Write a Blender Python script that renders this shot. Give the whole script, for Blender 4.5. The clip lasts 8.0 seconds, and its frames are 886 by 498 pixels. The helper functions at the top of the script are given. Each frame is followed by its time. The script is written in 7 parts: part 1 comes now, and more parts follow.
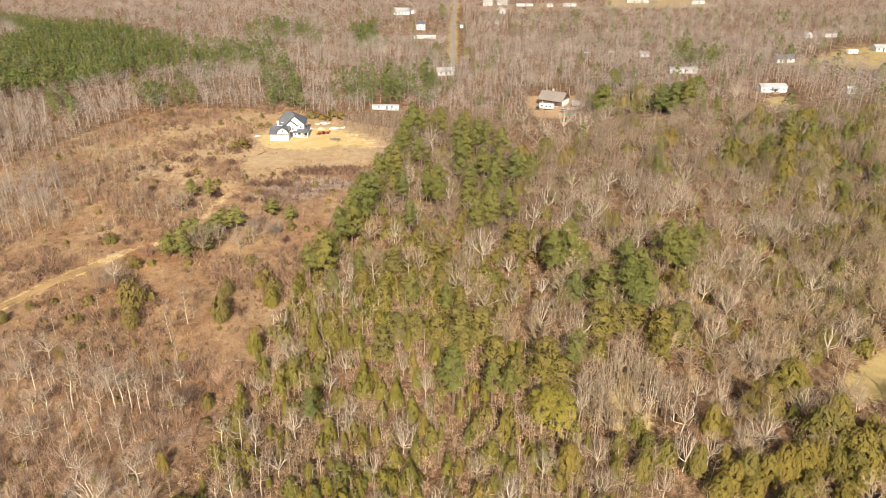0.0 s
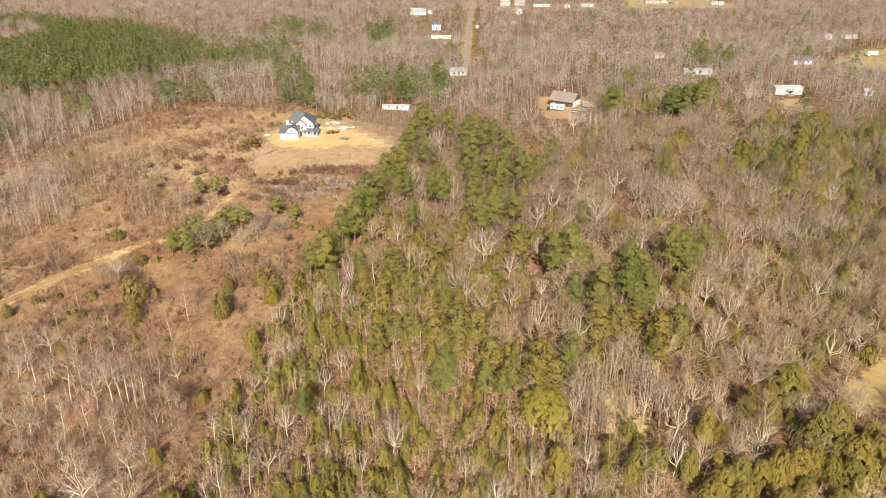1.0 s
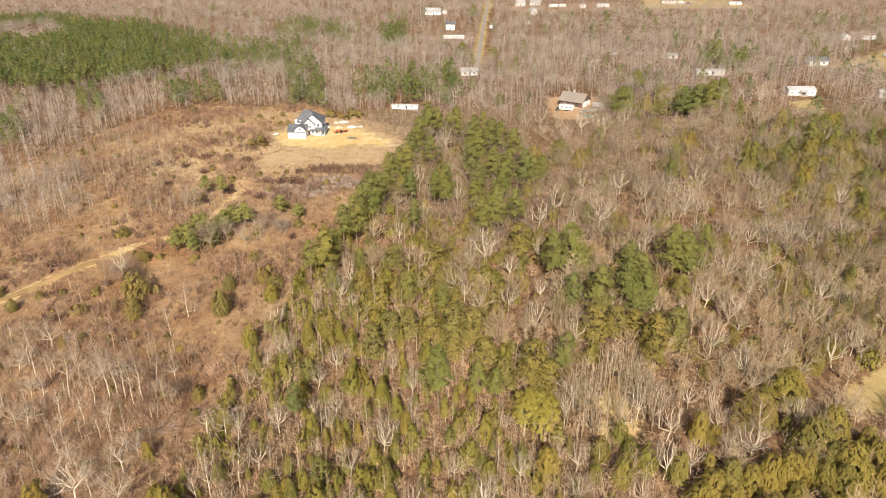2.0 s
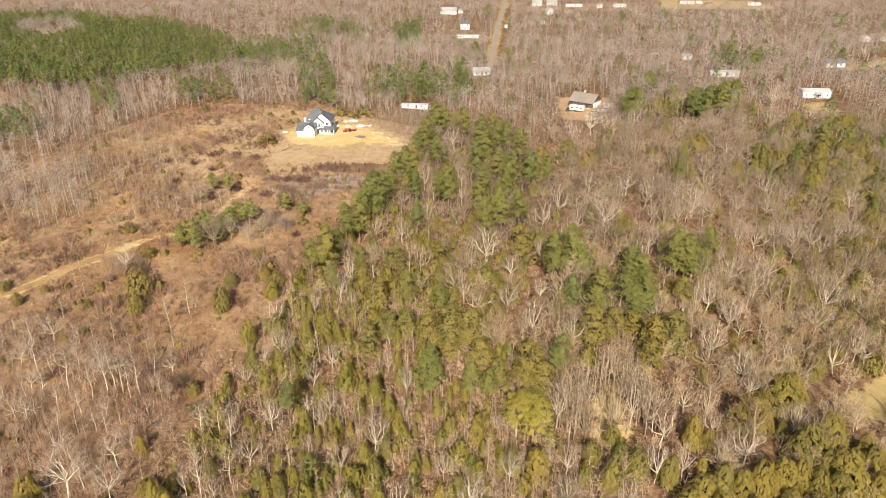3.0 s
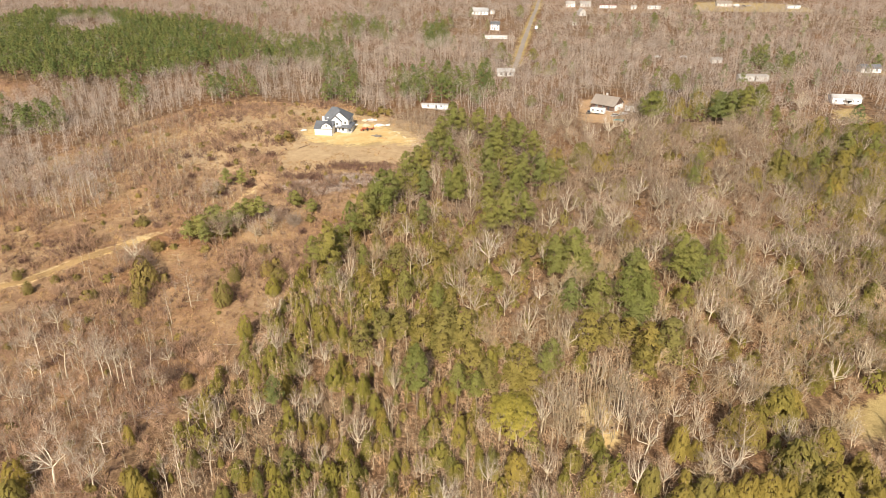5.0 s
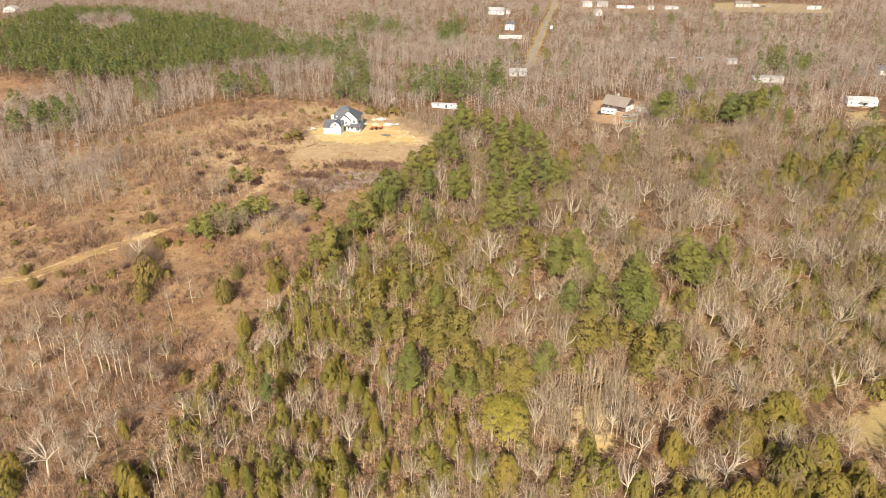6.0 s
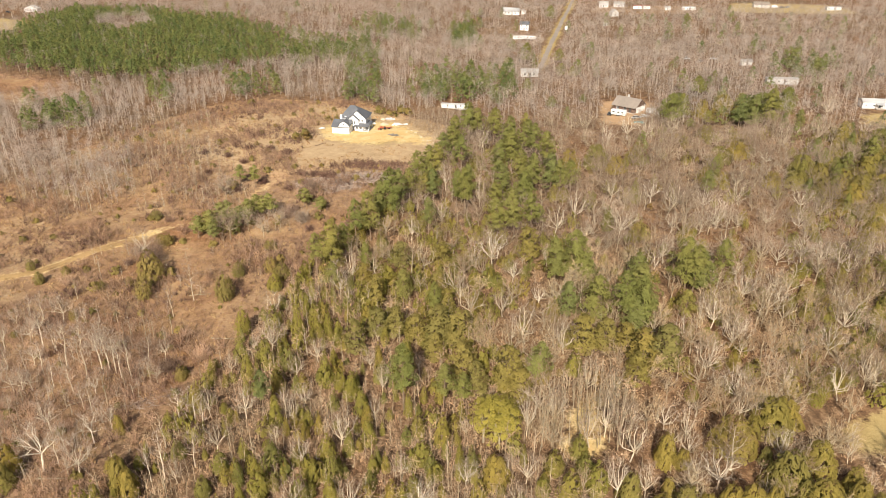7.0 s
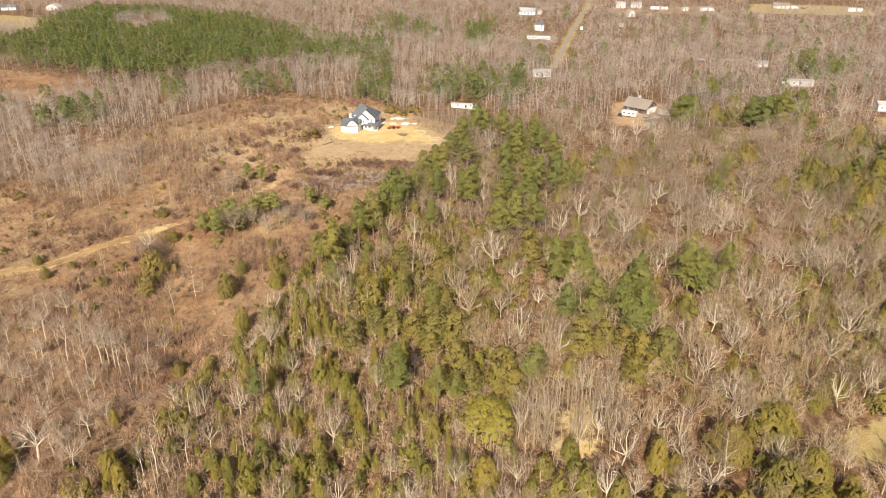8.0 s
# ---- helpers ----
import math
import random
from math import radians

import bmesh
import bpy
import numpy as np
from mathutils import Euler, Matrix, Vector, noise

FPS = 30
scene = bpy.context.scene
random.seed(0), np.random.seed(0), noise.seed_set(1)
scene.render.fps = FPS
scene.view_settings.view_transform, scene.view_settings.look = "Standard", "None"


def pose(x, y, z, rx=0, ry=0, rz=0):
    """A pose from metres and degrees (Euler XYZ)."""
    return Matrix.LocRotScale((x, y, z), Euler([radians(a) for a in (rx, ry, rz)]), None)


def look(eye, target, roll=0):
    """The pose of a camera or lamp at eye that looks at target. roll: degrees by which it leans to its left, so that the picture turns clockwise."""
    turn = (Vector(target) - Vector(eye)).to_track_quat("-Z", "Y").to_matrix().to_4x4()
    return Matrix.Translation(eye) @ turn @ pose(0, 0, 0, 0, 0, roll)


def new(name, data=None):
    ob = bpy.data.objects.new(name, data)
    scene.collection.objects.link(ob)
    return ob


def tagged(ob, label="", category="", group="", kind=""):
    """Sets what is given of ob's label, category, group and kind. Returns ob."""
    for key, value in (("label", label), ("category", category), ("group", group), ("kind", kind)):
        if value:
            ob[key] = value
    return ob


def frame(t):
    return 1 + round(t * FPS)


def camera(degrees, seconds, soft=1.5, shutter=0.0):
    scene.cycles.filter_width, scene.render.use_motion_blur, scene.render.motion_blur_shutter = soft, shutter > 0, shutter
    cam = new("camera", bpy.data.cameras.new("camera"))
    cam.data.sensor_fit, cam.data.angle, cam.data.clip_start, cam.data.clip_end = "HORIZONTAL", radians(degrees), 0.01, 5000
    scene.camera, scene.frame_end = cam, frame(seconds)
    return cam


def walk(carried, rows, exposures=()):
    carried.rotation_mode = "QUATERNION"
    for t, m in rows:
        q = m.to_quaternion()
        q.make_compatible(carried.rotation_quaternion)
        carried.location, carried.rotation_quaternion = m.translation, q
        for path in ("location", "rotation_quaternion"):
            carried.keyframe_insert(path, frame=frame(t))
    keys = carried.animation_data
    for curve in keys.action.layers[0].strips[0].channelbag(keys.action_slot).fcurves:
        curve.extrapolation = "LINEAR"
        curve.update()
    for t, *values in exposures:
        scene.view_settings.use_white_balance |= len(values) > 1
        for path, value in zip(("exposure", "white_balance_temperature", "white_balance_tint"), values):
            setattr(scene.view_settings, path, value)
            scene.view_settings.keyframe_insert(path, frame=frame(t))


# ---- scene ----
cam = camera(62.4, 8.0, soft=0.66)
PATH = [
    (0, (-0.478, 0.857, 100.283), (-0.473, 2.668, 99.434), 0.1),
    (0.5, (2.25, 0.857, 100.25), (2.228, 2.668, 99.401), 0.1),
    (1, (4.983, 0.831, 100.215), (4.934, 2.641, 99.367), -0.0),
    (1.5, (7.643, 0.818, 100.207), (7.569, 2.628, 99.359), -0.1),
    (3, (15.193, 1.165, 100.324), (15.045, 2.97, 99.474), -0.1),
    (3.5, (17.687, 1.39, 100.353), (17.514, 3.193, 99.504), -0.1),
    (4, (20.168, 1.722, 100.376), (19.97, 3.522, 99.527), -0.0),
    (4.5, (22.628, 2.116, 100.381), (22.406, 3.913, 99.532), -0.0),
    (6, (29.957, 3.512, 100.309), (29.661, 5.297, 99.459), -0.0),
    (6.5, (32.418, 3.982, 100.301), (32.098, 5.763, 99.451), -0.1),
    (7, (34.878, 4.449, 100.267), (34.533, 6.227, 99.417), -0.1),
    (7.5, (37.341, 4.971, 100.224), (36.971, 6.743, 99.374), -0.1),
    (8, (39.762, 5.506, 100.201), (39.368, 7.273, 99.351), -0.1),
]
walk(cam, [(t, look(eye, target, roll)) for t, eye, target, roll in PATH])
# World, sun and exposure.
SUN_AZ, SUN_EL = 178.0, 34.0          # bearing from +y towards +x, height in degrees
world = bpy.data.worlds.new("sky")
scene.world = world
world.use_nodes = True
wn = world.node_tree.nodes
sky = wn.new("ShaderNodeTexSky")
sky.sky_type, sky.sun_disc = "NISHITA", False
sky.sun_elevation, sky.sun_rotation = radians(SUN_EL), radians(SUN_AZ)
sky.dust_density = 2.0
wn["Background"].inputs["Strength"].default_value = 0.061
world.node_tree.links.new(sky.outputs[0], wn["Background"].inputs["Color"])
sun = new("sun", bpy.data.lights.new("sun", "SUN"))
sun.data.energy, sun.data.angle, sun.data.color = 4.7, radians(0.6), (1.0, 0.91, 0.785)
sun_way = Vector((math.sin(radians(SUN_AZ)) * math.cos(radians(SUN_EL)), math.cos(radians(SUN_AZ)) * math.cos(radians(SUN_EL)), math.sin(radians(SUN_EL))))
sun.matrix_world = look(sun_way * 400, (0, 0, 0))
scene.view_settings.exposure = 0.695



# ---------- materials ----------
def material(name):
    m = bpy.data.materials.new(name)
    m.use_nodes = True
    return m, m.node_tree.nodes, m.node_tree.links, m.node_tree.nodes["Principled BSDF"]


def noise_node(n, l, scale, detail=4.0, rough=0.6, vec=None):
    t = n.new("ShaderNodeTexNoise")
    t.inputs["Scale"].default_value, t.inputs["Detail"].default_value, t.inputs["Roughness"].default_value = scale, detail, rough
    if vec:
        l.new(vec, t.inputs["Vector"])
    return t.outputs["Fac"]


def ramp(n, l, fac, stops):
    r = n.new("ShaderNodeValToRGB")
    while len(r.color_ramp.elements) < len(stops):
        r.color_ramp.elements.new(0.5)
    for e, (p, c) in zip(r.color_ramp.elements, stops):
        e.position, e.color = p, (*c, 1)
    l.new(fac, r.inputs["Fac"])
    return r.outputs["Color"]


def mix(n, l, fac, a, b, how="MIX"):
    m = n.new("ShaderNodeMix")
    m.data_type, m.blend_type = "RGBA", how
    for sock, v in ((m.inputs["Factor"], fac), (m.inputs["A"], a), (m.inputs["B"], b)):
        if isinstance(v, (int, float)):
            sock.default_value = v
        elif isinstance(v, tuple):
            sock.default_value = (*v, 1)
        else:
            l.new(v, sock)
    return m.outputs["Result"]


def maths(n, l, how, a, b=0.5, clamp=False):
    m = n.new("ShaderNodeMath")
    m.operation, m.use_clamp = how, clamp
    for sock, v in ((m.inputs[0], a), (m.inputs[1], b)):
        if isinstance(v, (int, float)):
            sock.default_value = v
        else:
            l.new(v, sock)
    return m.outputs[0]


def attribute(n, name):
    a = n.new("ShaderNodeAttribute")
    a.attribute_name = name
    return a.outputs["Fac"]


def bump(n, l, height, bsdf, strength, distance):
    b = n.new("ShaderNodeBump")
    b.inputs["Strength"].default_value, b.inputs["Distance"].default_value = strength, distance
    l.new(height, b.inputs["Height"])
    l.new(b.outputs[0], bsdf.inputs["Normal"])


def plain(name, colour, rough=0.6, vary=0.12, scale=3.0, metal=0.0, spec=0.3, relief=0.0):
    """A painted, wooden or metal surface with soft stains and fine grain."""
    m, n, l, b = material(name)
    pos = n.new("ShaderNodeNewGeometry").outputs["Position"]
    big = noise_node(n, l, scale * 0.2, 3, 0.6, pos)
    fine = noise_node(n, l, scale * 4, 5, 0.65, pos)
    f = maths(n, l, "ADD", maths(n, l, "MULTIPLY", big, 0.6), maths(n, l, "MULTIPLY", fine, 0.4))
    lo = tuple(c * (1 - 2 * vary) for c in colour)
    hi = tuple(min(1, c * (1 + vary)) for c in colour)
    l.new(ramp(n, l, f, [(0.3, lo), (0.55, colour), (0.75, hi)]), b.inputs["Base Color"])
    b.inputs["Roughness"].default_value, b.inputs["Metallic"].default_value = rough, metal
    b.inputs["Specular IOR Level"].default_value = spec
    if relief:
        bump(n, l, fine, b, 0.6, relief)
    return m


def plant_material(name, stops, grain_scale, rough=0.8, glow=0.0, stands=False, leaf=False):
    """Bark or foliage: one tone a plant (its tint, or the object's random), with grain and clumps inside it."""
    m, n, l, b = material(name)
    geo = n.new("ShaderNodeNewGeometry").outputs["Position"]
    tone = maths(n, l, "FRACT", maths(n, l, "ADD", attribute(n, "tint"), n.new("ShaderNodeObjectInfo").outputs["Random"]))
    col = ramp(n, l, tone, stops)
    clump = noise_node(n, l, grain_scale, 3, 0.6, geo)
    # Without leaf, the wide spread puts lit-twig and shaded-gap contrast into the colour.
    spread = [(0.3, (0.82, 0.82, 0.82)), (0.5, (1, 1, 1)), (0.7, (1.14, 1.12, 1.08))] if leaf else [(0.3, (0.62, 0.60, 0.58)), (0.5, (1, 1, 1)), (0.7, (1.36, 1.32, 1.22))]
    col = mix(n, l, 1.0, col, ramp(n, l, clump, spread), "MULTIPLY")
    if stands:
        patch = noise_node(n, l, 0.045, 3, 0.6, geo)
        col = mix(n, l, 1.0, col, ramp(n, l, patch, [(0.32, (0.68, 0.62, 0.58)), (0.48, (1, 1, 1)), (0.56, (1.06, 0.97, 0.92)), (0.68, (1.25, 1.25, 1.22))]), "MULTIPLY")
    l.new(col, b.inputs["Base Color"])
    b.inputs["Roughness"].default_value = rough
    b.inputs["Specular IOR Level"].default_value = 0.15
    if glow:
        tr = n.new("ShaderNodeBsdfTranslucent")
        l.new(col, tr.inputs["Color"])
        ms = n.new("ShaderNodeMixShader")
        ms.inputs[0].default_value = glow
        l.new(b.outputs[0], ms.inputs[1])
        l.new(tr.outputs[0], ms.inputs[2])
        l.new(ms.outputs[0], n["Material Output"].inputs["Surface"])
    return m


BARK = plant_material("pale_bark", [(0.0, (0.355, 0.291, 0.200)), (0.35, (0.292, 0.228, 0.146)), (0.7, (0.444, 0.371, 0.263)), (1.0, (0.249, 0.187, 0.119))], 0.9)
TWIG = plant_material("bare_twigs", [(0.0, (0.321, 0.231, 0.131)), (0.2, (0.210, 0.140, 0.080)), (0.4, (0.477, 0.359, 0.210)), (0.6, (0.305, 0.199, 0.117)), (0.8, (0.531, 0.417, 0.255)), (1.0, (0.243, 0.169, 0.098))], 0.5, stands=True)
PINE_BARK = plant_material("pine_bark", [(0.0, (0.17, 0.119, 0.085)), (1.0, (0.23, 0.162, 0.111))], 1.5)
NEEDLE = plant_material("pine_needles", [(0.0, (0.218, 0.228, 0.066)), (0.4, (0.274, 0.256, 0.073)), (0.75, (0.192, 0.211, 0.073)), (1.0, (0.316, 0.276, 0.077))], 0.7, glow=0.42, leaf=True)
PINE_OLIVE = plant_material("olive_pine_needles", [(0.0, (0.267, 0.220, 0.062)), (0.5, (0.315, 0.244, 0.067)), (1.0, (0.229, 0.203, 0.067))], 0.7, glow=0.42, leaf=True)
NEEDLE_BRIGHT = plant_material("bright_pine_needles", [(0.0, (0.256, 0.259, 0.084)), (0.5, (0.322, 0.300, 0.091)), (1.0, (0.205, 0.220, 0.084))], 0.7, glow=0.42, leaf=True)
NEEDLE_YOUNG = plant_material("young_pine_needles", [(0.0, (0.155, 0.193, 0.068)), (0.5, (0.199, 0.226, 0.070)), (1.0, (0.253, 0.252, 0.083))], 0.25, glow=0.42, leaf=True)
# Greyer copies for far trees, with the haze of distance put into their colour.
TWIG_HAZED = plant_material("haze_greyed_twigs", [(0.0, (0.515, 0.449, 0.387)), (0.2, (0.405, 0.340, 0.293)), (0.45, (0.589, 0.524, 0.458)), (0.7, (0.469, 0.383, 0.331)), (1.0, (0.552, 0.496, 0.435))], 0.2, glow=0.48, stands=True)
BARK_HAZED = plant_material("haze_greyed_bark", [(0.0, (0.328, 0.276, 0.226)), (1.0, (0.415, 0.351, 0.287))], 0.5)
BARK_WHITE = plant_material("bleached_bark", [(0.0, (0.598, 0.517, 0.387)), (0.5, (0.507, 0.424, 0.303)), (1.0, (0.692, 0.604, 0.471))], 0.9)
CEDAR = plant_material("cedar_foliage", [(0.0, (0.231, 0.205, 0.044)), (0.3, (0.276, 0.229, 0.050)), (0.55, (0.192, 0.183, 0.050)), (0.8, (0.292, 0.219, 0.050)), (1.0, (0.247, 0.219, 0.050))], 0.8, glow=0.36, leaf=True)
SHRUB_GREEN = plant_material("evergreen_shrub_leaves", [(0.0, (0.210, 0.175, 0.056)), (0.5, (0.266, 0.207, 0.066)), (1.0, (0.312, 0.227, 0.070))], 0.8, glow=0.34, leaf=True)
CEDAR_DEEP = plant_material("deep_cedar_foliage", [(0.0, (0.264, 0.218, 0.054)), (0.5, (0.325, 0.243, 0.058)), (1.0, (0.220, 0.196, 0.058))], 0.6, glow=0.34, leaf=True)
OLIVE_LEAF = plant_material("yellow_olive_leaves", [(0.0, (0.329, 0.277, 0.060)), (0.5, (0.373, 0.312, 0.066)), (1.0, (0.295, 0.260, 0.060))], 0.8, glow=0.36, leaf=True)
RUSSET = plant_material("russet_leaves", [(0.0, (0.252, 0.151, 0.044)), (0.5, (0.210, 0.147, 0.052)), (1.0, (0.287, 0.203, 0.058))], 0.8, glow=0.3)
BRUSH = plant_material("dry_brush", [(0.0, (0.235, 0.138, 0.09)), (0.3, (0.335, 0.212, 0.14)), (0.6, (0.275, 0.178, 0.125)), (0.85, (0.38, 0.25, 0.152)), (1.0, (0.18, 0.105, 0.07))], 0.4)
DARK_BRUSH_STEM = plant_material("dark_reddish_brush", [(0.0, (0.128, 0.072, 0.053)), (0.5, (0.170, 0.098, 0.072)), (1.0, (0.204, 0.128, 0.092))], 0.4)
CUT_WOOD = plant_material("cut_pale_branches", [(0.0, (0.430, 0.353, 0.290)), (0.5, (0.327, 0.252, 0.206)), (1.0, (0.473, 0.391, 0.323))], 0.4)
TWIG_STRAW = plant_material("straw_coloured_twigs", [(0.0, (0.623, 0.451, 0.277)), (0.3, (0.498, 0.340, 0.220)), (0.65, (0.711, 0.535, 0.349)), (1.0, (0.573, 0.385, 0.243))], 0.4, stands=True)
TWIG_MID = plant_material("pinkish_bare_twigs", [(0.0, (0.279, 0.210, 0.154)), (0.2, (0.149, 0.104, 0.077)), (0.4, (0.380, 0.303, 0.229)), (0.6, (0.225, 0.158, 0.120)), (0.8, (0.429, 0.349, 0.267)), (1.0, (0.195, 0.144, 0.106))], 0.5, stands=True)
TWIG_PALE = plant_material("pale_pinkish_twigs", [(0.0, (0.436, 0.342, 0.259)), (0.25, (0.307, 0.230, 0.176)), (0.55, (0.525, 0.421, 0.327)), (0.8, (0.376, 0.283, 0.220)), (1.0, (0.475, 0.386, 0.302))], 0.5, glow=0.3)
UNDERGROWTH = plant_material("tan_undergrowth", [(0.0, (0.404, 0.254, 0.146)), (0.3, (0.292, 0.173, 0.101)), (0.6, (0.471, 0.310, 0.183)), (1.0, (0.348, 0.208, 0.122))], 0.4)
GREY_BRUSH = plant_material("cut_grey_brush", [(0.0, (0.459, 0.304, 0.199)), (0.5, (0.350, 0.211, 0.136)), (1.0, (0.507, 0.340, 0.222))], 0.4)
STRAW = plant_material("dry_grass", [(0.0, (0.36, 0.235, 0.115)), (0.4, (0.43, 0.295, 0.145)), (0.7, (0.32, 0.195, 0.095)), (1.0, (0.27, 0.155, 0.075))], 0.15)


def ground_material():
    m, n, l, b = material("earth_and_litter")
    pos = n.new("ShaderNodeNewGeometry").outputs["Position"]
    huge = noise_node(n, l, 0.018, 4, 0.6, pos)
    big = noise_node(n, l, 0.075, 5, 0.62, pos)
    mid = noise_node(n, l, 0.35, 5, 0.68, pos)
    fine = noise_node(n, l, 1.8, 6, 0.72, pos)
    grain = maths(n, l, "ADD", maths(n, l, "MULTIPLY", mid, 0.55), maths(n, l, "MULTIPLY", fine, 0.45))

    def mask(name, soft=0.5):
        f = maths(n, l, "ADD", attribute(n, name), maths(n, l, "MULTIPLY", maths(n, l, "SUBTRACT", grain, 0.5), soft * 1.6))
        f = maths(n, l, "ADD", f, maths(n, l, "MULTIPLY", maths(n, l, "SUBTRACT", big, 0.5), soft))
        r = n.new("ShaderNodeMapRange")
        r.interpolation_type = "SMOOTHSTEP"
        r.inputs["From Min"].default_value, r.inputs["From Max"].default_value = 0.38, 0.66
        l.new(f, r.inputs["Value"])
        return r.outputs[0]

    litter = ramp(n, l, grain, [(0.34, (0.050, 0.031, 0.019)), (0.46, (0.145, 0.092, 0.054)), (0.56, (0.265, 0.176, 0.102)), (0.66, (0.42, 0.300, 0.185))])
    litter = mix(n, l, ramp(n, l, huge, [(0.40, (0, 0, 0)), (0.62, (1, 1, 1))]), litter, mix(n, l, 1.0, litter, (1.05, 0.88, 0.76), "MULTIPLY"))
    sedge = ramp(n, l, grain, [(0.28, (0.10, 0.058, 0.036)), (0.42, (0.225, 0.133, 0.076)), (0.55, (0.33, 0.205, 0.115)), (0.72, (0.45, 0.312, 0.180))])
    straw = ramp(n, l, grain, [(0.3, (0.25, 0.160, 0.088)), (0.5, (0.395, 0.268, 0.148)), (0.7, (0.53, 0.390, 0.230))])
    field = mix(n, l, ramp(n, l, big, [(0.40, (0, 0, 0)), (0.62, (1, 1, 1))]), sedge, straw)
    field = mix(n, l, ramp(n, l, huge, [(0.46, (0, 0, 0)), (0.66, (0.7, 0.7, 0.7))]), field, mix(n, l, 1.0, field, (0.92, 0.70, 0.55), "MULTIPLY"))
    pale = ramp(n, l, grain, [(0.28, (0.28, 0.183, 0.100)), (0.5, (0.455, 0.318, 0.178)), (0.72, (0.585, 0.442, 0.265))])
    field = mix(n, l, mask("pale", 0.9), field, pale)
    col = mix(n, l, mask("field", 0.5), litter, field)
    brush = ramp(n, l, grain, [(0.3, (0.111, 0.0595, 0.0382)), (0.55, (0.221, 0.128, 0.085)), (0.75, (0.306, 0.196, 0.132))])
    col = mix(n, l, mask("brush", 0.6), col, brush)
    red = ramp(n, l, grain, [(0.3, (0.36, 0.215, 0.115)), (0.6, (0.52, 0.345, 0.19)), (0.75, (0.60, 0.43, 0.265))])
    col = mix(n, l, mask("soil", 0.5), col, red)
    lawn = ramp(n, l, grain, [(0.3, (0.31, 0.222, 0.092)), (0.55, (0.455, 0.335, 0.142)), (0.75, (0.55, 0.425, 0.215))])
    col = mix(n, l, mask("lawn", 0.8), col, lawn)
    yard = ramp(n, l, grain, [(0.3, (0.50, 0.355, 0.150)), (0.5, (0.655, 0.495, 0.240)), (0.72, (0.735, 0.600, 0.365))])
    tracks = noise_node(n, l, 0.16, 6, 0.65, pos)
    yard = mix(n, l, ramp(n, l, tracks, [(0.44, (1, 1, 1)), (0.58, (0, 0, 0))]), yard, mix(n, l, 1.0, yard, (0.97, 0.87, 0.74), "MULTIPLY"))
    col = mix(n, l, mask("yard", 0.75), col, yard)
    l.new(col, b.inputs["Base Color"])
    b.inputs["Roughness"].default_value, b.inputs["Specular IOR Level"].default_value = 0.95, 0.1
    bump(n, l, grain, b, 0.9, 0.5)
    return m


GROUND = ground_material()
SAND = plain("piled_sand", (0.60, 0.49, 0.34), 0.95, 0.2, 0.8, spec=0.1, relief=0.05)
ASPHALT = plain("worn_asphalt", (0.34, 0.285, 0.232), 0.95, 0.15, 0.6, spec=0.05)
DIRT = plain("packed_dirt", (0.43, 0.28, 0.125), 0.95, 0.25, 0.5, spec=0.1, relief=0.05)

WHITE = plain("white_siding", (0.80, 0.80, 0.79), 0.6, 0.05, 0.8)
OFFWHITE = plain("weathered_white_paint", (0.70, 0.69, 0.66), 0.65, 0.12, 0.8)
SHINGLE = plain("charcoal_shingles", (0.135, 0.14, 0.15), 0.85, 0.18, 1.2, relief=0.03)
BROWN_SHINGLE = plain("brown_shingles", (0.27, 0.225, 0.185), 0.9, 0.15, 1.0, relief=0.03)
GREY_ROOF = plain("grey_metal_roof", (0.42, 0.42, 0.41), 0.5, 0.15, 0.6)
PALE_ROOF = plain("pale_metal_roof", (0.52, 0.51, 0.49), 0.45, 0.12, 0.6)
RED_ROOF = plain("red_metal_roof", (0.34, 0.13, 0.10), 0.55, 0.15, 0.6)
BRICK = plain("dark_brown_siding", (0.16, 0.10, 0.075), 0.85, 0.2, 1.5)
TRIM = plain("dark_trim", (0.06, 0.06, 0.065), 0.6, 0.1, 2.0)
WOOD = plain("raw_lumber", (0.52, 0.36, 0.19), 0.8, 0.2, 2.0)
GREYWOOD = plain("weathered_wood", (0.33, 0.28, 0.22), 0.9, 0.2, 2.0)
CONCRETE = plain("concrete", (0.50, 0.47, 0.43), 0.9, 0.12, 1.0)
SHEET = plain("white_plastic_sheet", (0.78, 0.77, 0.75), 0.5, 0.08, 1.5)
REDPAINT = plain("faded_red_paint", (0.400, 0.108, 0.052), 0.5, 0.15, 1.5)
RUBBER = plain("black_rubber", (0.03, 0.03, 0.03), 0.85, 0.1, 2.0)
TEAL = plain("teal_tarp", (0.12, 0.34, 0.33), 0.6, 0.12, 1.5)
DARKCAR = plain("dark_car_paint", (0.05, 0.055, 0.06), 0.3, 0.1, 1.0, spec=0.5)
SILVERCAR = plain("silver_car_paint", (0.55, 0.56, 0.57), 0.35, 0.08, 1.0, spec=0.5)
GLASS, _n, _l, _b = material("dark_window_glass")
_b.inputs["Base Color"].default_value = (0.03, 0.035, 0.04, 1)
_b.inputs["Roughness"].default_value = 0.08


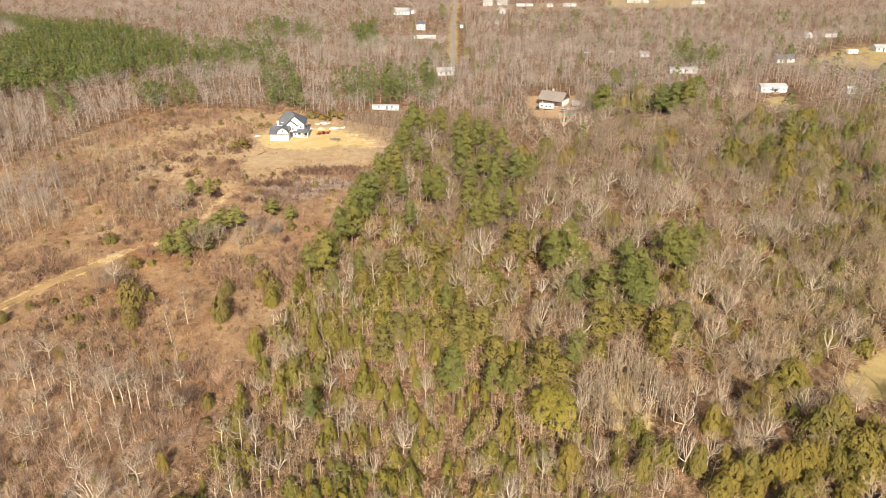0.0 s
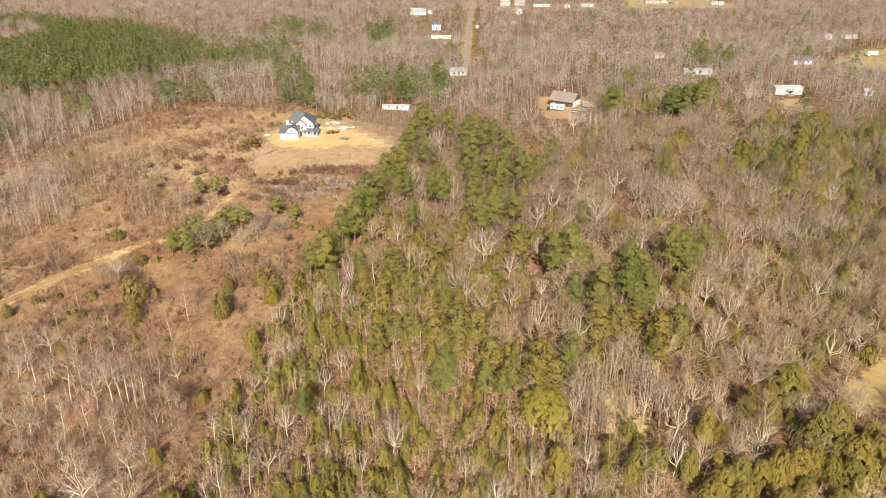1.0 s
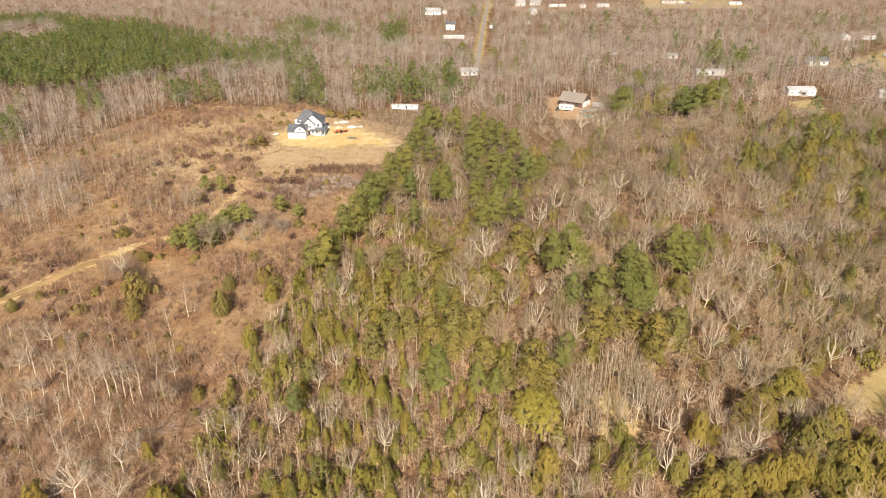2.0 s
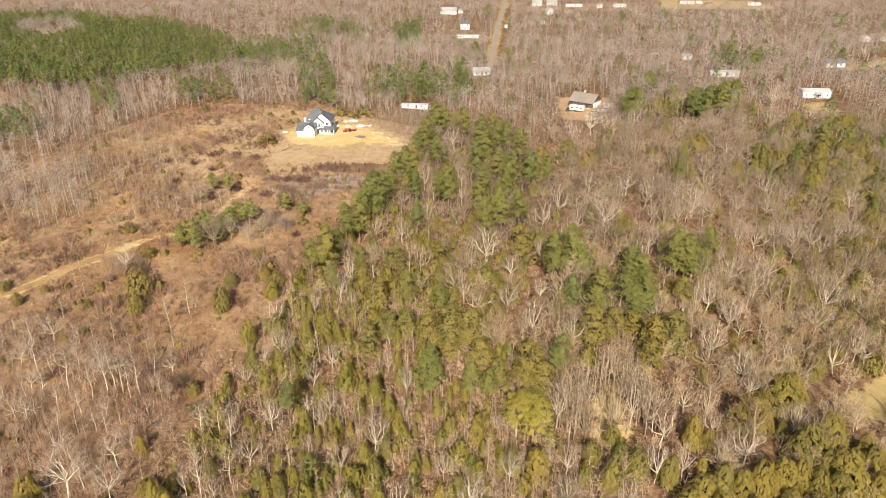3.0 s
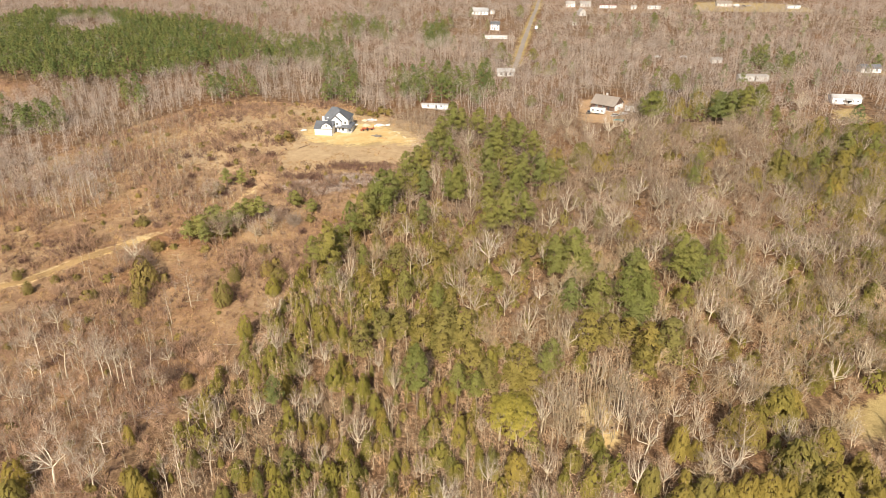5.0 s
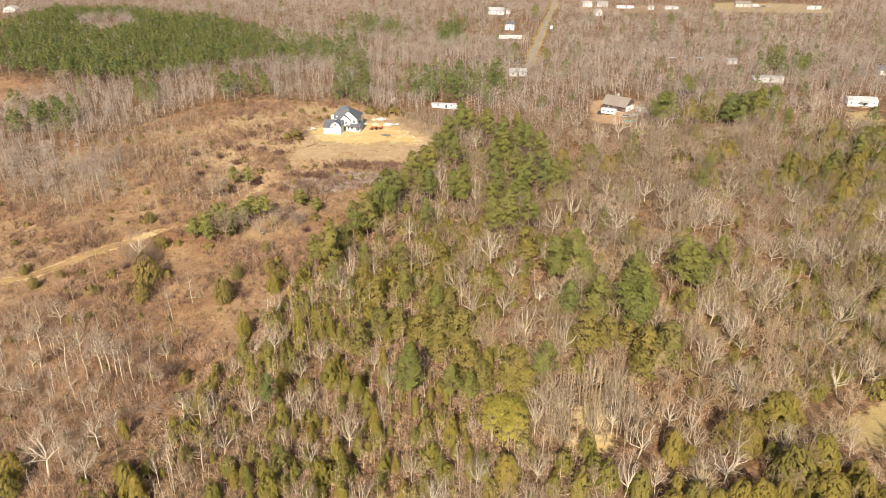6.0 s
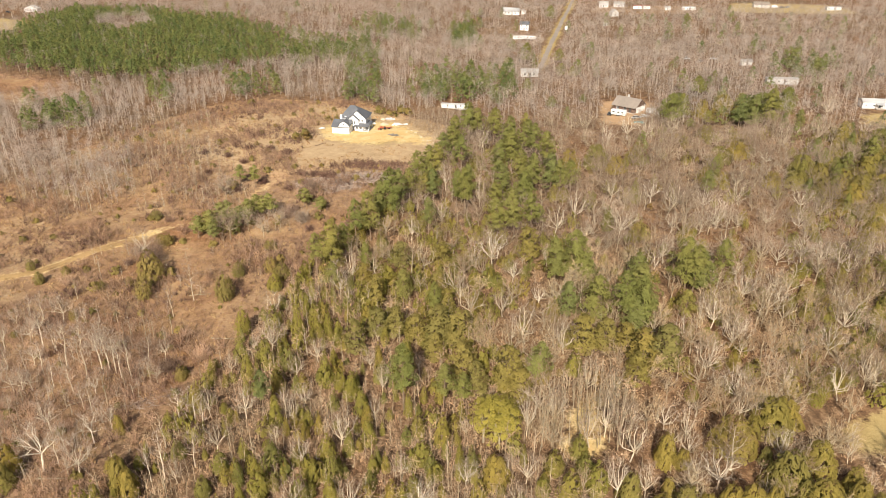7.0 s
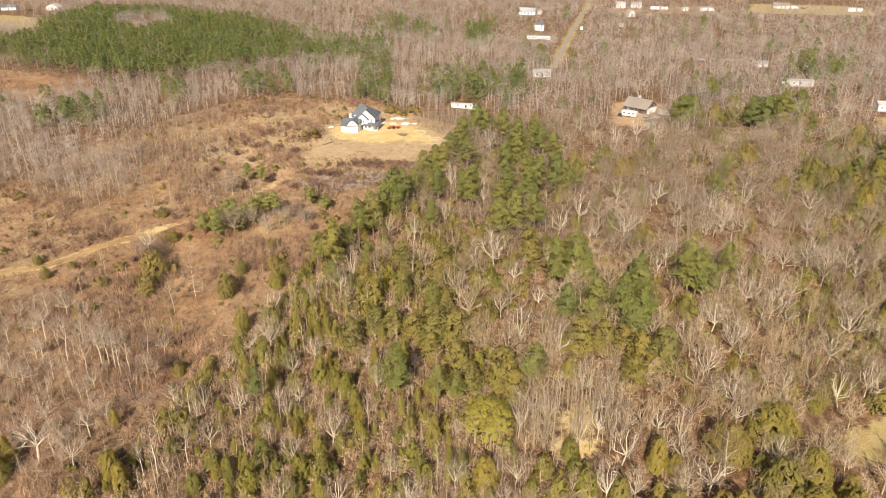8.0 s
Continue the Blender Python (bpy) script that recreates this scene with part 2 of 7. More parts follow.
# ---------- mesh helpers ----------
def raw_mesh(name, V, T, N, mats, mi=None, tint=None):
    """A mesh from arrays; N holds the normals of leaves, which follow their clump, and zeros for wood."""
    me = bpy.data.meshes.new(name)
    me.from_pydata(np.asarray(V, dtype=np.float64), [], np.asarray(T, dtype=np.int32), shade_flat=not N.any())
    for m in mats:
        me.materials.append(m)
    if mi is not None:
        me.polygons.foreach_set("material_index", np.asarray(mi, dtype=np.int32))
    if tint is not None:
        a = me.attributes.new("tint", "FLOAT", "POINT")
        a.data.foreach_set("value", np.asarray(tint, dtype=np.float32))
    me.update()
    if N.any():
        me.normals_split_custom_set_from_vertices(N)
    return me


def part(name, bm, mat, parent, label=""):
    """Links a bmesh as one mesh object under a thing or a part."""
    me = bpy.data.meshes.new(name)
    bmesh.ops.recalc_face_normals(bm, faces=bm.faces)
    bm.to_mesh(me)
    bm.free()
    me.materials.append(mat)
    ob = new(name, me)
    ob.parent = parent
    return tagged(ob, label)


def thing(name, x, y, turn, label, category, group="", lift=0.0):
    ob = new(name)
    ob.empty_display_size = 0.5
    ob.matrix_basis = pose(x, y, gz1(x, y) + lift, 0, 0, turn)
    return tagged(ob, label, category, group)


def box(x0, x1, y0, y1, z0, z1, bm=None, bevel=0.0):
    bm = bm or bmesh.new()
    v = [bm.verts.new((x, y, z)) for z in (z0, z1) for y in (y0, y1) for x in (x0, x1)]
    fs = [bm.faces.new([v[i] for i in q]) for q in ((0, 1, 3, 2), (4, 5, 7, 6), (0, 1, 5, 4), (2, 3, 7, 6), (0, 2, 6, 4), (1, 3, 7, 5))]
    if bevel:
        bmesh.ops.bevel(bm, geom=list({e for f in fs for e in f.edges}), offset=bevel, segments=2, affect="EDGES", profile=0.6)
    return bm


def prism(outline, axis, a, b, bm=None):
    """A closed outline in the two other axes, drawn out along axis ('x' or 'y') from a to b."""
    bm = bm or bmesh.new()
    put = (lambda p, s: (s, p[0], p[1])) if axis == "x" else (lambda p, s: (p[0], s, p[1]))
    A = [bm.verts.new(put(p, a)) for p in outline]
    B = [bm.verts.new(put(p, b)) for p in outline]
    bm.faces.new(A), bm.faces.new(B[::-1])
    k = len(outline)
    for i in range(k):
        bm.faces.new([A[i], A[(i + 1) % k], B[(i + 1) % k], B[i]])
    return bm


def slab(points, thick, bm=None):
    """A plane roof slope with thickness, its outline given by its upper corners."""
    bm = bm or bmesh.new()
    up = [bm.verts.new(p) for p in points]
    low = [bm.verts.new((p[0], p[1], p[2] - thick)) for p in points]
    bm.faces.new(up), bm.faces.new(low[::-1])
    k = len(points)
    for i in range(k):
        bm.faces.new([up[i], low[i], low[(i + 1) % k], up[(i + 1) % k]])
    return bm


def window(parent, x, z, w, h, y, face="-y", frame_mat=None, frame_name="window"):
    """A framed pane set on a wall that faces -y or +x; y is then the wall's place."""
    frame_mat = frame_mat or WHITE
    t = 0.09

    def put(a0, a1, z0, z1, d0, d1):
        if face == "-y":
            return box(a0, a1, y - d1, y - d0, z0, z1)
        return box(y + d0, y + d1, a0, a1, z0, z1)
    bm = put(x - w / 2 - t, x - w / 2, z - t, z + h + t, -0.05, 0.06)
    for q in ((x + w / 2, x + w / 2 + t, z - t, z + h + t), (x - w / 2, x + w / 2, z - t, z), (x - w / 2, x + w / 2, z + h, z + h + t), (x - 0.03, x + 0.03, z, z + h)):
        b2 = put(*q, -0.05, 0.06)
        me = bpy.data.meshes.new("tmp")
        b2.to_mesh(me)
        b2.free()
        bm.from_mesh(me)
        bpy.data.meshes.remove(me)
    f = part(frame_name, bm, frame_mat, parent)
    part("pane", put(x - w / 2, x + w / 2, z, z + h, -0.04, 0.03), GLASS, f, "dark glass pane")
    return f


# ---------- terrain ----------
def sm(t, a, b):
    t = np.clip((np.asarray(t, dtype=float) - a) / (b - a), 0, 1)
    return t * t * (3 - 2 * t)


def gz(x, y):
    """Height of the ground: a low rise under the house, a dip to the east, and small swells."""
    x, y = np.asarray(x, dtype=float), np.asarray(y, dtype=float)
    z = 8 - 7 * (1 - sm(y, 130, 310)) - 6 * sm(x, 30, 110) * (1 - sm(y, 150, 330)) + 5 * sm(x, 40, 150) * sm(y, 250, 370)
    swell = 0.5 * np.sin(x * 0.061 + 1.3) * np.sin(y * 0.047 + 0.4) + 0.25 * np.sin(x * 0.17 + y * 0.11)
    flat = np.exp(-(((x + 62) / 30) ** 2 + ((y - 318) / 20) ** 2))
    return z + swell * (1 - flat)


def gz1(x, y):
    return float(gz(x, y))


def inside(poly, x, y):
    x, y = np.asarray(x, dtype=float), np.asarray(y, dtype=float)
    r = np.zeros(x.shape, dtype=bool)
    k = len(poly)
    for i in range(k):
        (x0, y0), (x1, y1) = poly[i], poly[(i + 1) % k]
        c = (y0 > y) != (y1 > y)
        r ^= c & (x < (x1 - x0) * (y - y0) / ((y1 - y0) or 1e-9) + x0)
    return r


def edge_distance(poly, x, y, closed=True):
    d = np.full(np.shape(x), 1e9)
    k = len(poly)
    for i in range(k if closed else k - 1):
        (x0, y0), (x1, y1) = poly[i], poly[(i + 1) % k]
        dx, dy = x1 - x0, y1 - y0
        t = np.clip(((x - x0) * dx + (y - y0) * dy) / (dx * dx + dy * dy), 0, 1)
        d = np.minimum(d, np.hypot(x - x0 - t * dx, y - y0 - t * dy))
    return d


def soft_mask(poly, x, y, soft):
    d = edge_distance(poly, x, y)
    return np.clip(0.5 + np.where(inside(poly, x, y), d, -d) / (2 * soft), 0, 1)


# The plan: open ground, clearings and stands of trees.
FIELD = [(-52, 92), (-52, 117), (-48, 131), (-45, 140), (-45, 158), (-42, 180), (-40, 203), (-35, 225), (-29, 255), (-21, 296), (-22, 326), (-40, 338), (-58, 350), (-82, 368), (-101, 366), (-132, 362), (-150, 344), (-160, 319), (-174, 263), (-178, 220), (-165, 150), (-130, 80)]
YARD = [(-86, 316), (-80, 303), (-72, 293), (-52, 294), (-36, 297), (-22, 300), (-24, 306), (-34, 318), (-46, 330), (-56, 334), (-66, 330), (-80, 323)]
YARD_BARE = [(-81, 309), (-74, 298), (-58, 297), (-45, 302), (-35, 300), (-26, 301), (-30, 310), (-44, 324), (-54, 330), (-64, 328), (-78, 320)]
DARK_BRUSH = [(-62, 266), (-50, 266), (-34, 267), (-28, 274), (-40, 278), (-56, 274)]
CUT_BRUSH = [(-70, 248), (-56, 260), (-42, 264), (-32, 257), (-45, 246), (-62, 238)]
TRACK = [(-140, 158), (-120, 173), (-114, 181), (-108, 191), (-103, 198), (-98, 206), (-90, 210), (-84, 216), (-80, 230), (-78, 250)]
BROWN_FIELD = [(-335, 352), (-250, 326), (-238, 360), (-258, 381), (-345, 398)]
FAR_LAWN = [(-600, 560), (-440, 540), (-424, 556), (-460, 600), (-600, 640)]
PLANTATION = [(-330, 400), (-270, 383), (-222, 376), (-200, 390), (-178, 412), (-152, 440), (-150, 470), (-165, 500), (-195, 545), (-258, 604), (-358, 645), (-440, 645), (-430, 560), (-385, 486), (-400, 455)]
PLANTATION_GAP = [(-356, 544), (-320, 530), (-303, 553), (-345, 608), (-375, 610), (-385, 596)]
YOUNG_A = [(-150, 448), (-97, 458), (-108, 523), (-174, 530)]
YOUNG_B = [(-54, 366), (-20, 370), (2, 372), (0, 400), (-10, 438), (-31, 437), (-64, 428)]
YOUNG_C = [(-67, 594), (-53, 609), (-48, 525), (-60, 525)]
YOUNG_D = [(158, 504), (184, 482), (154, 415), (132, 425)]
YOUNG_E = [(-151, 359), (-122, 362), (-135, 398), (-166, 395)]
YOUNG_F = [(-212, 284), (-184, 280), (-195, 312), (-219, 310)]
YOUNG_G = [(-143, 548), (-90, 554), (-104, 627), (-164, 620)]
YOUNG_H = [(-88, 361), (-68, 363), (-88, 450), (-111, 448)]
YOUNG_I = [(-184, 337), (-171, 339), (-190, 376), (-205, 375)]
HOUSE_EAST = [(43, 348), (44, 392), (70, 390), (68, 358), (60, 344), (50, 342)]
TRAILER_LOT = [(157, 366), (179, 372), (172, 340), (156, 344)]
EAST_LAWN = [(196, 446), (204, 466), (230, 470), (248, 488), (275, 516), (330, 540), (330, 470), (290, 440), (258, 432), (228, 448)]
TOP_LAWN = [(158, 726), (171, 800), (262, 800), (270, 734)]
TOP_LOT = [(28, 735), (34, 800), (140, 790), (160, 722), (118, 705)]
WHITE_LOT = [(-60, 570), (-62, 666), (-11, 676), (4, 620), (3, 545), (-26, 555)]
STAND_EAST = [(128, 327), (149, 344), (160, 318), (140, 262), (124, 245), (109, 250), (111, 272)]
STAND_MIDEAST = [(79, 287), (92, 287), (84, 256), (73, 252)]
STAND_BACK = [(104, 366), (118, 372), (133, 361), (126, 328), (98, 332)]
STAND_CORNER = [(177, 330), (198, 322), (154, 239), (140, 239), (152, 277)]
STAND_RIDGE = [(-12, 329), (5, 334), (21, 304), (34, 264), (31, 230), (22, 202), (13, 206), (4, 274), (-5, 288)]
STAND_EDGE = [(-6, 323), (-16, 323), (-20, 267), (-27, 230), (-33, 221), (-36, 186), (-33, 170), (-25, 176), (-21, 200), (-12, 230), (-5, 267)]
SMALL_LAWN = [(95.5, 145), (98, 149.5), (104, 154.5), (113, 161), (130, 164), (130, 139), (108, 140), (97, 141)]
STRAW_PATCH = [(35, 121), (35, 133), (38, 142), (43, 147), (47, 138), (47, 124), (41, 119)]
ROAD = [(6.2, 470), (7.5, 527), (9.4, 626), (13.5, 777), (16.5, 900), (19, 1100)]

xs = np.concatenate([[-4500, -3000, -2000, -1300, -900, -720, -600], np.arange(-520, -200, 9), np.arange(-200, 200, 3), np.arange(200, 520, 9), [560, 640, 800, 1100, 1700, 2800, 4500]])
ys = np.concatenate([[-4500, -2500, -1200, -500, -200, -80, 0, 40], np.arange(66, 420, 3), np.arange(420, 900, 9), [930, 1000, 1150, 1400, 1900, 2800, 4500]])
GX, GY = np.meshgrid(xs, ys)
nx, ny = len(xs), len(ys)
idx = np.arange(nx * ny).reshape(ny, nx)
quads = np.stack([idx[:-1, :-1], idx[:-1, 1:], idx[1:, 1:], idx[1:, :-1]], -1).reshape(-1, 4)
gme = bpy.data.meshes.new("ground")
gme.from_pydata(np.stack([GX, GY, gz(GX, GY)], -1).reshape(-1, 3), [], quads)
gme.materials.append(GROUND)
gme.polygons.foreach_set("use_smooth", np.ones(len(quads), dtype=bool))


def layer(name, value):
    gme.attributes.new(name, "FLOAT", "POINT").data.foreach_set("value", np.asarray(value, dtype=np.float32).ravel())


layer("field", np.maximum(soft_mask(FIELD, GX, GY, 5), soft_mask(BROWN_FIELD, GX, GY, 8)))
layer("yard", np.maximum(np.maximum(soft_mask(YARD_BARE, GX, GY, 9) * 0.95, np.maximum(soft_mask(SMALL_LAWN, GX, GY, 4) * 0.15, soft_mask(STRAW_PATCH, GX, GY, 4) * 0.64)), np.maximum(np.clip(1 - edge_distance(TRACK, GX, GY, False) / 6.5, 0, 1) * np.where(GX < -98, 0.74, 0.6), np.clip(1.1 - edge_distance(ROAD, GX, GY, False) / 7, 0, 1) * 0.3)))
layer("pale", soft_mask([(-135, 300), (-120, 262), (-80, 255), (-24, 275), (-20, 326), (-58, 350), (-100, 366), (-130, 345)], GX, GY, 16) * 0.95)
layer("brush", np.maximum(soft_mask(DARK_BRUSH, GX, GY, 7) * 0.9, soft_mask(CUT_BRUSH, GX, GY, 4) * 0.55))
layer("soil", np.maximum.reduce([soft_mask(HOUSE_EAST, GX, GY, 7) * 0.95, soft_mask(WHITE_LOT, GX, GY, 10) * 0.42, soft_mask(TOP_LOT, GX, GY, 9) * 0.5, np.clip(1 - np.hypot(GX + 78, (GY - 250) / 2) / 9, 0, 1)]))
layer("lawn", np.maximum.reduce([soft_mask(YARD, GX, GY, 6) * 0.62, soft_mask(SMALL_LAWN, GX, GY, 4), soft_mask(FAR_LAWN, GX, GY, 8), soft_mask(EAST_LAWN, GX, GY, 12) * 0.68, soft_mask(TOP_LAWN, GX, GY, 9), soft_mask(TRAILER_LOT, GX, GY, 6) * 0.7, np.clip(1.25 - edge_distance(ROAD, GX, GY, False) / 8, 0, 1) * 0.62]))
gme.update()
tagged(new("ground", gme), "tan and rust-brown winter ground with dry grass and leaf litter", "ground", kind="structure")


def ribbon(name, line, width, lift, mat, label, category):
    P = []
    for (x0, y0), (x1, y1) in zip(line, line[1:]):
        k = max(1, int(math.hypot(x1 - x0, y1 - y0) / 3))
        P += [(x0 + (x1 - x0) * i / k, y0 + (y1 - y0) * i / k) for i in range(k)]
    P.append(line[-1])
    P = np.array(P)
    d = np.gradient(P, axis=0)
    d /= np.linalg.norm(d, axis=1)[:, None]
    side = np.stack([d[:, 1], -d[:, 0]], -1)
    wob = width / 2 * (1 + 0.12 * np.sin(np.arange(len(P)) * 1.7) + 0.08 * np.sin(np.arange(len(P)) * 0.6))
    rows = [P + side * wob[:, None] * s for s in (-1, -0.4, 0.4, 1)]
    V, F = [], []
    for r, up in zip(rows, (0.0, 1.0, 1.0, 0.0)):
        V.append(np.column_stack([r, gz(r[:, 0], r[:, 1]) + lift * (0.3 + 0.7 * up)]))
    k = len(P)
    for j in range(3):
        for i in range(k - 1):
            F.append((j * k + i, j * k + i + 1, (j + 1) * k + i + 1, (j + 1) * k + i))
    me = bpy.data.meshes.new(name)
    me.from_pydata(np.concatenate(V), [], F)
    me.materials.append(mat)
    return tagged(new(name, me), label, category, kind="structure")


ribbon("road", ROAD, 3.3, 0.16, ASPHALT, "straight worn grey asphalt country road with straw verges", "road")
ribbon("dirt_track", TRACK[:5], 3.0, 0.13, DIRT, "pale yellow dirt track through the scrub field", "track")


# ---------- plants: templates in arrays ----------
class Shape:
    """Collects tapered sticks, twig slivers and leaf sprays."""

    def __init__(self):
        self.V, self.T, self.N, self.k = [], [], [], 0

    def add(self, v, t, n=None):
        self.V.append(np.asarray(v, dtype=float))
        self.T.append(np.asarray(t, dtype=int) + self.k)
        self.N.append(np.zeros((len(v), 3)) if n is None else n)
        self.k += len(v)

    def clumps(self, C, R, out, n, size, g, flat=0.7, lift=0.35, jitter=0.3, upright=False, long=1.0, thin=1.0):
        """n leaf sprays over each clump: centre C, radius R, facing away from the trunk along out."""
        C, R, out = np.asarray(C, float)[:, None], np.asarray(R, float)[:, None, None], np.asarray(out, float)[:, None]
        d = g.normal(0, 1, (C.shape[0], n, 3)) + out * 0.9 + np.array([0, 0, lift])
        d /= np.linalg.norm(d, axis=2)[..., None] + 1e-9
        p = C + d * R * np.array([1, 1, flat]) * g.uniform(0.75, 1.05, (C.shape[0], n, 1))
        nr = d * 0.42 + out * 0.75 + np.array([0, 0, 0.4]) + g.normal(0, jitter * 0.8, d.shape)
        nr /= np.linalg.norm(nr, axis=2)[..., None] + 1e-9
        r = g.normal(0, 1, d.shape)
        if upright:
            r = r * 0.25 + out * 0.5 + np.array([0, 0, 1.0])
        a = r - nr * (r * nr).sum(2)[..., None]
        a /= np.linalg.norm(a, axis=2)[..., None] + 1e-9
        b = np.cross(nr, a)
        w = size * g.uniform(0.65, 1.3, (C.shape[0], n, 1))
        tilt = nr * w * g.uniform(-0.2, 0.7, w.shape)
        v = np.stack([p + a * w * 0.65 * long + tilt, p - a * w * 0.3 * long + b * w * 0.5 * thin, p - a * w * 0.3 * long - b * w * 0.5 * thin], 2).reshape(-1, 3)
        self.add(v, np.arange(len(v)).reshape(-1, 3), np.repeat(nr.reshape(-1, 3), 3, 0))

    def stick(self, p, q, r0, r1=0.0, sides=3):
        p, q = np.asarray(p, float), np.asarray(q, float)
        d = (q - p) / (np.linalg.norm(q - p) + 1e-9)
        a = np.cross(d, (0.3, 0.2, 1.0) if abs(d[2]) < 0.9 else (1.0, 0.1, 0))
        a /= np.linalg.norm(a)
        b = np.cross(d, a)
        ang = np.arange(sides) * 2 * np.pi / sides
        ring = np.cos(ang)[:, None] * a + np.sin(ang)[:, None] * b
        i = np.arange(sides)
        j = (i + 1) % sides
        if r1 <= 0:
            self.add(np.vstack([p + ring * r0, q]), np.stack([i, j, np.full(sides, sides)], -1))
        else:
            self.add(np.vstack([p + ring * r0, q + ring * r1]), np.vstack([np.stack([i, j, j + sides], -1), np.stack([i, j + sides, i + sides], -1)]))

    def blades(self, p, q, w, g, out=None):
        """Fine twigs or stems from p to q, one thin sliver each; with out, they lie flat to the crown's surface."""
        p, q = np.atleast_2d(p), np.atleast_2d(q)
        s = np.cross(q - p, g.normal(0, 1, p.shape) if out is None else out + g.normal(0, 0.45, p.shape))
        s *= w / (np.linalg.norm(s, axis=1)[:, None] + 1e-9)
        self.add(np.stack([p - s, p + s, q], 1).reshape(-1, 3), np.arange(3 * len(p)).reshape(-1, 3))

    def tuft(self, c, way, n, length, width, spread, g):
        """n needle sprays that fan out from c, mostly along way."""
        d = np.asarray(way, float) + g.normal(0, spread, (n, 3))
        d /= np.linalg.norm(d, axis=1)[:, None] + 1e-9
        s = np.cross(d, g.normal(0, 1, (n, 3)))
        s /= np.linalg.norm(s, axis=1)[:, None] + 1e-9
        ln = length * g.uniform(0.65, 1.25, n)[:, None]
        c = np.asarray(c, float) + g.normal(0, length * 0.15, (n, 3))
        w = width * g.uniform(0.7, 1.3, n)[:, None]
        v = np.stack([c - s * w * 0.5 + d * ln * 0.25, c + s * w * 0.5 + d * ln * 0.1, c + d * ln], 1).reshape(-1, 3)
        self.add(v, np.arange(3 * n).reshape(-1, 3))

    def done(self):
        if not self.V:
            return np.zeros((0, 3)), np.zeros((0, 3), int), np.zeros((0, 3))
        return np.vstack(self.V), np.vstack(self.T), np.vstack(self.N)


def bare_tree(g, H, spread, limbs, seconds, twigs, first=0.35, twig_r=0.03, rise=0.9, sides=5, lean=0.03, stems=1, thick=1.0):
    """A leafless tree: trunk and limbs in one shape, the twigs in another."""
    wood, fine = Shape(), Shape()
    for st in range(stems):
        off = g.normal(0, 0.25 * (stems > 1), 2)
        tip = np.array([off[0] + g.normal(0, lean * H) + off[0] * 3, off[1] + g.normal(0, lean * H) + off[1] * 3, H * g.uniform(0.88, 1.0)])
        knots = [np.array([off[0], off[1], -0.3])]
        for f in (0.3, 0.6, 0.82):
            knots.append(np.array([off[0], off[1], 0]) * (1 - f) + tip * f + np.array([*g.normal(0, 0.012 * H, 2), 0]))
        knots.append(tip)
        R = thick * (0.0125 * H + 0.02) / (stems ** 0.4)
        for i, (p, q) in enumerate(zip(knots, knots[1:])):
            wood.stick(p, q, R * (1 - 0.24 * i), R * (1 - 0.24 * (i + 1)) if i < 3 else 0, sides if i < 2 else 3)
        turn = g.uniform(0, 6.28)
        for k in range(max(1, limbs // stems)):
            f = first + (0.97 - first) * (k + g.uniform(0, 0.9)) / max(1, limbs // stems)
            j = min(3, int(np.searchsorted([0.3, 0.6, 0.82], f)))
            a0 = [0, 0.3, 0.6, 0.82, 1.0]
            w = (f - a0[j]) / (a0[j + 1] - a0[j])
            base = knots[j] * (1 - w) + knots[j + 1] * w
            turn += 2.4 + g.normal(0, 0.4)
            out = np.array([math.cos(turn), math.sin(turn), 0])
            ln = spread * (1.15 - 0.75 * (f - first) / (1 - first)) * g.uniform(0.7, 1.15)
            up = rise * g.uniform(0.6, 1.3)
            mid = base + out * ln * 0.5 + np.array([0, 0, up * ln * 0.38])
            end = mid + out * ln * 0.45 + np.array([0, 0, up * ln * 0.62]) + g.normal(0, 0.08 * ln, 3)
            r = R * (1 - f * 0.75) * 0.62
            wood.stick(base, mid, r, r * 0.6)
            wood.stick(mid, end, r * 0.6)
            for s in range(seconds):
                w2 = g.uniform(0.25, 0.95)
                b2 = base + (mid - base) * w2 * 2 if w2 < 0.5 else mid + (end - mid) * (w2 * 2 - 1)
                d2 = out * g.uniform(0.2, 0.8) + np.array([0, 0, g.uniform(0.3, 1.0)]) + g.normal(0, 0.55, 3)
                d2 /= np.linalg.norm(d2)
                l2 = ln * g.uniform(0.3, 0.55)
                e2 = b2 + d2 * l2
                if sides > 3:
                    fine.stick(b2, e2, max(r * 0.35, twig_r * 1.2))
                else:
                    fine.blades(b2, e2, twig_r * 1.3, g)
                b3 = b2 + (e2 - b2) * g.uniform(0.15, 1.0, (twigs, 1))
                d3 = d2 * 0.7 + g.normal(0, 0.65, (twigs, 3)) + np.array([0, 0, 0.2])
                d3 /= np.linalg.norm(d3, axis=1)[:, None]
                fine.blades(b3, b3 + d3 * l2 * g.uniform(0.4, 0.95, (twigs, 1)), twig_r, g)
    return wood.done(), fine.done()


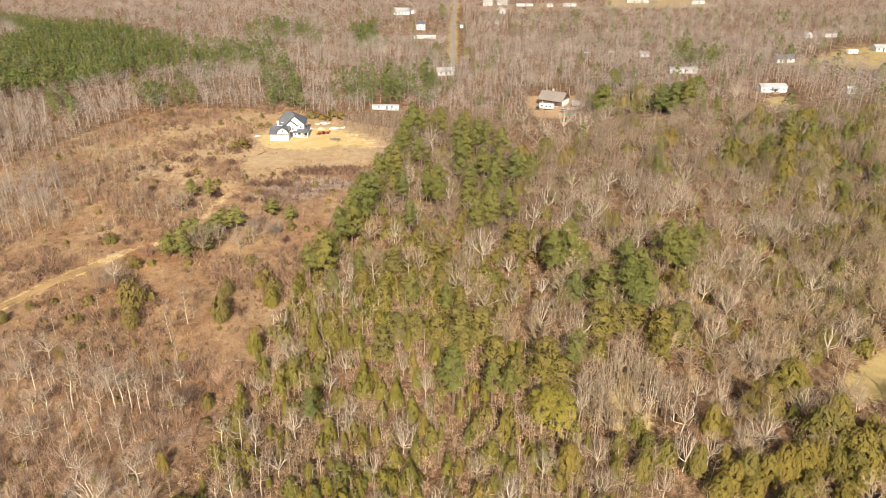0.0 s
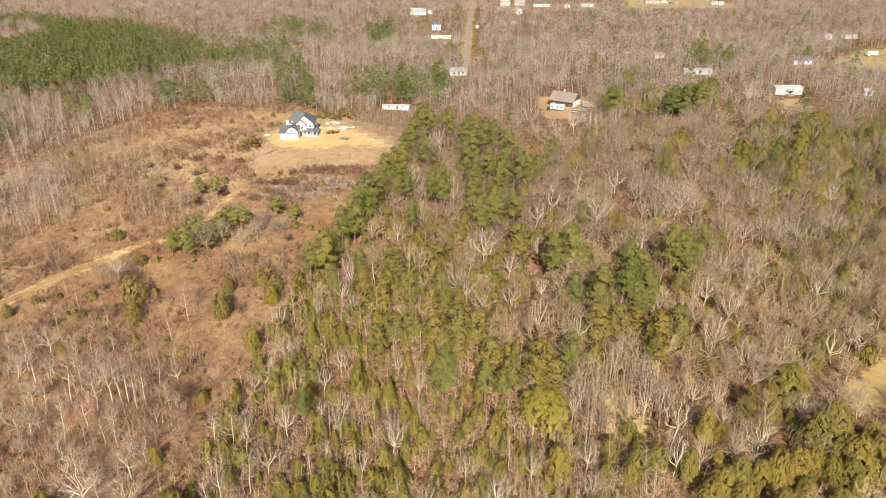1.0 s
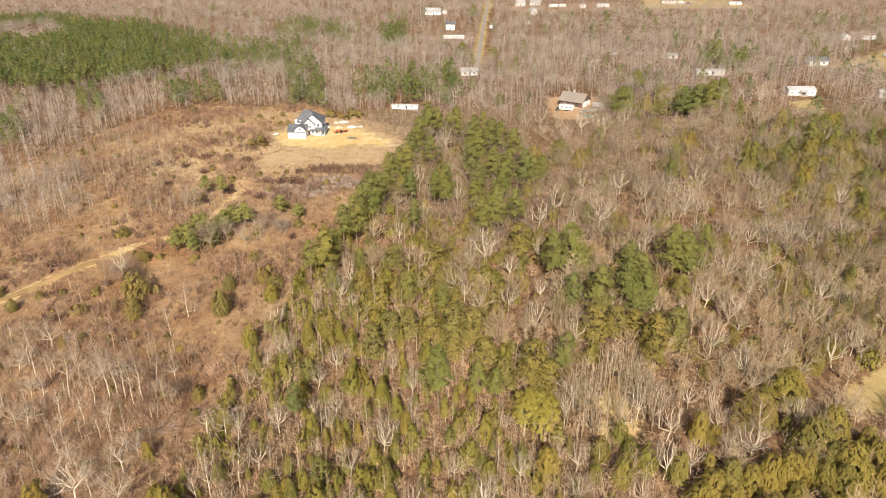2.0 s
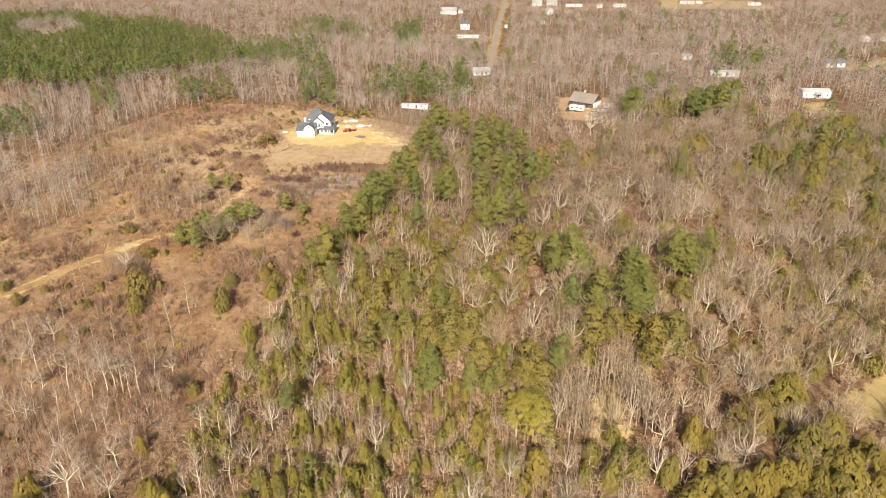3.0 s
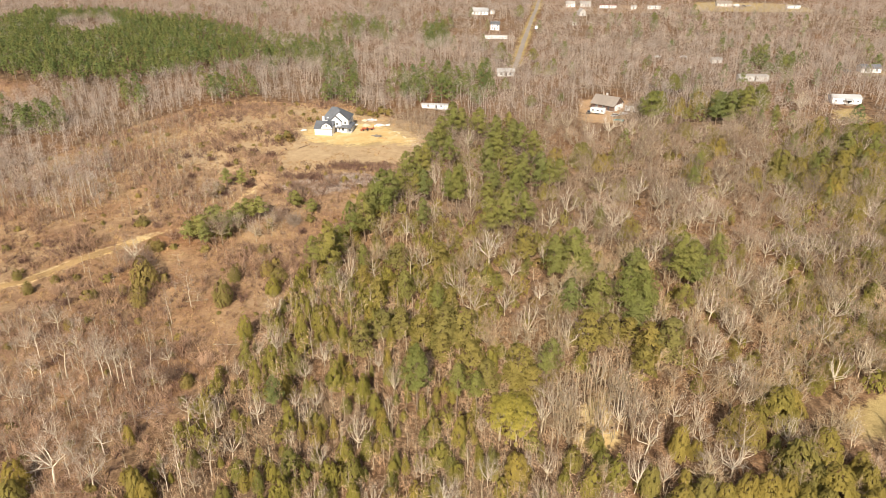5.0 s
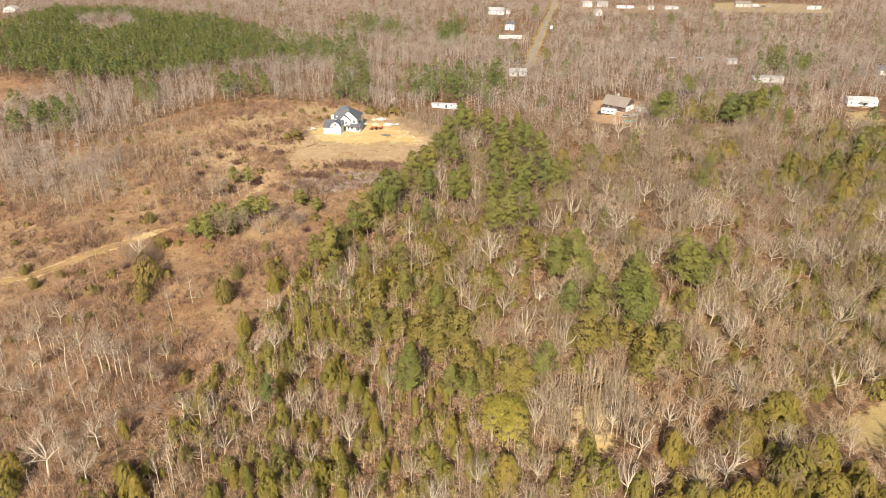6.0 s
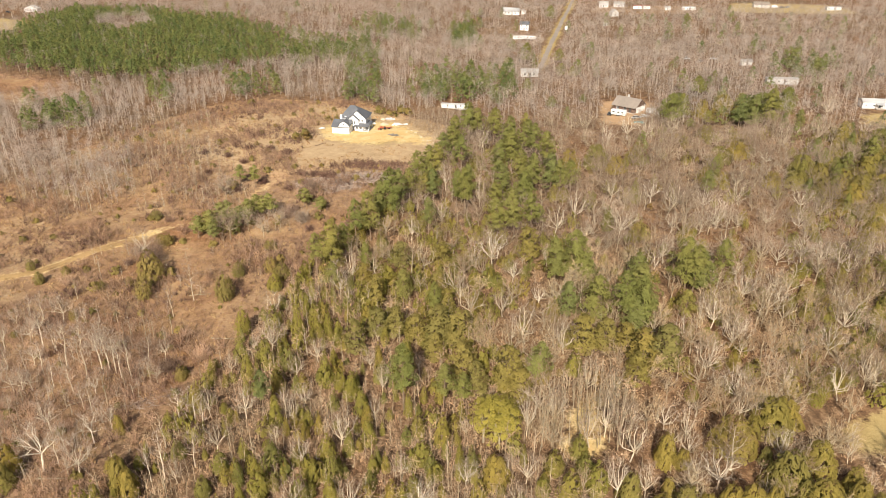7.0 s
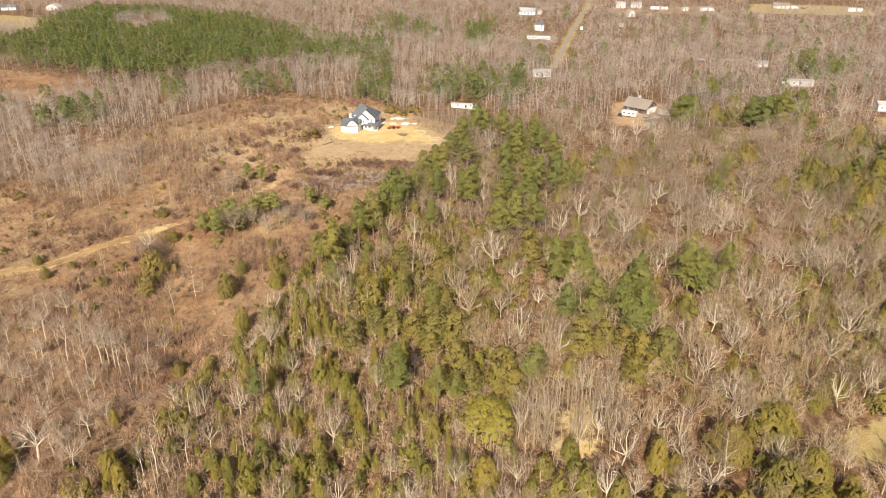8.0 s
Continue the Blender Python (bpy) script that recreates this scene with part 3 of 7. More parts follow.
def forked_tree(g, H, spread, stems, seconds, twigs, twig_r, fork=0.22, thick=1.0, fine_sticks=True):
    """A leafless tree that forks low into rising stems, whose twigs end in one rounded dome."""
    wood, fine = Shape(), Shape()
    R = thick * (0.0135 * H + 0.03)
    f0 = np.array([*g.normal(0, 0.02 * H, 2), fork * H])
    wood.stick((0, 0, -0.3), f0, R, R * 0.8, 5)
    turn = g.uniform(0, 6.28)
    for k in range(stems):
        turn += 2.4 + g.normal(0, 0.3)
        o = min(1.0, math.sqrt((k + 0.9) / stems)) * g.uniform(0.75, 1.1)
        out = np.array([math.cos(turn), math.sin(turn), 0])
        top = H * (1.0 - 0.42 * o * o) * g.uniform(0.88, 1.04)
        end = out * spread * o + np.array([0, 0, top])
        low = f0 + np.array([0, 0, (1 - o) * g.uniform(0, 0.25) * H])
        mid = low + (end - low) * 0.38 + out * spread * 0.2 * o + g.normal(0, 0.045 * H, 3)
        high = low + (end - low) * 0.72 + out * spread * 0.12 * o + g.normal(0, 0.05 * H, 3)
        r = R * g.uniform(0.5, 0.72)
        wood.stick(low, mid, r, r * 0.7, 4 if fine_sticks else 3)
        wood.stick(mid, high, r * 0.7, r * 0.4)
        wood.stick(high, end, r * 0.4)
        for _ in range(seconds):
            w = g.uniform(0.2, 0.95)
            b = low + (mid - low) * w / 0.4 if w < 0.4 else mid + (high - mid) * (w - 0.4) / 0.35 if w < 0.75 else high + (end - high) * (w - 0.75) / 0.25
            d = (end - low) / np.linalg.norm(end - low) * 0.7 + out * g.uniform(0, 0.5) + g.normal(0, 0.55, 3) + np.array([0, 0, 0.15])
            d /= np.linalg.norm(d)
            ln = spread * g.uniform(0.4, 0.75) * (1.15 - 0.5 * w)
            e = b + d * ln
            if fine_sticks:
                wood.stick(b, e, max(r * 0.36, twig_r * 1.6))
            else:
                fine.blades(b, e, twig_r * 1.6, g)
            b3 = b + (e - b) * g.uniform(0.1, 1.0, (twigs, 1))
            d3 = d * 0.8 + g.normal(0, 0.62, (twigs, 3)) + np.array([0, 0, 0.08])
            d3 /= np.linalg.norm(d3, axis=1)[:, None]
            fine.blades(b3, b3 + d3 * ln * g.uniform(0.35, 0.85, (twigs, 1)), twig_r, g)
    return wood.done(), fine.done()


def fuzzy_tree(g, H, spread, limbs, n, w, low=0.25, long=0.17):
    """A simpler leafless tree: trunk, a few limbs and a rounded haze of twigs."""
    wood, fine = Shape(), Shape()
    bend = np.array([*g.normal(0, 0.03 * H, 2), 0.55 * H])
    tip = np.array([*(bend[:2] * 1.6 + g.normal(0, 0.02 * H, 2)), 0.92 * H])
    R = 0.010 * H + 0.02 + w * 0.25
    wood.stick((0, 0, -0.3), bend, R, R * 0.6)
    wood.stick(bend, tip, R * 0.6)
    for k in range(limbs):
        f = low + (0.8 - low) * (k + g.uniform(0, 1)) / limbs
        a = k * 2.4 + g.normal(0, 0.4)
        p = bend * f / 0.6 if f < 0.6 else bend + (tip - bend) * (f - 0.6) / 0.4
        ln = spread * g.uniform(0.7, 1.0) * (1.1 - 0.5 * f)
        wood.stick(p, p + np.array([math.cos(a) * ln, math.sin(a) * ln, ln * g.uniform(0.5, 1.1)]), max(R * 0.4, w * 0.8))
    f = low + (1 - low) * g.uniform(0, 1, n) ** 0.85
    rad = spread * np.sqrt(np.clip(1 - ((f - 0.58) / 0.5) ** 2, 0.03, 1)) * np.sqrt(g.uniform(0.08, 1, n))
    a = g.uniform(0, 6.2832, n)
    out = np.stack([np.cos(a), np.sin(a), np.zeros(n)], -1)
    p = out * rad[:, None] + np.stack([np.zeros(n), np.zeros(n), f * H * 0.9], -1)
    d = out * 0.6 + np.array([0, 0, 0.45]) + g.normal(0, 0.6, (n, 3))
    d /= np.linalg.norm(d, axis=1)[:, None]
    fine.blades(p - d * long * H * 0.4, p + d * (long * H * g.uniform(0.4, 1.0, (n, 1))), w, g, out)
    return wood.done(), fine.done()


def dome_twigs(g, H, spread, n, w, low=0.3, long=0.36):
    """The fine twigs of a rounded leafless crown, thickest near an uneven dome."""
    fine = Shape()
    c = np.array([0, 0, H * (0.5 + low * 0.5)])
    half = np.array([spread, spread, H * (0.5 - low * 0.5)])
    z = g.uniform(-0.5, 1.0, n)
    a = g.uniform(0, 6.2832, n)
    flat = np.sqrt(1 - z * z)
    v = np.stack([np.cos(a) * flat, np.sin(a) * flat, z], -1)
    bumps = 1 + 0.16 * np.sin(3 * a + g.uniform(0, 6)) + 0.12 * np.sin(5 * a + 4 * z + g.uniform(0, 6))
    p = c + v * half * (g.uniform(0.25, 1.0, n) ** 0.5 * 0.9 * bumps)[:, None]
    d = v * 0.55 + g.normal(0, 0.5, (n, 3)) + np.array([0, 0, 0.15])
    d /= np.linalg.norm(d, axis=1)[:, None]
    fine.blades(p, p + d * spread * long * g.uniform(0.6, 1.3, (n, 1)), w, g, np.stack([np.cos(a), np.sin(a), 0.3 * z], -1))
    return fine.done()


def pine_tree(g, H, crown_from, radius, boughs, sprays, size=0.62, limbs=True, flat=0.55, puff=0.34):
    """A pine: bare lower trunk, uneven whorls of boughs that carry clumps of needle sprays."""
    wood, leaf = Shape(), Shape()
    tip = np.array([*g.normal(0, 0.02 * H, 2), H])
    mid = tip * 0.5 + np.array([*g.normal(0, 0.01 * H, 2), 0])
    R = 0.012 * H + 0.03
    wood.stick((0, 0, -0.3), mid, R, R * 0.65, 5 if limbs else 3)
    wood.stick(mid, tip, R * 0.65, 0, 4 if limbs else 3)
    turn, bulge = g.uniform(0, 6.28), g.uniform(0.22, 0.4)
    side = g.uniform(0, 6.28)
    C, S, O = [], [], []
    for k in range(boughs):
        f = (k + g.uniform(0, 1)) / boughs
        z = H * (crown_from + (0.96 - crown_from) * f)
        shape = (0.6 + 0.4 * min(1.0, f / bulge)) * (1 - 0.92 * (max(0, f - bulge) / (1 - bulge)) ** 1.5)
        turn += 2.4 + g.normal(0, 0.5)
        r = radius * max(0.12, shape) * g.uniform(0.7, 1.1) * (1 + 0.18 * math.cos(turn - side))
        out = np.array([math.cos(turn), math.sin(turn), 0])
        base = (mid + (tip - mid) * (z / H * 2 - 1)) if z > H / 2 else mid * (z / H * 2)
        end = base + out * r * 0.8 + np.array([0, 0, r * g.uniform(-0.02, 0.3)])
        if limbs and f < 0.75:
            wood.stick(base - (0, 0, 0.2), end, 0.05)
        C.append(end), S.append(max(0.4, radius * puff * (0.6 + 0.5 * shape)) * g.uniform(0.8, 1.2)), O.append(out)
        if limbs and r > radius * 0.5:
            C.append(base + (end - base) * 0.45 + (0, 0, 0.1)), S.append(radius * puff * 0.8), O.append(out)
    C.append(tip - (0, 0, 0.3)), S.append(radius * puff * 0.5), O.append(np.array([0, 0, 1.0]))
    leaf.clumps(C, S, O, sprays, size, g, flat, 0.45, 0.45, False, 2.0 if limbs else 1.5, 0.42 if limbs else 0.62)
    return wood.done(), leaf.done()


def layered_pine(g, H, radius, layers, sprays, size=0.6):
    """A scrubby pine whose flat boughs lie in shelves from near the ground to a blunt top."""
    wood, leaf = Shape(), Shape()
    wood.stick((0, 0, -0.3), (*g.normal(0, 0.02 * H, 2), 0.95 * H), 0.012 * H + 0.04, 0, 5)
    C, S, O = [], [], []
    for k in range(layers):
        f = (k + 0.5) / layers
        z = H * (0.15 + 0.8 * f)
        reach = radius * (1 - 0.75 * max(0, f - 0.25) / 0.75) * g.uniform(0.85, 1.1)
        turn = g.uniform(0, 6.28)
        for j in range(max(3, round(6 * reach / radius))):
            a = turn + j * 6.2832 / max(3, round(6 * reach / radius)) + g.normal(0, 0.2)
            out = np.array([math.cos(a), math.sin(a), 0])
            rr = reach * g.uniform(0.5, 0.85)
            wood.stick((0, 0, z), out * rr + np.array([0, 0, z + 0.1]), 0.04)
            C.append(out * rr + np.array([0, 0, z + g.normal(0, 0.12)])), S.append(radius * g.uniform(0.3, 0.42)), O.append(out * 0.7)
    C.append((0, 0, H * 0.95)), S.append(radius * 0.25), O.append((0, 0, 1.0))
    leaf.clumps(C, S, O, sprays, size, g, 0.3, 0.75, 0.35, False, 1.5, 0.6)
    return wood.done(), leaf.done()


def cedar_tree(g, H, radius, plumes, sprays, size=0.42, fat=0.25, blunt=1.2):
    """A red cedar: upright plumes nearly to the ground, in a pointed or rounded column."""
    wood, leaf = Shape(), Shape()
    wood.stick((0, 0, -0.3), (g.normal(0, 0.02 * H), g.normal(0, 0.02 * H), H * 0.9), 0.012 * H + 0.04, 0, 5)
    turn, ph = g.uniform(0, 6.28), g.uniform(0, 6.28, 2)
    C, S, O = [], [], []
    for k in range(plumes):
        f = 1 - math.sqrt(1 - 0.985 * (k + g.uniform(0, 1)) / plumes)
        shape = (0.62 + 0.38 * min(1, f / fat)) * (1 - 0.95 * (max(0, f - fat) / (1 - fat)) ** blunt)
        turn += 2.4 + g.normal(0, 0.3)
        r = radius * shape * g.uniform(0.6, 0.9) * (1 + 0.14 * math.sin(2 * turn + ph[0]) + 0.1 * math.sin(3 * turn + 6 * f + ph[1]))
        out = np.array([math.cos(turn), math.sin(turn), 0])
        C.append(out * r + np.array([0, 0, H * (0.05 + 0.9 * f)])), S.append(max(0.16, radius * (0.2 + 0.22 * shape)) * g.uniform(0.8, 1.2)), O.append(out + np.array([0, 0, 0.25]))
    C.append((0, 0, H * 0.95)), S.append(radius * 0.14), O.append((0, 0, 1.0))
    leaf.clumps(C, S, O, sprays, size, g, 1.5, 0.25, 0.2, True, 1.9, 0.7)
    return wood.done(), leaf.done()


def bush(g, H, radius, n, r=0.03):
    """A leafless thicket of stems that fan out from the ground."""
    s = Shape()
    for _ in range(n):
        a, t = g.uniform(0, 6.28), g.uniform(0.2, 1.0)
        root = g.normal(0, radius * 0.25, 2)
        tip = np.array([root[0] + math.cos(a) * radius * t, root[1] + math.sin(a) * radius * t, H * g.uniform(0.5, 1.0) * (1.15 - 0.5 * t)])
        low = np.array([*root, -0.1])
        s.blades(low, tip, r * g.uniform(0.8, 1.6), g)
        b = low + (tip - low) * g.uniform(0.3, 0.9, (2, 1))
        s.blades(b, b + (tip - low) * 0.35 + g.normal(0, 0.25 * H, (2, 3)), r, g)
    return s.done()


def leafy_bush(g, H, radius, n, sprays):
    s = Shape()
    a, t, f = g.uniform(0, 6.28, n), g.uniform(0, 1, n) ** 0.6, g.uniform(0.05, 0.75, n)
    out = np.stack([np.cos(a), np.sin(a), 0 * a], -1)
    s.clumps(out * (radius * t * (1 - 0.6 * f))[:, None] + np.stack([0 * a, 0 * a, H * f], -1), np.full(n, 0.3 * radius), out + np.array([0, 0, 0.4]), sprays, 0.42, g, 0.9, 0.4, 0.3)
    return s.done()


def dome_cedar(g, H, radius, clumps, sprays, size=0.5):
    """A broad evergreen, leafy to the ground: a bumpy dome of clumps, larger below."""
    wood, leaf = Shape(), Shape()
    wood.stick((0, 0, -0.3), (g.normal(0, 0.02 * H), g.normal(0, 0.02 * H), H * 0.85), 0.016 * H + 0.05, 0, 5)
    ph = g.uniform(0, 6.28, 3)
    C, S, O = [], [], []
    for k in range(clumps):
        f = 1 - math.sqrt(1 - 0.98 * (k + g.uniform(0, 1)) / clumps)
        a = k * 2.4 + g.normal(0, 0.3)
        reach = (1 - f ** 1.5) ** 0.75 * (1 + 0.16 * math.sin(3 * a + ph[0]) + 0.12 * math.sin(5 * a + 7 * f + ph[1]))
        out = np.array([math.cos(a), math.sin(a), 0])
        C.append(out * radius * reach * g.uniform(0.62, 0.9) + np.array([0, 0, H * (0.04 + 0.88 * f)]))
        S.append(radius * g.uniform(0.12, 0.22)), O.append(out * (1 - 0.5 * f) + np.array([0, 0, 0.2 + 0.8 * f]))
    leaf.clumps(C, S, O, sprays, size, g, 0.95, 0.3, 0.22, True, 1.7, 0.65)
    return wood.done(), leaf.done()


def leafy_crown(g, H, radius, n, sprays=14, size=0.5):
    """A broad tree in leaf: short trunk, limbs, a domed crown of leaf sprays with gaps."""
    wood, leaf = Shape(), Shape()
    wood.stick((0, 0, -0.3), (0, 0, 0.35 * H), 0.02 * H + 0.05, 0.02 * H, 5)
    for k in range(9):
        a = k * 2.4
        wood.stick((0, 0, 0.3 * H), (math.cos(a) * radius * 0.7, math.sin(a) * radius * 0.7, H * (0.9 - 0.05 * k)), 0.07)
    C, S, O = [], [], []
    for k in range(n):
        a, t = k * 2.4 + g.normal(0, 0.5), math.sqrt(g.uniform(0, 1))
        out = np.array([math.cos(a), math.sin(a), 0])
        z = H * (0.22 + 0.7 * math.sqrt(max(0, 1 - t * t)) * g.uniform(0.85, 1.0)) + g.normal(0, 0.2)
        C.append(out * radius * t * 0.88 * (1 + 0.12 * math.sin(3 * a) + 0.1 * math.sin(5 * a + 1)) + np.array([0, 0, z]))
        S.append(radius * g.uniform(0.12, 0.2)), O.append(out * t + np.array([0, 0, 1 - t]))
    leaf.clumps(C, S, O, sprays, size, g, 0.8, 0.4, 0.2, False, 1.5, 0.6)
    return wood.done(), leaf.done()


def join(*shapes):
    V, T, M, N, k = [], [], [], [], 0
    for i, (v, t, n) in enumerate(shapes):
        V.append(v), T.append(t + k), M.append(np.full(len(t), i)), N.append(n)
        k += len(v)
    return np.vstack(V), np.vstack(T), np.concatenate(M), np.vstack(N)


def scatter(name, templates, spots, mats, label, category, g):
    """One object of kind stuff: each spot (x, y, size) takes one of the templates, turned and sized at random."""
    Vs, Ts, Ms, Ns, Us, k = [], [], [], [], [], 0
    pick = g.integers(0, len(templates), len(spots))
    ang, tint = g.uniform(0, 6.2832, len(spots)), g.uniform(0, 1, len(spots))
    wide = g.uniform(0.85, 1.18, len(spots))
    for j, (v, t, m, n) in enumerate(templates):
        sel = np.nonzero(pick == j)[0]
        if not len(sel):
            continue
        P = spots[sel]
        c, s = np.cos(ang[sel])[:, None], np.sin(ang[sel])[:, None]
        size = P[:, 2][:, None]
        X = (v[None, :, 0] * c - v[None, :, 1] * s) * size * wide[sel][:, None] + P[:, 0][:, None]
        Y = (v[None, :, 0] * s + v[None, :, 1] * c) * size * wide[sel][:, None] + P[:, 1][:, None]
        Z = v[None, :, 2] * size + gz(P[:, 0], P[:, 1])[:, None]
        Vs.append(np.stack([X, Y, Z], -1).reshape(-1, 3))
        Us.append(np.stack([n[None, :, 0] * c - n[None, :, 1] * s, n[None, :, 0] * s + n[None, :, 1] * c, np.broadcast_to(n[:, 2], (len(sel), len(n)))], -1).reshape(-1, 3))
        Ts.append((t[None] + (np.arange(len(sel)) * len(v))[:, None, None]).reshape(-1, 3) + k)
        Ms.append(np.tile(m, len(sel)))
        Ns.append(np.repeat(tint[sel], len(v)))
        k += len(v) * len(sel)
    if not Vs:
        return None
    me = raw_mesh(name, np.vstack(Vs), np.vstack(Ts), np.vstack(Us), mats, np.concatenate(Ms), np.concatenate(Ns))
    return tagged(new(name, me), label, category, kind="stuff")


def grid_spots(poly, step, g, jitter=0.5):
    px, py = zip(*poly)
    X, Y = np.meshgrid(np.arange(min(px), max(px), step), np.arange(min(py), max(py), step))
    X = X.ravel() + g.uniform(-jitter, jitter, X.size) * step
    Y = Y.ravel() + g.uniform(-jitter, jitter, Y.size) * step
    keep = inside(poly, X, Y)
    return np.column_stack([X[keep], Y[keep]])


def patchy(P, scale, seed):
    """Soft noise over the plan, 0 to 1."""
    x, y = P[:, 0] / scale, P[:, 1] / scale
    v = np.sin(x + seed) * np.sin(y * 1.1 + seed * 2) + 0.6 * np.sin(x * 2.3 + y * 0.7 + seed * 3) * np.sin(y * 1.9 - x + seed) + 0.4 * np.sin(x * 4.1 - seed) * np.sin(y * 4.7 + x)
    return np.clip(0.5 + v * 0.4, 0, 1)


def clear_of(P, spots, gap):
    if not len(spots):
        return np.ones(len(P), dtype=bool)
    S = np.asarray(spots)[:, :2]
    ok = np.ones(len(P), dtype=bool)
    for i in range(0, len(P), 2000):
        d = np.hypot(P[i:i + 2000, None, 0] - S[None, :, 0], P[i:i + 2000, None, 1] - S[None, :, 1]).min(1)
        ok[i:i + 2000] = d > gap
    return ok


g = np.random.default_rng(5)
OPEN = [FIELD, BROWN_FIELD, FAR_LAWN, HOUSE_EAST, TRAILER_LOT, EAST_LAWN, TOP_LAWN, SMALL_LAWN, STRAW_PATCH]
THIN = [(TOP_LOT, 0.5), (WHITE_LOT, 0.6), (PLANTATION, 0.12)] + [(q, 0.5) for q in (YOUNG_A, YOUNG_B, YOUNG_D, YOUNG_E, YOUNG_G, YOUNG_H, YOUNG_I)]
# Footprints kept free of trees (x, y, reach).
BUILDINGS = [(-66, 316, 13), (-28, 360, 9), (2, 446, 5), (58, 370, 10), (170, 378, 9), (139, 427, 4.5), (-17, 625, 6), (-38, 719, 9), (212, 461, 7), (267, 485, 5), (270, 555, 4), (285, 555, 6), (210, 378, 3.5), (292, 500, 6), (105, 500, 4), (-12, 577, 8), (16, 632, 5), (114, 502, 4), (130, 480, 5), (252, 754, 9), (-539, 646, 12), (-496, 656, 12)]
# Sight lines: shallow lots in front of the far houses, where only low growth stands.
LOTS = [(50, 337, 8), (47, 346, 8), (57, 334, 7), (52, 328, 6), (-28, 350, 12), (-28, 338, 11), (-40, 345, 8), (-16, 345, 7), (170, 360, 9), (165, 347, 7), (-17, 612, 6), (212, 448, 7), (267, 472, 5), (-38, 706, 7)]


def woods(poly, step, seed, keep=1.0, scale=22):
    P = grid_spots(poly, step, g)
    ok = np.ones(len(P), dtype=bool)
    for q in OPEN:
        ok &= ~inside(q, P[:, 0], P[:, 1])
    for q, share in THIN:
        ok &= ~inside(q, P[:, 0], P[:, 1]) | (g.uniform(0, 1, len(P)) < share)
    for x, y, r in BUILDINGS + LOTS:
        ok &= np.hypot(P[:, 0] - x, P[:, 1] - y) > r
    ok &= edge_distance([(a + 2.5, b) for a, b in ROAD], P[:, 0], P[:, 1], False) > 5.6
    P = P[ok]
    return P[g.uniform(0, 1, len(P)) < keep * (0.65 + 0.5 * patchy(P, scale, seed))]


# Trees that stand out singly: place, height and crown width, by kind.
BROWN_BUSHES = [(-100.0, 160.9, 4, 5.1), (-95.6, 180.5, 3.7, 4.7), (-89.7, 181.0, 4, 4.3), (-128.6, 182.8, 2.8, 3.9), (-116.5, 190.3, 3.8, 5.8), (-49.4, 210.4, 4.0, 3.7), (-99.6, 211.0, 3.0, 4.0), (-38.0, 216.7, 4, 4.5), (-59.5, 224.3, 4, 3.9), (-87.3, 238.5, 4, 4.3), (-68.2, 241.1, 4, 5.0), (-80.4, 245.7, 4, 5.6), (-63.9, 247.6, 4, 5.5), (-106.1, 251.9, 4, 4.6), (-56.6, 255.5, 3.4, 5.6), (-59.9, 255.6, 4, 5.2), (-64.5, 256.4, 4, 6.6), (-70.1, 256.7, 4, 5.7), (-96.5, 264.0, 4, 4.7), (-106.1, 270.3, 3.8, 5.8), (-117.6, 271.8, 3.3, 5.9), (-83.9, 277.4, 4, 7), (-101.2, 279.0, 4, 7), (-92.1, 280.2, 4, 5.8)]
OLIVE_TREE = [(22.5, 124.4, 11.2, 10.3)]
CEDARS_A = [(-28.5, 97.6, 5.1, 3.3), (-18.3, 99.7, 7.0, 4.2), (-10.3, 100.0, 6.7, 3.6), (-4.7, 100.4, 7.2, 3.4), (6.3, 101.7, 6.6, 3.4), (-24.5, 102.9, 5.3, 2.7), (8.0, 102.9, 5.5, 2.4), (-28.2, 103.9, 5.4, 3.4), (-21.7, 104.7, 5.5, 2.7), (9.6, 105.8, 4.9, 2.8), (-6.1, 106.0, 8.1, 3.9), (-11.1, 106.7, 5.5, 3.4), (-19.4, 108.3, 6.1, 3.2), (-25.5, 108.6, 5.0, 2.3), (-14.5, 108.9, 4.3, 2.3), (38.0, 109.2, 8.2, 4.2), (33.2, 109.6, 5.5, 3.1), (13.1, 110.3, 4.6, 2.9), (3.0, 110.6, 4.9, 2.0), (11.7, 111.3, 5.5, 2.5), (0.9, 111.9, 4.9, 2.0), (42.9, 112.1, 8.2, 4.2), (-9.7, 112.4, 6.3, 3.4), (-5.5, 113.9, 6.9, 2.7)]
CEDARS_B = [(9.3, 113.9, 6.4, 4.2), (34.9, 115.8, 6.3, 3.6), (13.7, 116.1, 4.5, 1.8), (40.9, 116.5, 5.6, 3.5), (-2.3, 117.4, 7.4, 3.2), (-13.7, 119.1, 5.8, 2.1), (-23.3, 119.2, 7.6, 3.1), (12.2, 119.6, 8.5, 3.5), (-16.5, 120.5, 5.4, 2.2), (-19.6, 120.5, 4.2, 1.9), (39.4, 120.5, 6.9, 3.5), (15.1, 120.8, 4.0, 1.9), (6.8, 121.6, 6.3, 3.3), (-4.4, 122.3, 6.7, 2.9), (-6.6, 126.4, 7.1, 3.2), (-13.1, 127.0, 5.1, 2.5), (-27.5, 130.9, 7.0, 3.3), (-10.4, 131.0, 7.5, 3.5), (14.2, 131.1, 3.7, 1.7), (-23.4, 131.6, 5.5, 2.3), (-22.3, 132.1, 5.2, 2.8), (-10.4, 132.4, 6.3, 3.3), (-36.0, 133.9, 7.8, 3.2), (-13.8, 134.0, 5.8, 3.1)]
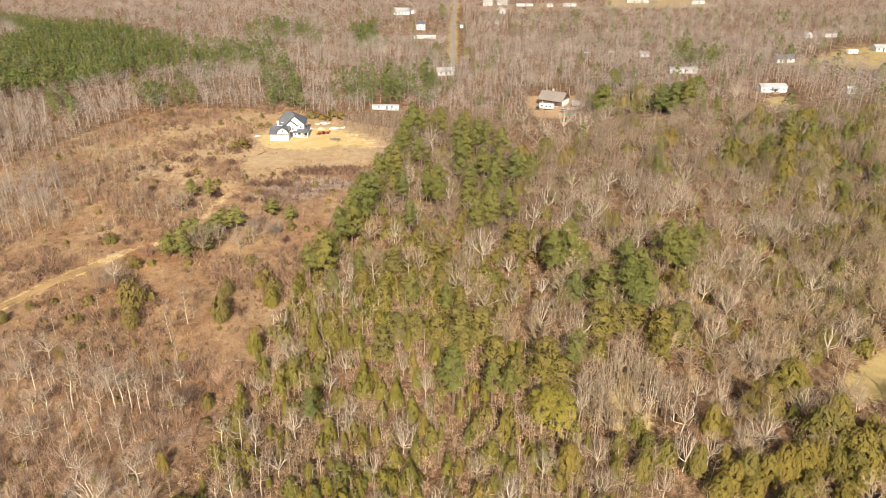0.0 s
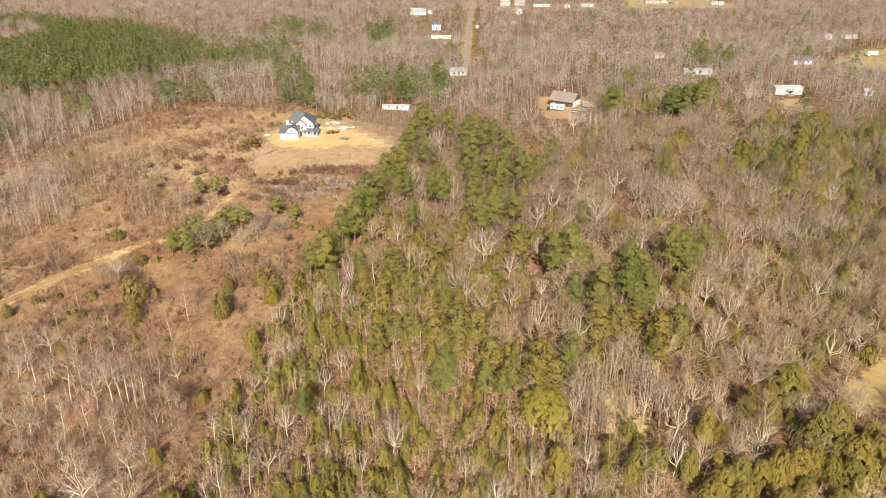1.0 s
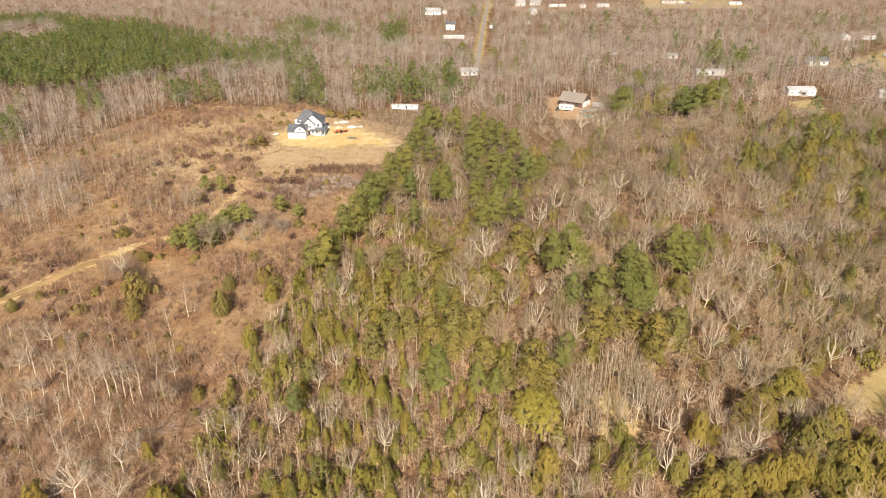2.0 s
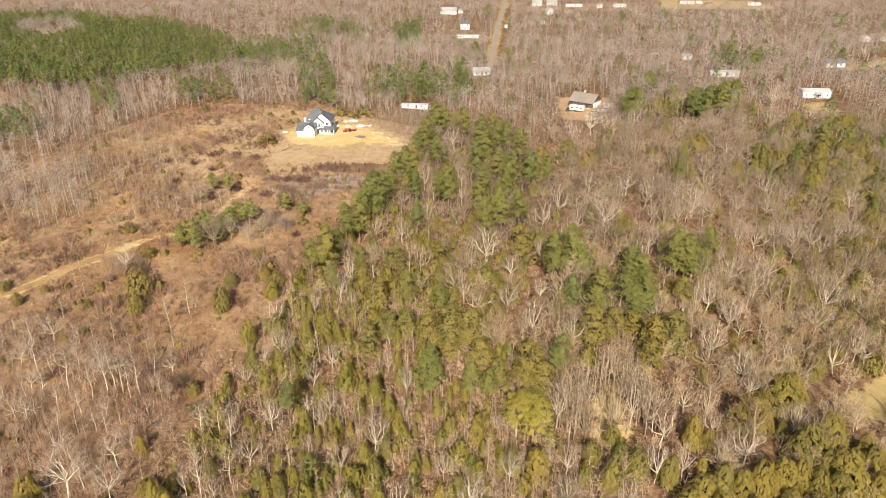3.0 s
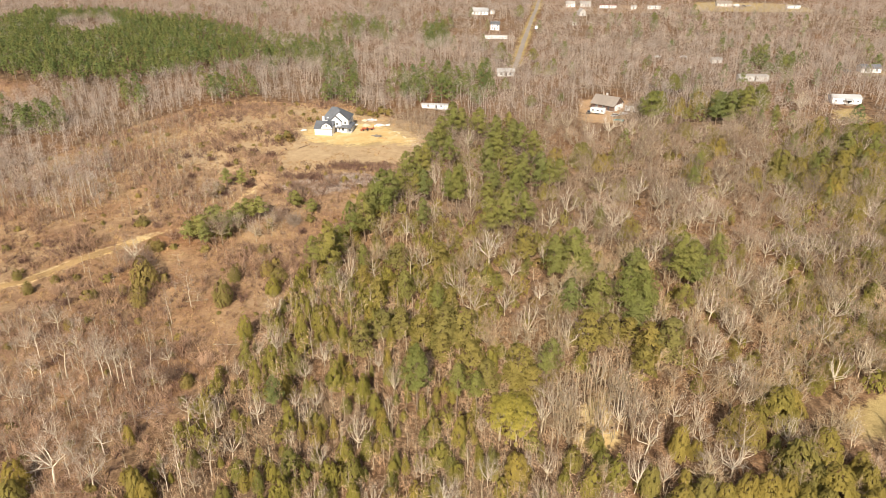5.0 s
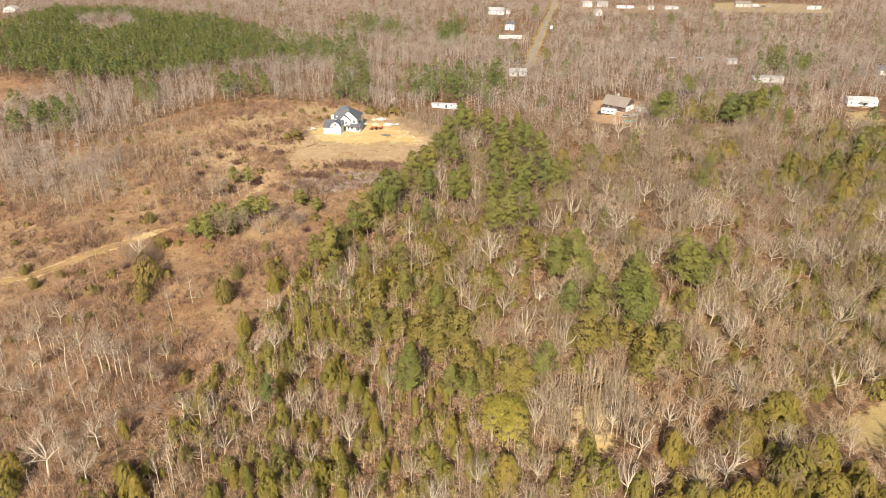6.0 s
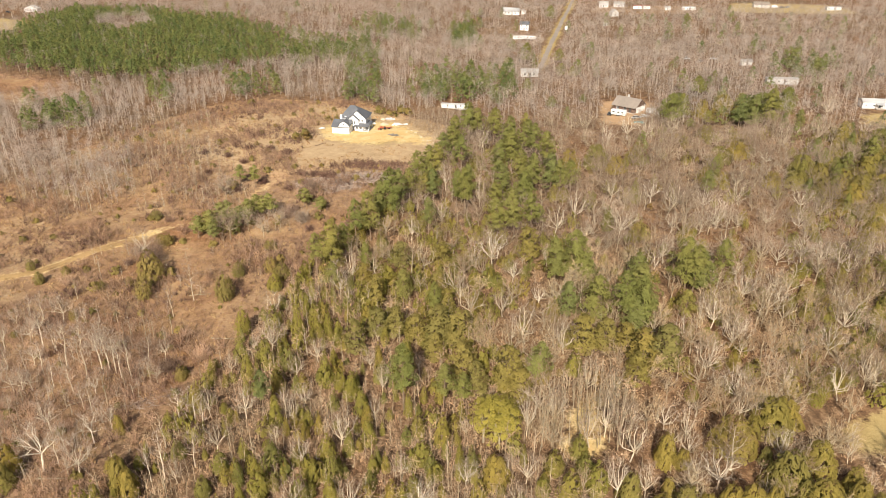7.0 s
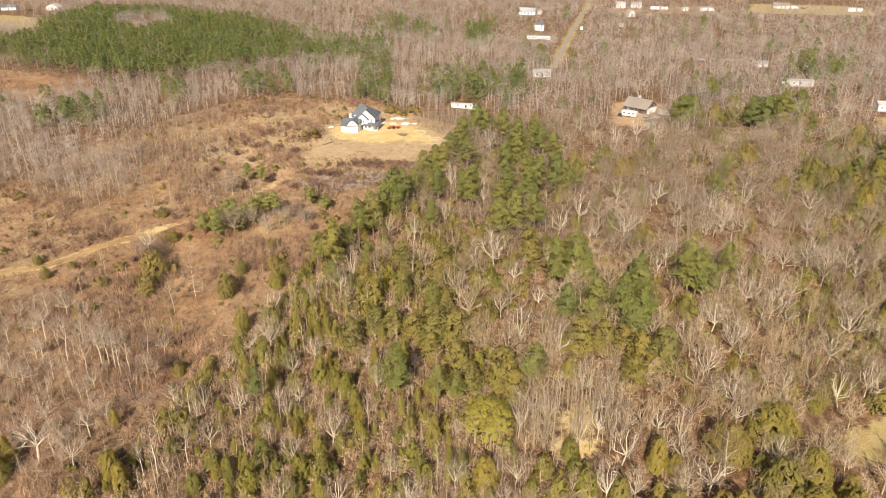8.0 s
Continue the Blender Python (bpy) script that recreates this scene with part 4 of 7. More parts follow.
CEDARS_C = [(-13.7, 134.2, 5.3, 2.8), (-17.5, 134.6, 9.4, 3.8), (-19.1, 136.0, 4.2, 2.9), (-33.8, 139.5, 9.3, 4.2), (-28.4, 139.8, 7.2, 4.2), (-41.2, 140.7, 7.9, 3.6), (-6.8, 141.6, 8.4, 2.6), (-1.8, 147.0, 7.0, 3.5), (64.1, 148.2, 5.0, 3.3), (37.7, 150.3, 7.3, 4.2), (-46.0, 152.7, 8.1, 4.2), (-22.9, 152.8, 5.2, 2.5), (-20.3, 152.8, 6.8, 2.8), (-26.5, 154.2, 5.1, 3.4), (-32.1, 154.6, 8.9, 3.7), (-29.2, 159.2, 6.9, 3.5), (96.8, 161.3, 7.5, 4.2), (31.4, 172.2, 7.5, 4.2), (-46.6, 174.9, 6.4, 4.2), (70.7, 175.3, 4.5, 3.2), (116.7, 182.0, 5.6, 4.2), (-15.7, 183.9, 6.5, 3.8), (8.8, 186.8, 5.2, 4.2), (15.2, 187.3, 4.7, 4.2)]
CEDARS_D = [(98.9, 192.4, 6.5, 4.2), (117.6, 194.6, 6.8, 4.2), (121.7, 201.6, 6.6, 4.2), (-23.0, 203.5, 5.9, 3.8), (102.0, 204.7, 4.9, 4.2), (113.0, 213.2, 6.9, 4.2), (126.4, 214.7, 6.1, 4.2), (120.1, 216.5, 5.0, 4.2), (45.6, 226.7, 8.7, 4.1), (69.9, 229.8, 4.4, 4.2), (27.1, 247.7, 7.2, 4.2), (30.5, 247.7, 6.2, 4.2), (55.0, 252.1, 9.4, 4.2)]
CEDARS = CEDARS_A + CEDARS_B + CEDARS_C + CEDARS_D
BROAD_CEDARS_A = [(-66.3, 91.9, 6.3, 5.1), (-41.6, 94.6, 6.8, 4.0), (-68.4, 96.1, 7.6, 5.2), (-44.5, 96.4, 7.3, 4.3), (70, 98, 5.5, 4.7), (79, 98, 6.1, 4.5), (61, 98, 6.4, 5.2), (89, 101, 7.3, 5.7), (64, 103, 7.0, 4.9), (57, 104, 6.3, 4.9), (51, 104, 6.4, 5.0), (84, 104, 6.9, 5.1), (76, 106, 6.5, 4.6), (-38.5, 106.6, 4.2, 3.3), (54.5, 107.5, 7.0, 5.8), (92, 108, 7.0, 5.8), (71, 109, 5.7, 4.3), (62.7, 110.6, 7.1, 4.8), (-54.0, 110.7, 5.0, 2.5), (24.2, 111.0, 7.4, 5.5), (82, 111, 5.7, 4.1), (48.9, 111.1, 8.0, 4.3), (58.7, 111.2, 7.5, 4.8), (98, 113, 5.6, 4.5)]
BROAD_CEDARS_B = [(66.6, 113.1, 8.5, 5.4), (70.7, 113.4, 9.1, 6.1), (81.7, 113.5, 7.2, 5.1), (77.9, 114.1, 6.9, 4.9), (90, 115, 7.1, 5.5), (75.2, 115.8, 7.8, 4.4), (56.4, 115.9, 4.3, 2.8), (90.9, 116.7, 7.9, 4.3), (84.5, 117.4, 10, 9), (81.8, 118.8, 7.9, 5.3), (-41.8, 120.7, 7.6, 3.5), (96, 122, 6.1, 4.8), (79.3, 123.8, 10, 9), (92.9, 123.9, 7.2, 4.8), (56.3, 124.4, 8.7, 4.4), (59.8, 125.2, 4.5, 3.5), (93.0, 128.2, 6.7, 4.3), (77.0, 130.9, 4.6, 2.9), (87.4, 132.0, 8.3, 7.0), (70.3, 132.8, 9.4, 8.8), (80.2, 141.6, 10, 9)]
BROAD_CEDARS = BROAD_CEDARS_A + BROAD_CEDARS_B
FAR_EVERGREENS = [(133.7, 253.9, 7.5, 9.4), (128.3, 261.8, 9.8, 10), (125.4, 270.1, 7.9, 8.3), (122.1, 271.7, 7.0, 7.4), (105.0, 275.3, 6.7, 6.9), (146.6, 275.4, 8.8, 9.6), (82.5, 275.8, 7.0, 9.1), (31.6, 276.4, 10, 8.9), (113.5, 276.8, 6.7, 9.3), (49.1, 279.6, 7.3, 7.7), (116.7, 284.1, 10, 10), (41.5, 284.2, 10, 9.6), (140.6, 288.1, 10, 10), (55.5, 291.4, 7.1, 7.0), (89.0, 295.7, 7.5, 10), (131.0, 296.4, 8.4, 10), (96.7, 302.0, 7.6, 8.9), (98.2, 315.0, 6.6, 7.2), (152.0, 316.2, 10, 10), (138.8, 317.0, 10, 6.9), (163.2, 319.5, 9.7, 10), (100.0, 366.0, 10, 10.0)]
LAYERED_PINES_A = [(16.7, 137.0, 9.4, 5.3), (25.9, 137.0, 8.8, 6.3), (23.2, 140.0, 12.0, 7.6), (12.3, 144.8, 9.7, 6.8), (-14.5, 147.1, 11.0, 4.8), (4.6, 148.7, 8.1, 5.1), (51.6, 149.6, 9.7, 5.7), (53.1, 154.8, 13, 6.9), (-1.0, 155.2, 8.6, 6.1), (4.5, 155.3, 11.8, 7.4), (9.3, 155.8, 10.9, 7.4), (-11.1, 156.4, 8.4, 5.9), (-6.9, 156.9, 9.2, 5.3), (58.6, 158.8, 13, 7.9), (39.8, 159.6, 11.1, 7.3), (44.8, 161.1, 10.1, 6.2), (50.0, 163.3, 8.4, 5.5), (4.6, 166.8, 9.7, 4.1), (-15.8, 169.5, 10.6, 5.1), (-0.7, 179.8, 7.2, 5.3), (-10.4, 181.2, 6.3, 5.0), (-22.6, 181.8, 7.2, 4.8), (-13.9, 192.0, 9.4, 5.6), (-2.6, 194.4, 8.6, 6.3)]
LAYERED_PINES_B = [(31.5, 197.6, 11.1, 5.9), (22.5, 203.1, 11.2, 7.1)]
LAYERED_PINES = LAYERED_PINES_A + LAYERED_PINES_B
TALL_PINES_A = [(-27.2, 122.3, 11.9, 4), (2.1, 128.8, 17.5, 6.3), (10.4, 130.8, 12.3, 5.1), (14.6, 132.3, 10.0, 4), (29.3, 139.7, 14.1, 5.8), (0.8, 168.0, 10.9, 4.1), (-8.0, 170.3, 12.4, 4.7), (52.6, 170.9, 11.3, 7.7), (42.4, 172.3, 14.9, 8.5), (54.3, 172.6, 16.7, 7.4), (49.3, 172.9, 17.5, 6.5), (35.5, 173.6, 11.9, 6.2), (53.5, 178.7, 17.5, 9.4), (65.7, 181.2, 10.3, 5.1), (-37.4, 184.3, 13.6, 5.5), (-33.4, 185.6, 17.5, 7.4), (30.9, 185.6, 17.5, 6.5), (39.9, 187.9, 11.5, 6.7), (36.4, 191.4, 17.5, 9.9), (53.2, 192.0, 13.0, 6.5), (68.8, 193.5, 16.8, 7.6), (71.3, 194.2, 15.4, 7.3), (67.0, 195.5, 17.5, 9.0), (-32.5, 196.5, 11.6, 5.8)]
TALL_PINES_B = [(-31.1, 202.8, 17.0, 5.5), (77.8, 203.6, 15.4, 5.9), (-28.0, 208.2, 17.5, 7.3), (-10.5, 213.9, 14.1, 4.6), (11.5, 216.4, 14.1, 7.5), (21.9, 218.0, 15.7, 6.0), (16.5, 219.2, 16.8, 7.5), (-28.9, 224.4, 13.6, 6.4), (-26.2, 225.7, 17.5, 9.3), (-23.9, 228.1, 16.4, 6.8), (-1.9, 232.8, 17.5, 6.0), (8.5, 234.3, 12.2, 6.5), (-1.3, 235.9, 17.1, 5.4), (-13.3, 236.6, 14.5, 5.4), (-5.6, 237.3, 14.5, 5.0), (16.7, 238.7, 15.0, 6.6), (18.6, 240.6, 12.3, 7.0), (-23.6, 241.1, 12.0, 6.4), (9.8, 242.4, 15.2, 6.3), (19.5, 248.1, 17.5, 6.4), (29.4, 248.2, 15.3, 6.0), (25.9, 248.9, 17.5, 7.2), (15.0, 253.3, 17.5, 6.5), (-22.9, 255.1, 13.6, 7.5)]
TALL_PINES_C = [(32.8, 255.3, 12.8, 6.6), (6.6, 258.2, 17.5, 6.6), (-17.4, 259.8, 14.6, 6.7), (-20.9, 261.8, 13.2, 6.0), (-8.6, 265.2, 16.2, 6.8), (23.1, 271.1, 17.5, 6.9), (9.9, 272.9, 16.4, 7.4), (-17.7, 276.2, 13.4, 6.7), (18.1, 280.8, 17.5, 7.6), (13.6, 283.5, 17.5, 7.2), (-15.8, 284.1, 14.6, 6.8), (6.9, 286.2, 17.5, 8.2), (-14.8, 288.4, 16.9, 7.4), (-1.2, 302.1, 16.4, 7.7), (-12.5, 307.7, 17.5, 7.8), (-8.9, 308.6, 14.8, 6.9), (73.1, 337.0, 17.5, 10), (109.2, 340.9, 16.0, 9.9), (116.6, 342.7, 17.5, 10), (103.9, 344.1, 15.5, 10.0), (91.7, 392.4, 12.6, 7.5)]
TALL_PINES = TALL_PINES_A + TALL_PINES_B + TALL_PINES_C
OAKS_A = [(-11.4, 97.2, 9.0, 5.4), (-0.4, 99.7, 8.8, 5.4), (11.9, 101.6, 8.3, 5.9), (29.3, 103.3, 8.7, 5.5), (40.6, 104.0, 8.0, 4.5), (6.4, 108.6, 7.6, 4.6), (-13.6, 108.7, 9.4, 5.1), (19.0, 109.0, 8.4, 4.6), (-31.6, 109.2, 8.0, 6.1), (46.3, 111.0, 12.2, 3), (25.7, 111.9, 8.2, 3), (44.7, 112.1, 9.8, 4.2), (29.9, 112.4, 8.2, 5.5), (51.9, 112.9, 10.7, 4.5), (-21.2, 113.9, 5.5, 3), (-8.1, 116.4, 11.7, 6.6), (61.0, 117.8, 8.6, 6.2), (-38.1, 119.4, 8.0, 3.5), (-30.3, 120.1, 9.5, 5.6), (-19.7, 120.1, 9.5, 3), (66.0, 120.5, 10.4, 8.7), (49.6, 123.0, 12.0, 7.3), (16.5, 123.4, 5.5, 3), (-3.1, 125.0, 7.9, 3)]
OAKS_B = [(41.6, 125.0, 11.5, 4.9), (28.8, 125.9, 14, 4.4), (95.1, 126.4, 8.6, 3.2), (-24.4, 126.7, 5.7, 3.3), (-20.0, 126.9, 7.6, 4.0), (47.9, 128.0, 13.4, 6.2), (61.6, 128.2, 7.7, 5.5), (34.4, 129.0, 12.5, 5.0), (44.6, 129.4, 14, 5.0), (61.3, 132.9, 12.4, 4.0), (50.3, 133.4, 8.8, 5.3), (-4.0, 133.5, 9.6, 3.7), (80.6, 133.9, 8.5, 8.0), (-41.1, 135.6, 5.5, 4.3), (57.2, 135.8, 8.3, 6.7), (94.4, 136.2, 8.9, 3.1), (-25.8, 136.7, 7.9, 5.0), (-9.3, 142.1, 7.1, 4.2), (46.5, 142.7, 9.1, 5.5), (41.1, 142.8, 14, 3.3), (-22.7, 143.7, 8.1, 5.7), (74.2, 143.9, 10.1, 6.3), (1.9, 144.3, 6.0, 3), (-39.3, 145.4, 5.8, 3.7)]
OAKS_C = [(-36.0, 147.7, 8.7, 8.1), (58.5, 149.8, 6.0, 5.0), (73.9, 151.1, 11.4, 7.3), (-10.8, 154.5, 5.5, 3.6), (70.5, 155.1, 6.5, 6.1), (98.1, 157.6, 13.2, 6.9), (85.5, 157.8, 9.9, 6.2), (22.2, 158.0, 10.5, 3.6), (35.0, 158.3, 11.3, 7.2), (68.2, 158.5, 13.3, 8.3), (25.4, 160.0, 14, 8.0), (-6.2, 160.6, 6.4, 4.6), (-41.8, 161.8, 9.9, 6.3), (83.7, 162.1, 8.4, 7.9), (105.4, 163.8, 13.4, 6.6), (-32.3, 165.8, 10.3, 3.3), (-22.9, 169.7, 6.6, 3.6), (18.4, 171.1, 10.1, 6.2), (75.5, 171.7, 14, 8.0), (64.3, 171.7, 9.3, 7.9), (78.8, 172.7, 12.1, 6.5), (93.5, 173.0, 9.0, 7.1), (6.7, 174.9, 10.2, 4.8), (-27.2, 175.0, 9.5, 6.5)]
OAKS_D = [(99.7, 175.1, 12.2, 8.4), (39.7, 175.9, 5.9, 4.9), (26.9, 178.7, 8.5, 4.9), (69.7, 180.1, 12.3, 4.4), (72.5, 180.5, 13.2, 6.7), (-30.3, 180.9, 8.7, 5.1), (-25.7, 181.5, 14, 4.7), (5.0, 184.6, 6.8, 3.5), (114.4, 185.1, 8.5, 7.3), (108.0, 189.1, 10.9, 10.8), (18.9, 190.1, 8.8, 6.1), (88.5, 191.8, 12.9, 11), (7.4, 192.4, 14, 3.9), (80.8, 197.5, 6.6, 9.0), (12.1, 199.0, 14, 10.3), (83.6, 199.6, 11.7, 10.8), (109.4, 200.3, 8.2, 7.7), (28.1, 200.4, 9.1, 3.7), (93.2, 205.3, 9.5, 7.6), (59.4, 206.1, 7.2, 5.6), (-15.3, 210.2, 11.5, 3.9), (62.0, 210.4, 10.8, 6.4), (116.6, 218.8, 9.4, 8.2), (29.0, 220.7, 14, 8.3)]
OAKS_E = [(96.9, 220.7, 10.7, 8.8), (39.2, 220.8, 7.5, 5.8), (92.2, 221.6, 9.5, 8.0), (114.6, 221.8, 11.5, 8.2), (104.6, 224.5, 11.6, 8.2), (110.1, 224.5, 9.6, 8.7), (-8.5, 224.9, 8.8, 4.8), (49.6, 225.1, 12.1, 11), (129.6, 227.7, 8.7, 8.6), (125.6, 230.8, 8.8, 8.6), (66.0, 231.8, 9.0, 6.2), (35.4, 231.9, 14, 7.9), (75.3, 233.6, 9.0, 7.0), (81.0, 238.5, 13.4, 8.3), (2.3, 238.9, 14, 4.3), (80.8, 239.0, 9.1, 8.4), (-7.8, 241.8, 12.5, 5.1), (88.5, 243.4, 7.3, 7.0), (97.9, 245.6, 9.0, 8.8), (108.4, 245.8, 7.3, 8.9), (137.7, 250.5, 8.8, 9.3), (-12.0, 250.8, 12.8, 5.7), (46.9, 251.2, 11.3, 8.6), (68.4, 251.6, 10.3, 9.5)]
OAKS_F = [(60.6, 252.1, 11.7, 8.6), (78.6, 254.6, 10.4, 10.9), (117.5, 255.5, 7.4, 9.2), (90.9, 259.2, 11.4, 11), (112.0, 261.3, 9.6, 11), (139.0, 265.9, 10.5, 8.4), (-3.9, 294.0, 14, 8.0), (46.3, 313.8, 11.9, 10.0), (62.1, 319.3, 13.8, 11), (54.8, 320.7, 14, 11), (37.0, 329.2, 13.7, 10.4), (70.6, 343.0, 12.4, 9.8), (142.6, 356.0, 13.4, 11)]
OAKS = OAKS_A + OAKS_B + OAKS_C + OAKS_D + OAKS_E + OAKS_F
FIELD_BARE_A = [(-53.4, 96.8, 11.6, 7.4), (-61.8, 97.5, 13.0, 8.5), (-40.0, 99.0, 10.4, 2.7), (-59.8, 99.3, 7.7, 4.1), (-35.0, 99.7, 6.5, 4.8), (-37.9, 100.2, 13.5, 2.9), (-33.7, 104.3, 10.6, 4.8), (-36.9, 114.0, 9.3, 4.1), (-63.8, 115.7, 8.2, 2.9), (-66.7, 116.7, 7.3, 3.2), (-41.0, 117.2, 10.9, 7.3), (-44.6, 117.7, 8.7, 4.2), (-78.4, 122.7, 8.1, 3.1), (-87.2, 125.3, 9.5, 3.5), (-83.3, 126.0, 10.7, 3.7), (-73.0, 127.0, 13.5, 5.8), (-65.2, 128.7, 12.6, 3.3), (-80.2, 130.0, 13.4, 6.0), (-63.6, 130.0, 13.5, 4.1), (-71.3, 130.4, 13.5, 4.7), (-67.7, 130.4, 13.5, 5.0), (-69.5, 130.7, 13.5, 4.2), (-63.3, 137.0, 7.9, 3.7), (-59.6, 138.2, 6.6, 4.3)]
FIELD_BARE_B = [(-67.7, 156.4, 11.7, 2), (-66.2, 164.8, 13.5, 4.1), (-92.8, 184.3, 10.7, 9.0)]
FIELD_BARE = FIELD_BARE_A + FIELD_BARE_B
FIELD_OAKS = [(-72.5, 201.1, 13, 8.4), (-62.6, 204.3, 9.1, 5.8), (-69.3, 207.8, 10.2, 3.7), (-59.5, 210.9, 7.7, 6.0), (-88.9, 231.8, 10.4, 8.7)]
FIELD_PINES = [(-76.6, 197.9, 8.1, 4.0), (-83.0, 200.1, 8.5, 5.2), (-79.7, 201.5, 10, 5.6), (-72.4, 204.8, 6.2, 4.1), (-79.3, 207.9, 10, 5.7), (-77.1, 209.6, 10, 4.9), (-73.6, 210.7, 8.0, 4.9), (-72.4, 213.1, 9.7, 5.3), (-70.2, 218.0, 9.0, 5.8), (-66.9, 218.7, 9.0, 7), (-50.7, 224.8, 6.1, 5.0), (-57.2, 227.3, 7.4, 5.1), (-82.2, 242.3, 9.2, 4.3), (-88.7, 244.4, 8.3, 4.3)]
FIELD_CEDARS = [(-51.5, 131.1, 4.2, 3.0), (-91.8, 148.9, 3.7, 2.3), (-105.3, 156.0, 2.6, 2.7), (-80.7, 163.7, 8.1, 4.9), (-94.3, 164.8, 3.3, 2.4), (-114.7, 165.7, 4.5, 2.9), (-58.2, 167.4, 8.5, 5.4), (-87.7, 168.4, 3.6, 2.4), (-110.6, 171.9, 2.7, 2.6), (-123.4, 173.0, 3.7, 3.0), (-83.9, 173.6, 10, 7.5), (-60.1, 180.3, 5.5, 4.0), (-47.4, 181.9, 5.5, 5.0), (-51.7, 184.7, 5.5, 4.0), (-92.0, 194.6, 4.8, 6.0), (-57.5, 197.4, 3.8, 3.6), (-104.9, 212.0, 3.9, 5.3)]
EAST_EVERGREENS = [(142.2, 325.9, 9, 7.9), (160.6, 319.7, 9, 8), (147.1, 298.5, 9.4, 8.5), (150, 291, 9, 8), (153, 287, 7.4, 8), (122.1, 280.5, 8.2, 8), (134.6, 272.7, 8.9, 9), (142.2, 278.3, 7.2, 8), (158.3, 295.9, 6.5, 7), (135.1, 302.2, 5.7, 7.3), (144.5, 307, 8.2, 8), (87.8, 277.7, 4.5, 5.6), (70.1, 229.1, 4.9, 5.3), (74.6, 222.7, 4.4, 5), (83.8, 226.1, 4.4, 5.3), (108.9, 254.4, 4.5, 5.6), (90.1, 360.9, 9, 7.2), (107.3, 362, 8.9, 8), (87.6, 325.6, 6.2, 7), (149.2, 284.6, 6.4, 7), (83.7, 146, 7.5, 7), (98.6, 162, 6.6, 5)]
EAST_THICKET = [(156, 309, 8, 8), (163, 303, 9, 8.5), (129.6, 277.4, 8, 8), (147, 272, 7.6, 8), (140, 262, 7.4, 8), (143, 250, 8.2, 8), (124.7, 258.2, 6.2, 7), (130, 242, 7, 8), (138, 236, 7.8, 8), (117.7, 267.6, 5.4, 6), (150, 262, 7, 8), (156, 279, 8, 8.5)]
ROADSIDE_PINES = [(-4.4, 489.6, 13.0, 9.2), (16.9, 492.6, 9.3, 9.5), (20.7, 444.8, 8.5, 9.5), (26.9, 444.7, 7.4, 8.4), (-12.9, 462.5, 8.3, 9.5), (-4.3, 411.5, 7.0, 7.8), (4.9, 403.5, 7.4, 9.5), (19.3, 370.4, 6.9, 9.0), (34.5, 384.9, 5.0, 7.3), (-66.0, 570.2, 14, 9.3), (-56.2, 574.7, 12.9, 9.5), (-70.6, 666.5, 9.9, 9.5), (1.3, 675.5, 14, 9.5), (-63.7, 691.3, 8.5, 9.3), (78.0, 354.5, 12.8, 9.5), (94.2, 401.1, 9.1, 6.0), (100.8, 380.0, 8.7, 8.3), (108.0, 368.6, 9.3, 9.1), (116.4, 357.7, 11.8, 9.5), (128.5, 370.9, 11.1, 9.3), (90.9, 346.2, 7.2, 7.6), (82.1, 336.5, 6.0, 6.5), (117.6, 350.9, 7.2, 6.8)]
EAST_PINES = [(117.3, 352.8, 12.9, 8), (127.9, 364.8, 13, 8), (79.6, 351, 13.6, 7.5), (144.4, 298.3, 13, 7.5), (152.5, 305, 13.5, 8), (155, 299, 12, 7.5)]
EAST_OAKS = [(148.9, 368.9, 8.3, 10.5), (107.1, 296.6, 7.6, 10), (125.4, 330.7, 6.5, 9.5), (124.5, 308.8, 6.9, 10), (153.5, 335.1, 7, 9), (106, 325.7, 6.5, 8.5)]
RUSSETS = [(54, 222), (85, 289), (101, 309), (72, 234), (127, 258)]
SHRUBS_GREEN = [(-85, 302), (-91, 195), (-61, 171), (-80, 177), (-96, 164), (-85, 207), (-62, 221), (-57, 232), (-70, 213), (-51, 190), (-49, 219), (-77, 207), (-82, 170), (-90, 241), (-106, 211), (-52, 133), (-40, 211), (-87, 177), (-88, 148), (-87, 213), (-76, 196), (-48, 345), (-52, 347), (-88, 298), (-80, 209), (-73, 206)]
T_PINE = [pine_tree(g, H, c, r, n - 6, 20, 0.42, True, 0.5, p * 0.9) for H, c, r, n, p in ((14.5, 0.36, 3.0, 60, 0.3), (13, 0.3, 2.9, 60, 0.32), (15.5, 0.42, 3.2, 56, 0.3), (12, 0.24, 2.8, 60, 0.31), (14, 0.33, 3.3, 64, 0.29), (10, 0.16, 2.7, 54, 0.32))]
T_LAYERED = [layered_pine(g, H, r, n, 28, 0.58) for H, r, n in ((9, 3.0, 7), (8, 3.1, 6), (10, 2.9, 8))]
T_CEDAR = [cedar_tree(g, H, r, 95, 9, 0.3, f, b) for H, r, f, b in ((7.5, 1.3, 0.12, 1.05), (6.2, 1.45, 0.2, 1.35), (8.5, 1.4, 0.1, 1.0), (5.2, 1.35, 0.24, 1.6), (9.2, 1.5, 0.16, 1.15))]
T_CEDAR_WIDE = [cedar_tree(g, H, r, 125, 8, 0.34, 0.25, 1.6) for H, r in ((7.0, 2.2), (6.2, 2.1), (8.0, 2.2))]


def crowned(tree, twigs):
    """A forked tree whose twigs are filled out to a rounded crown."""
    wood, (v, t, n) = tree
    return wood, (np.vstack([v, twigs[0]]), np.vstack([t, twigs[1] + len(v)]), np.vstack([n, twigs[2]]))


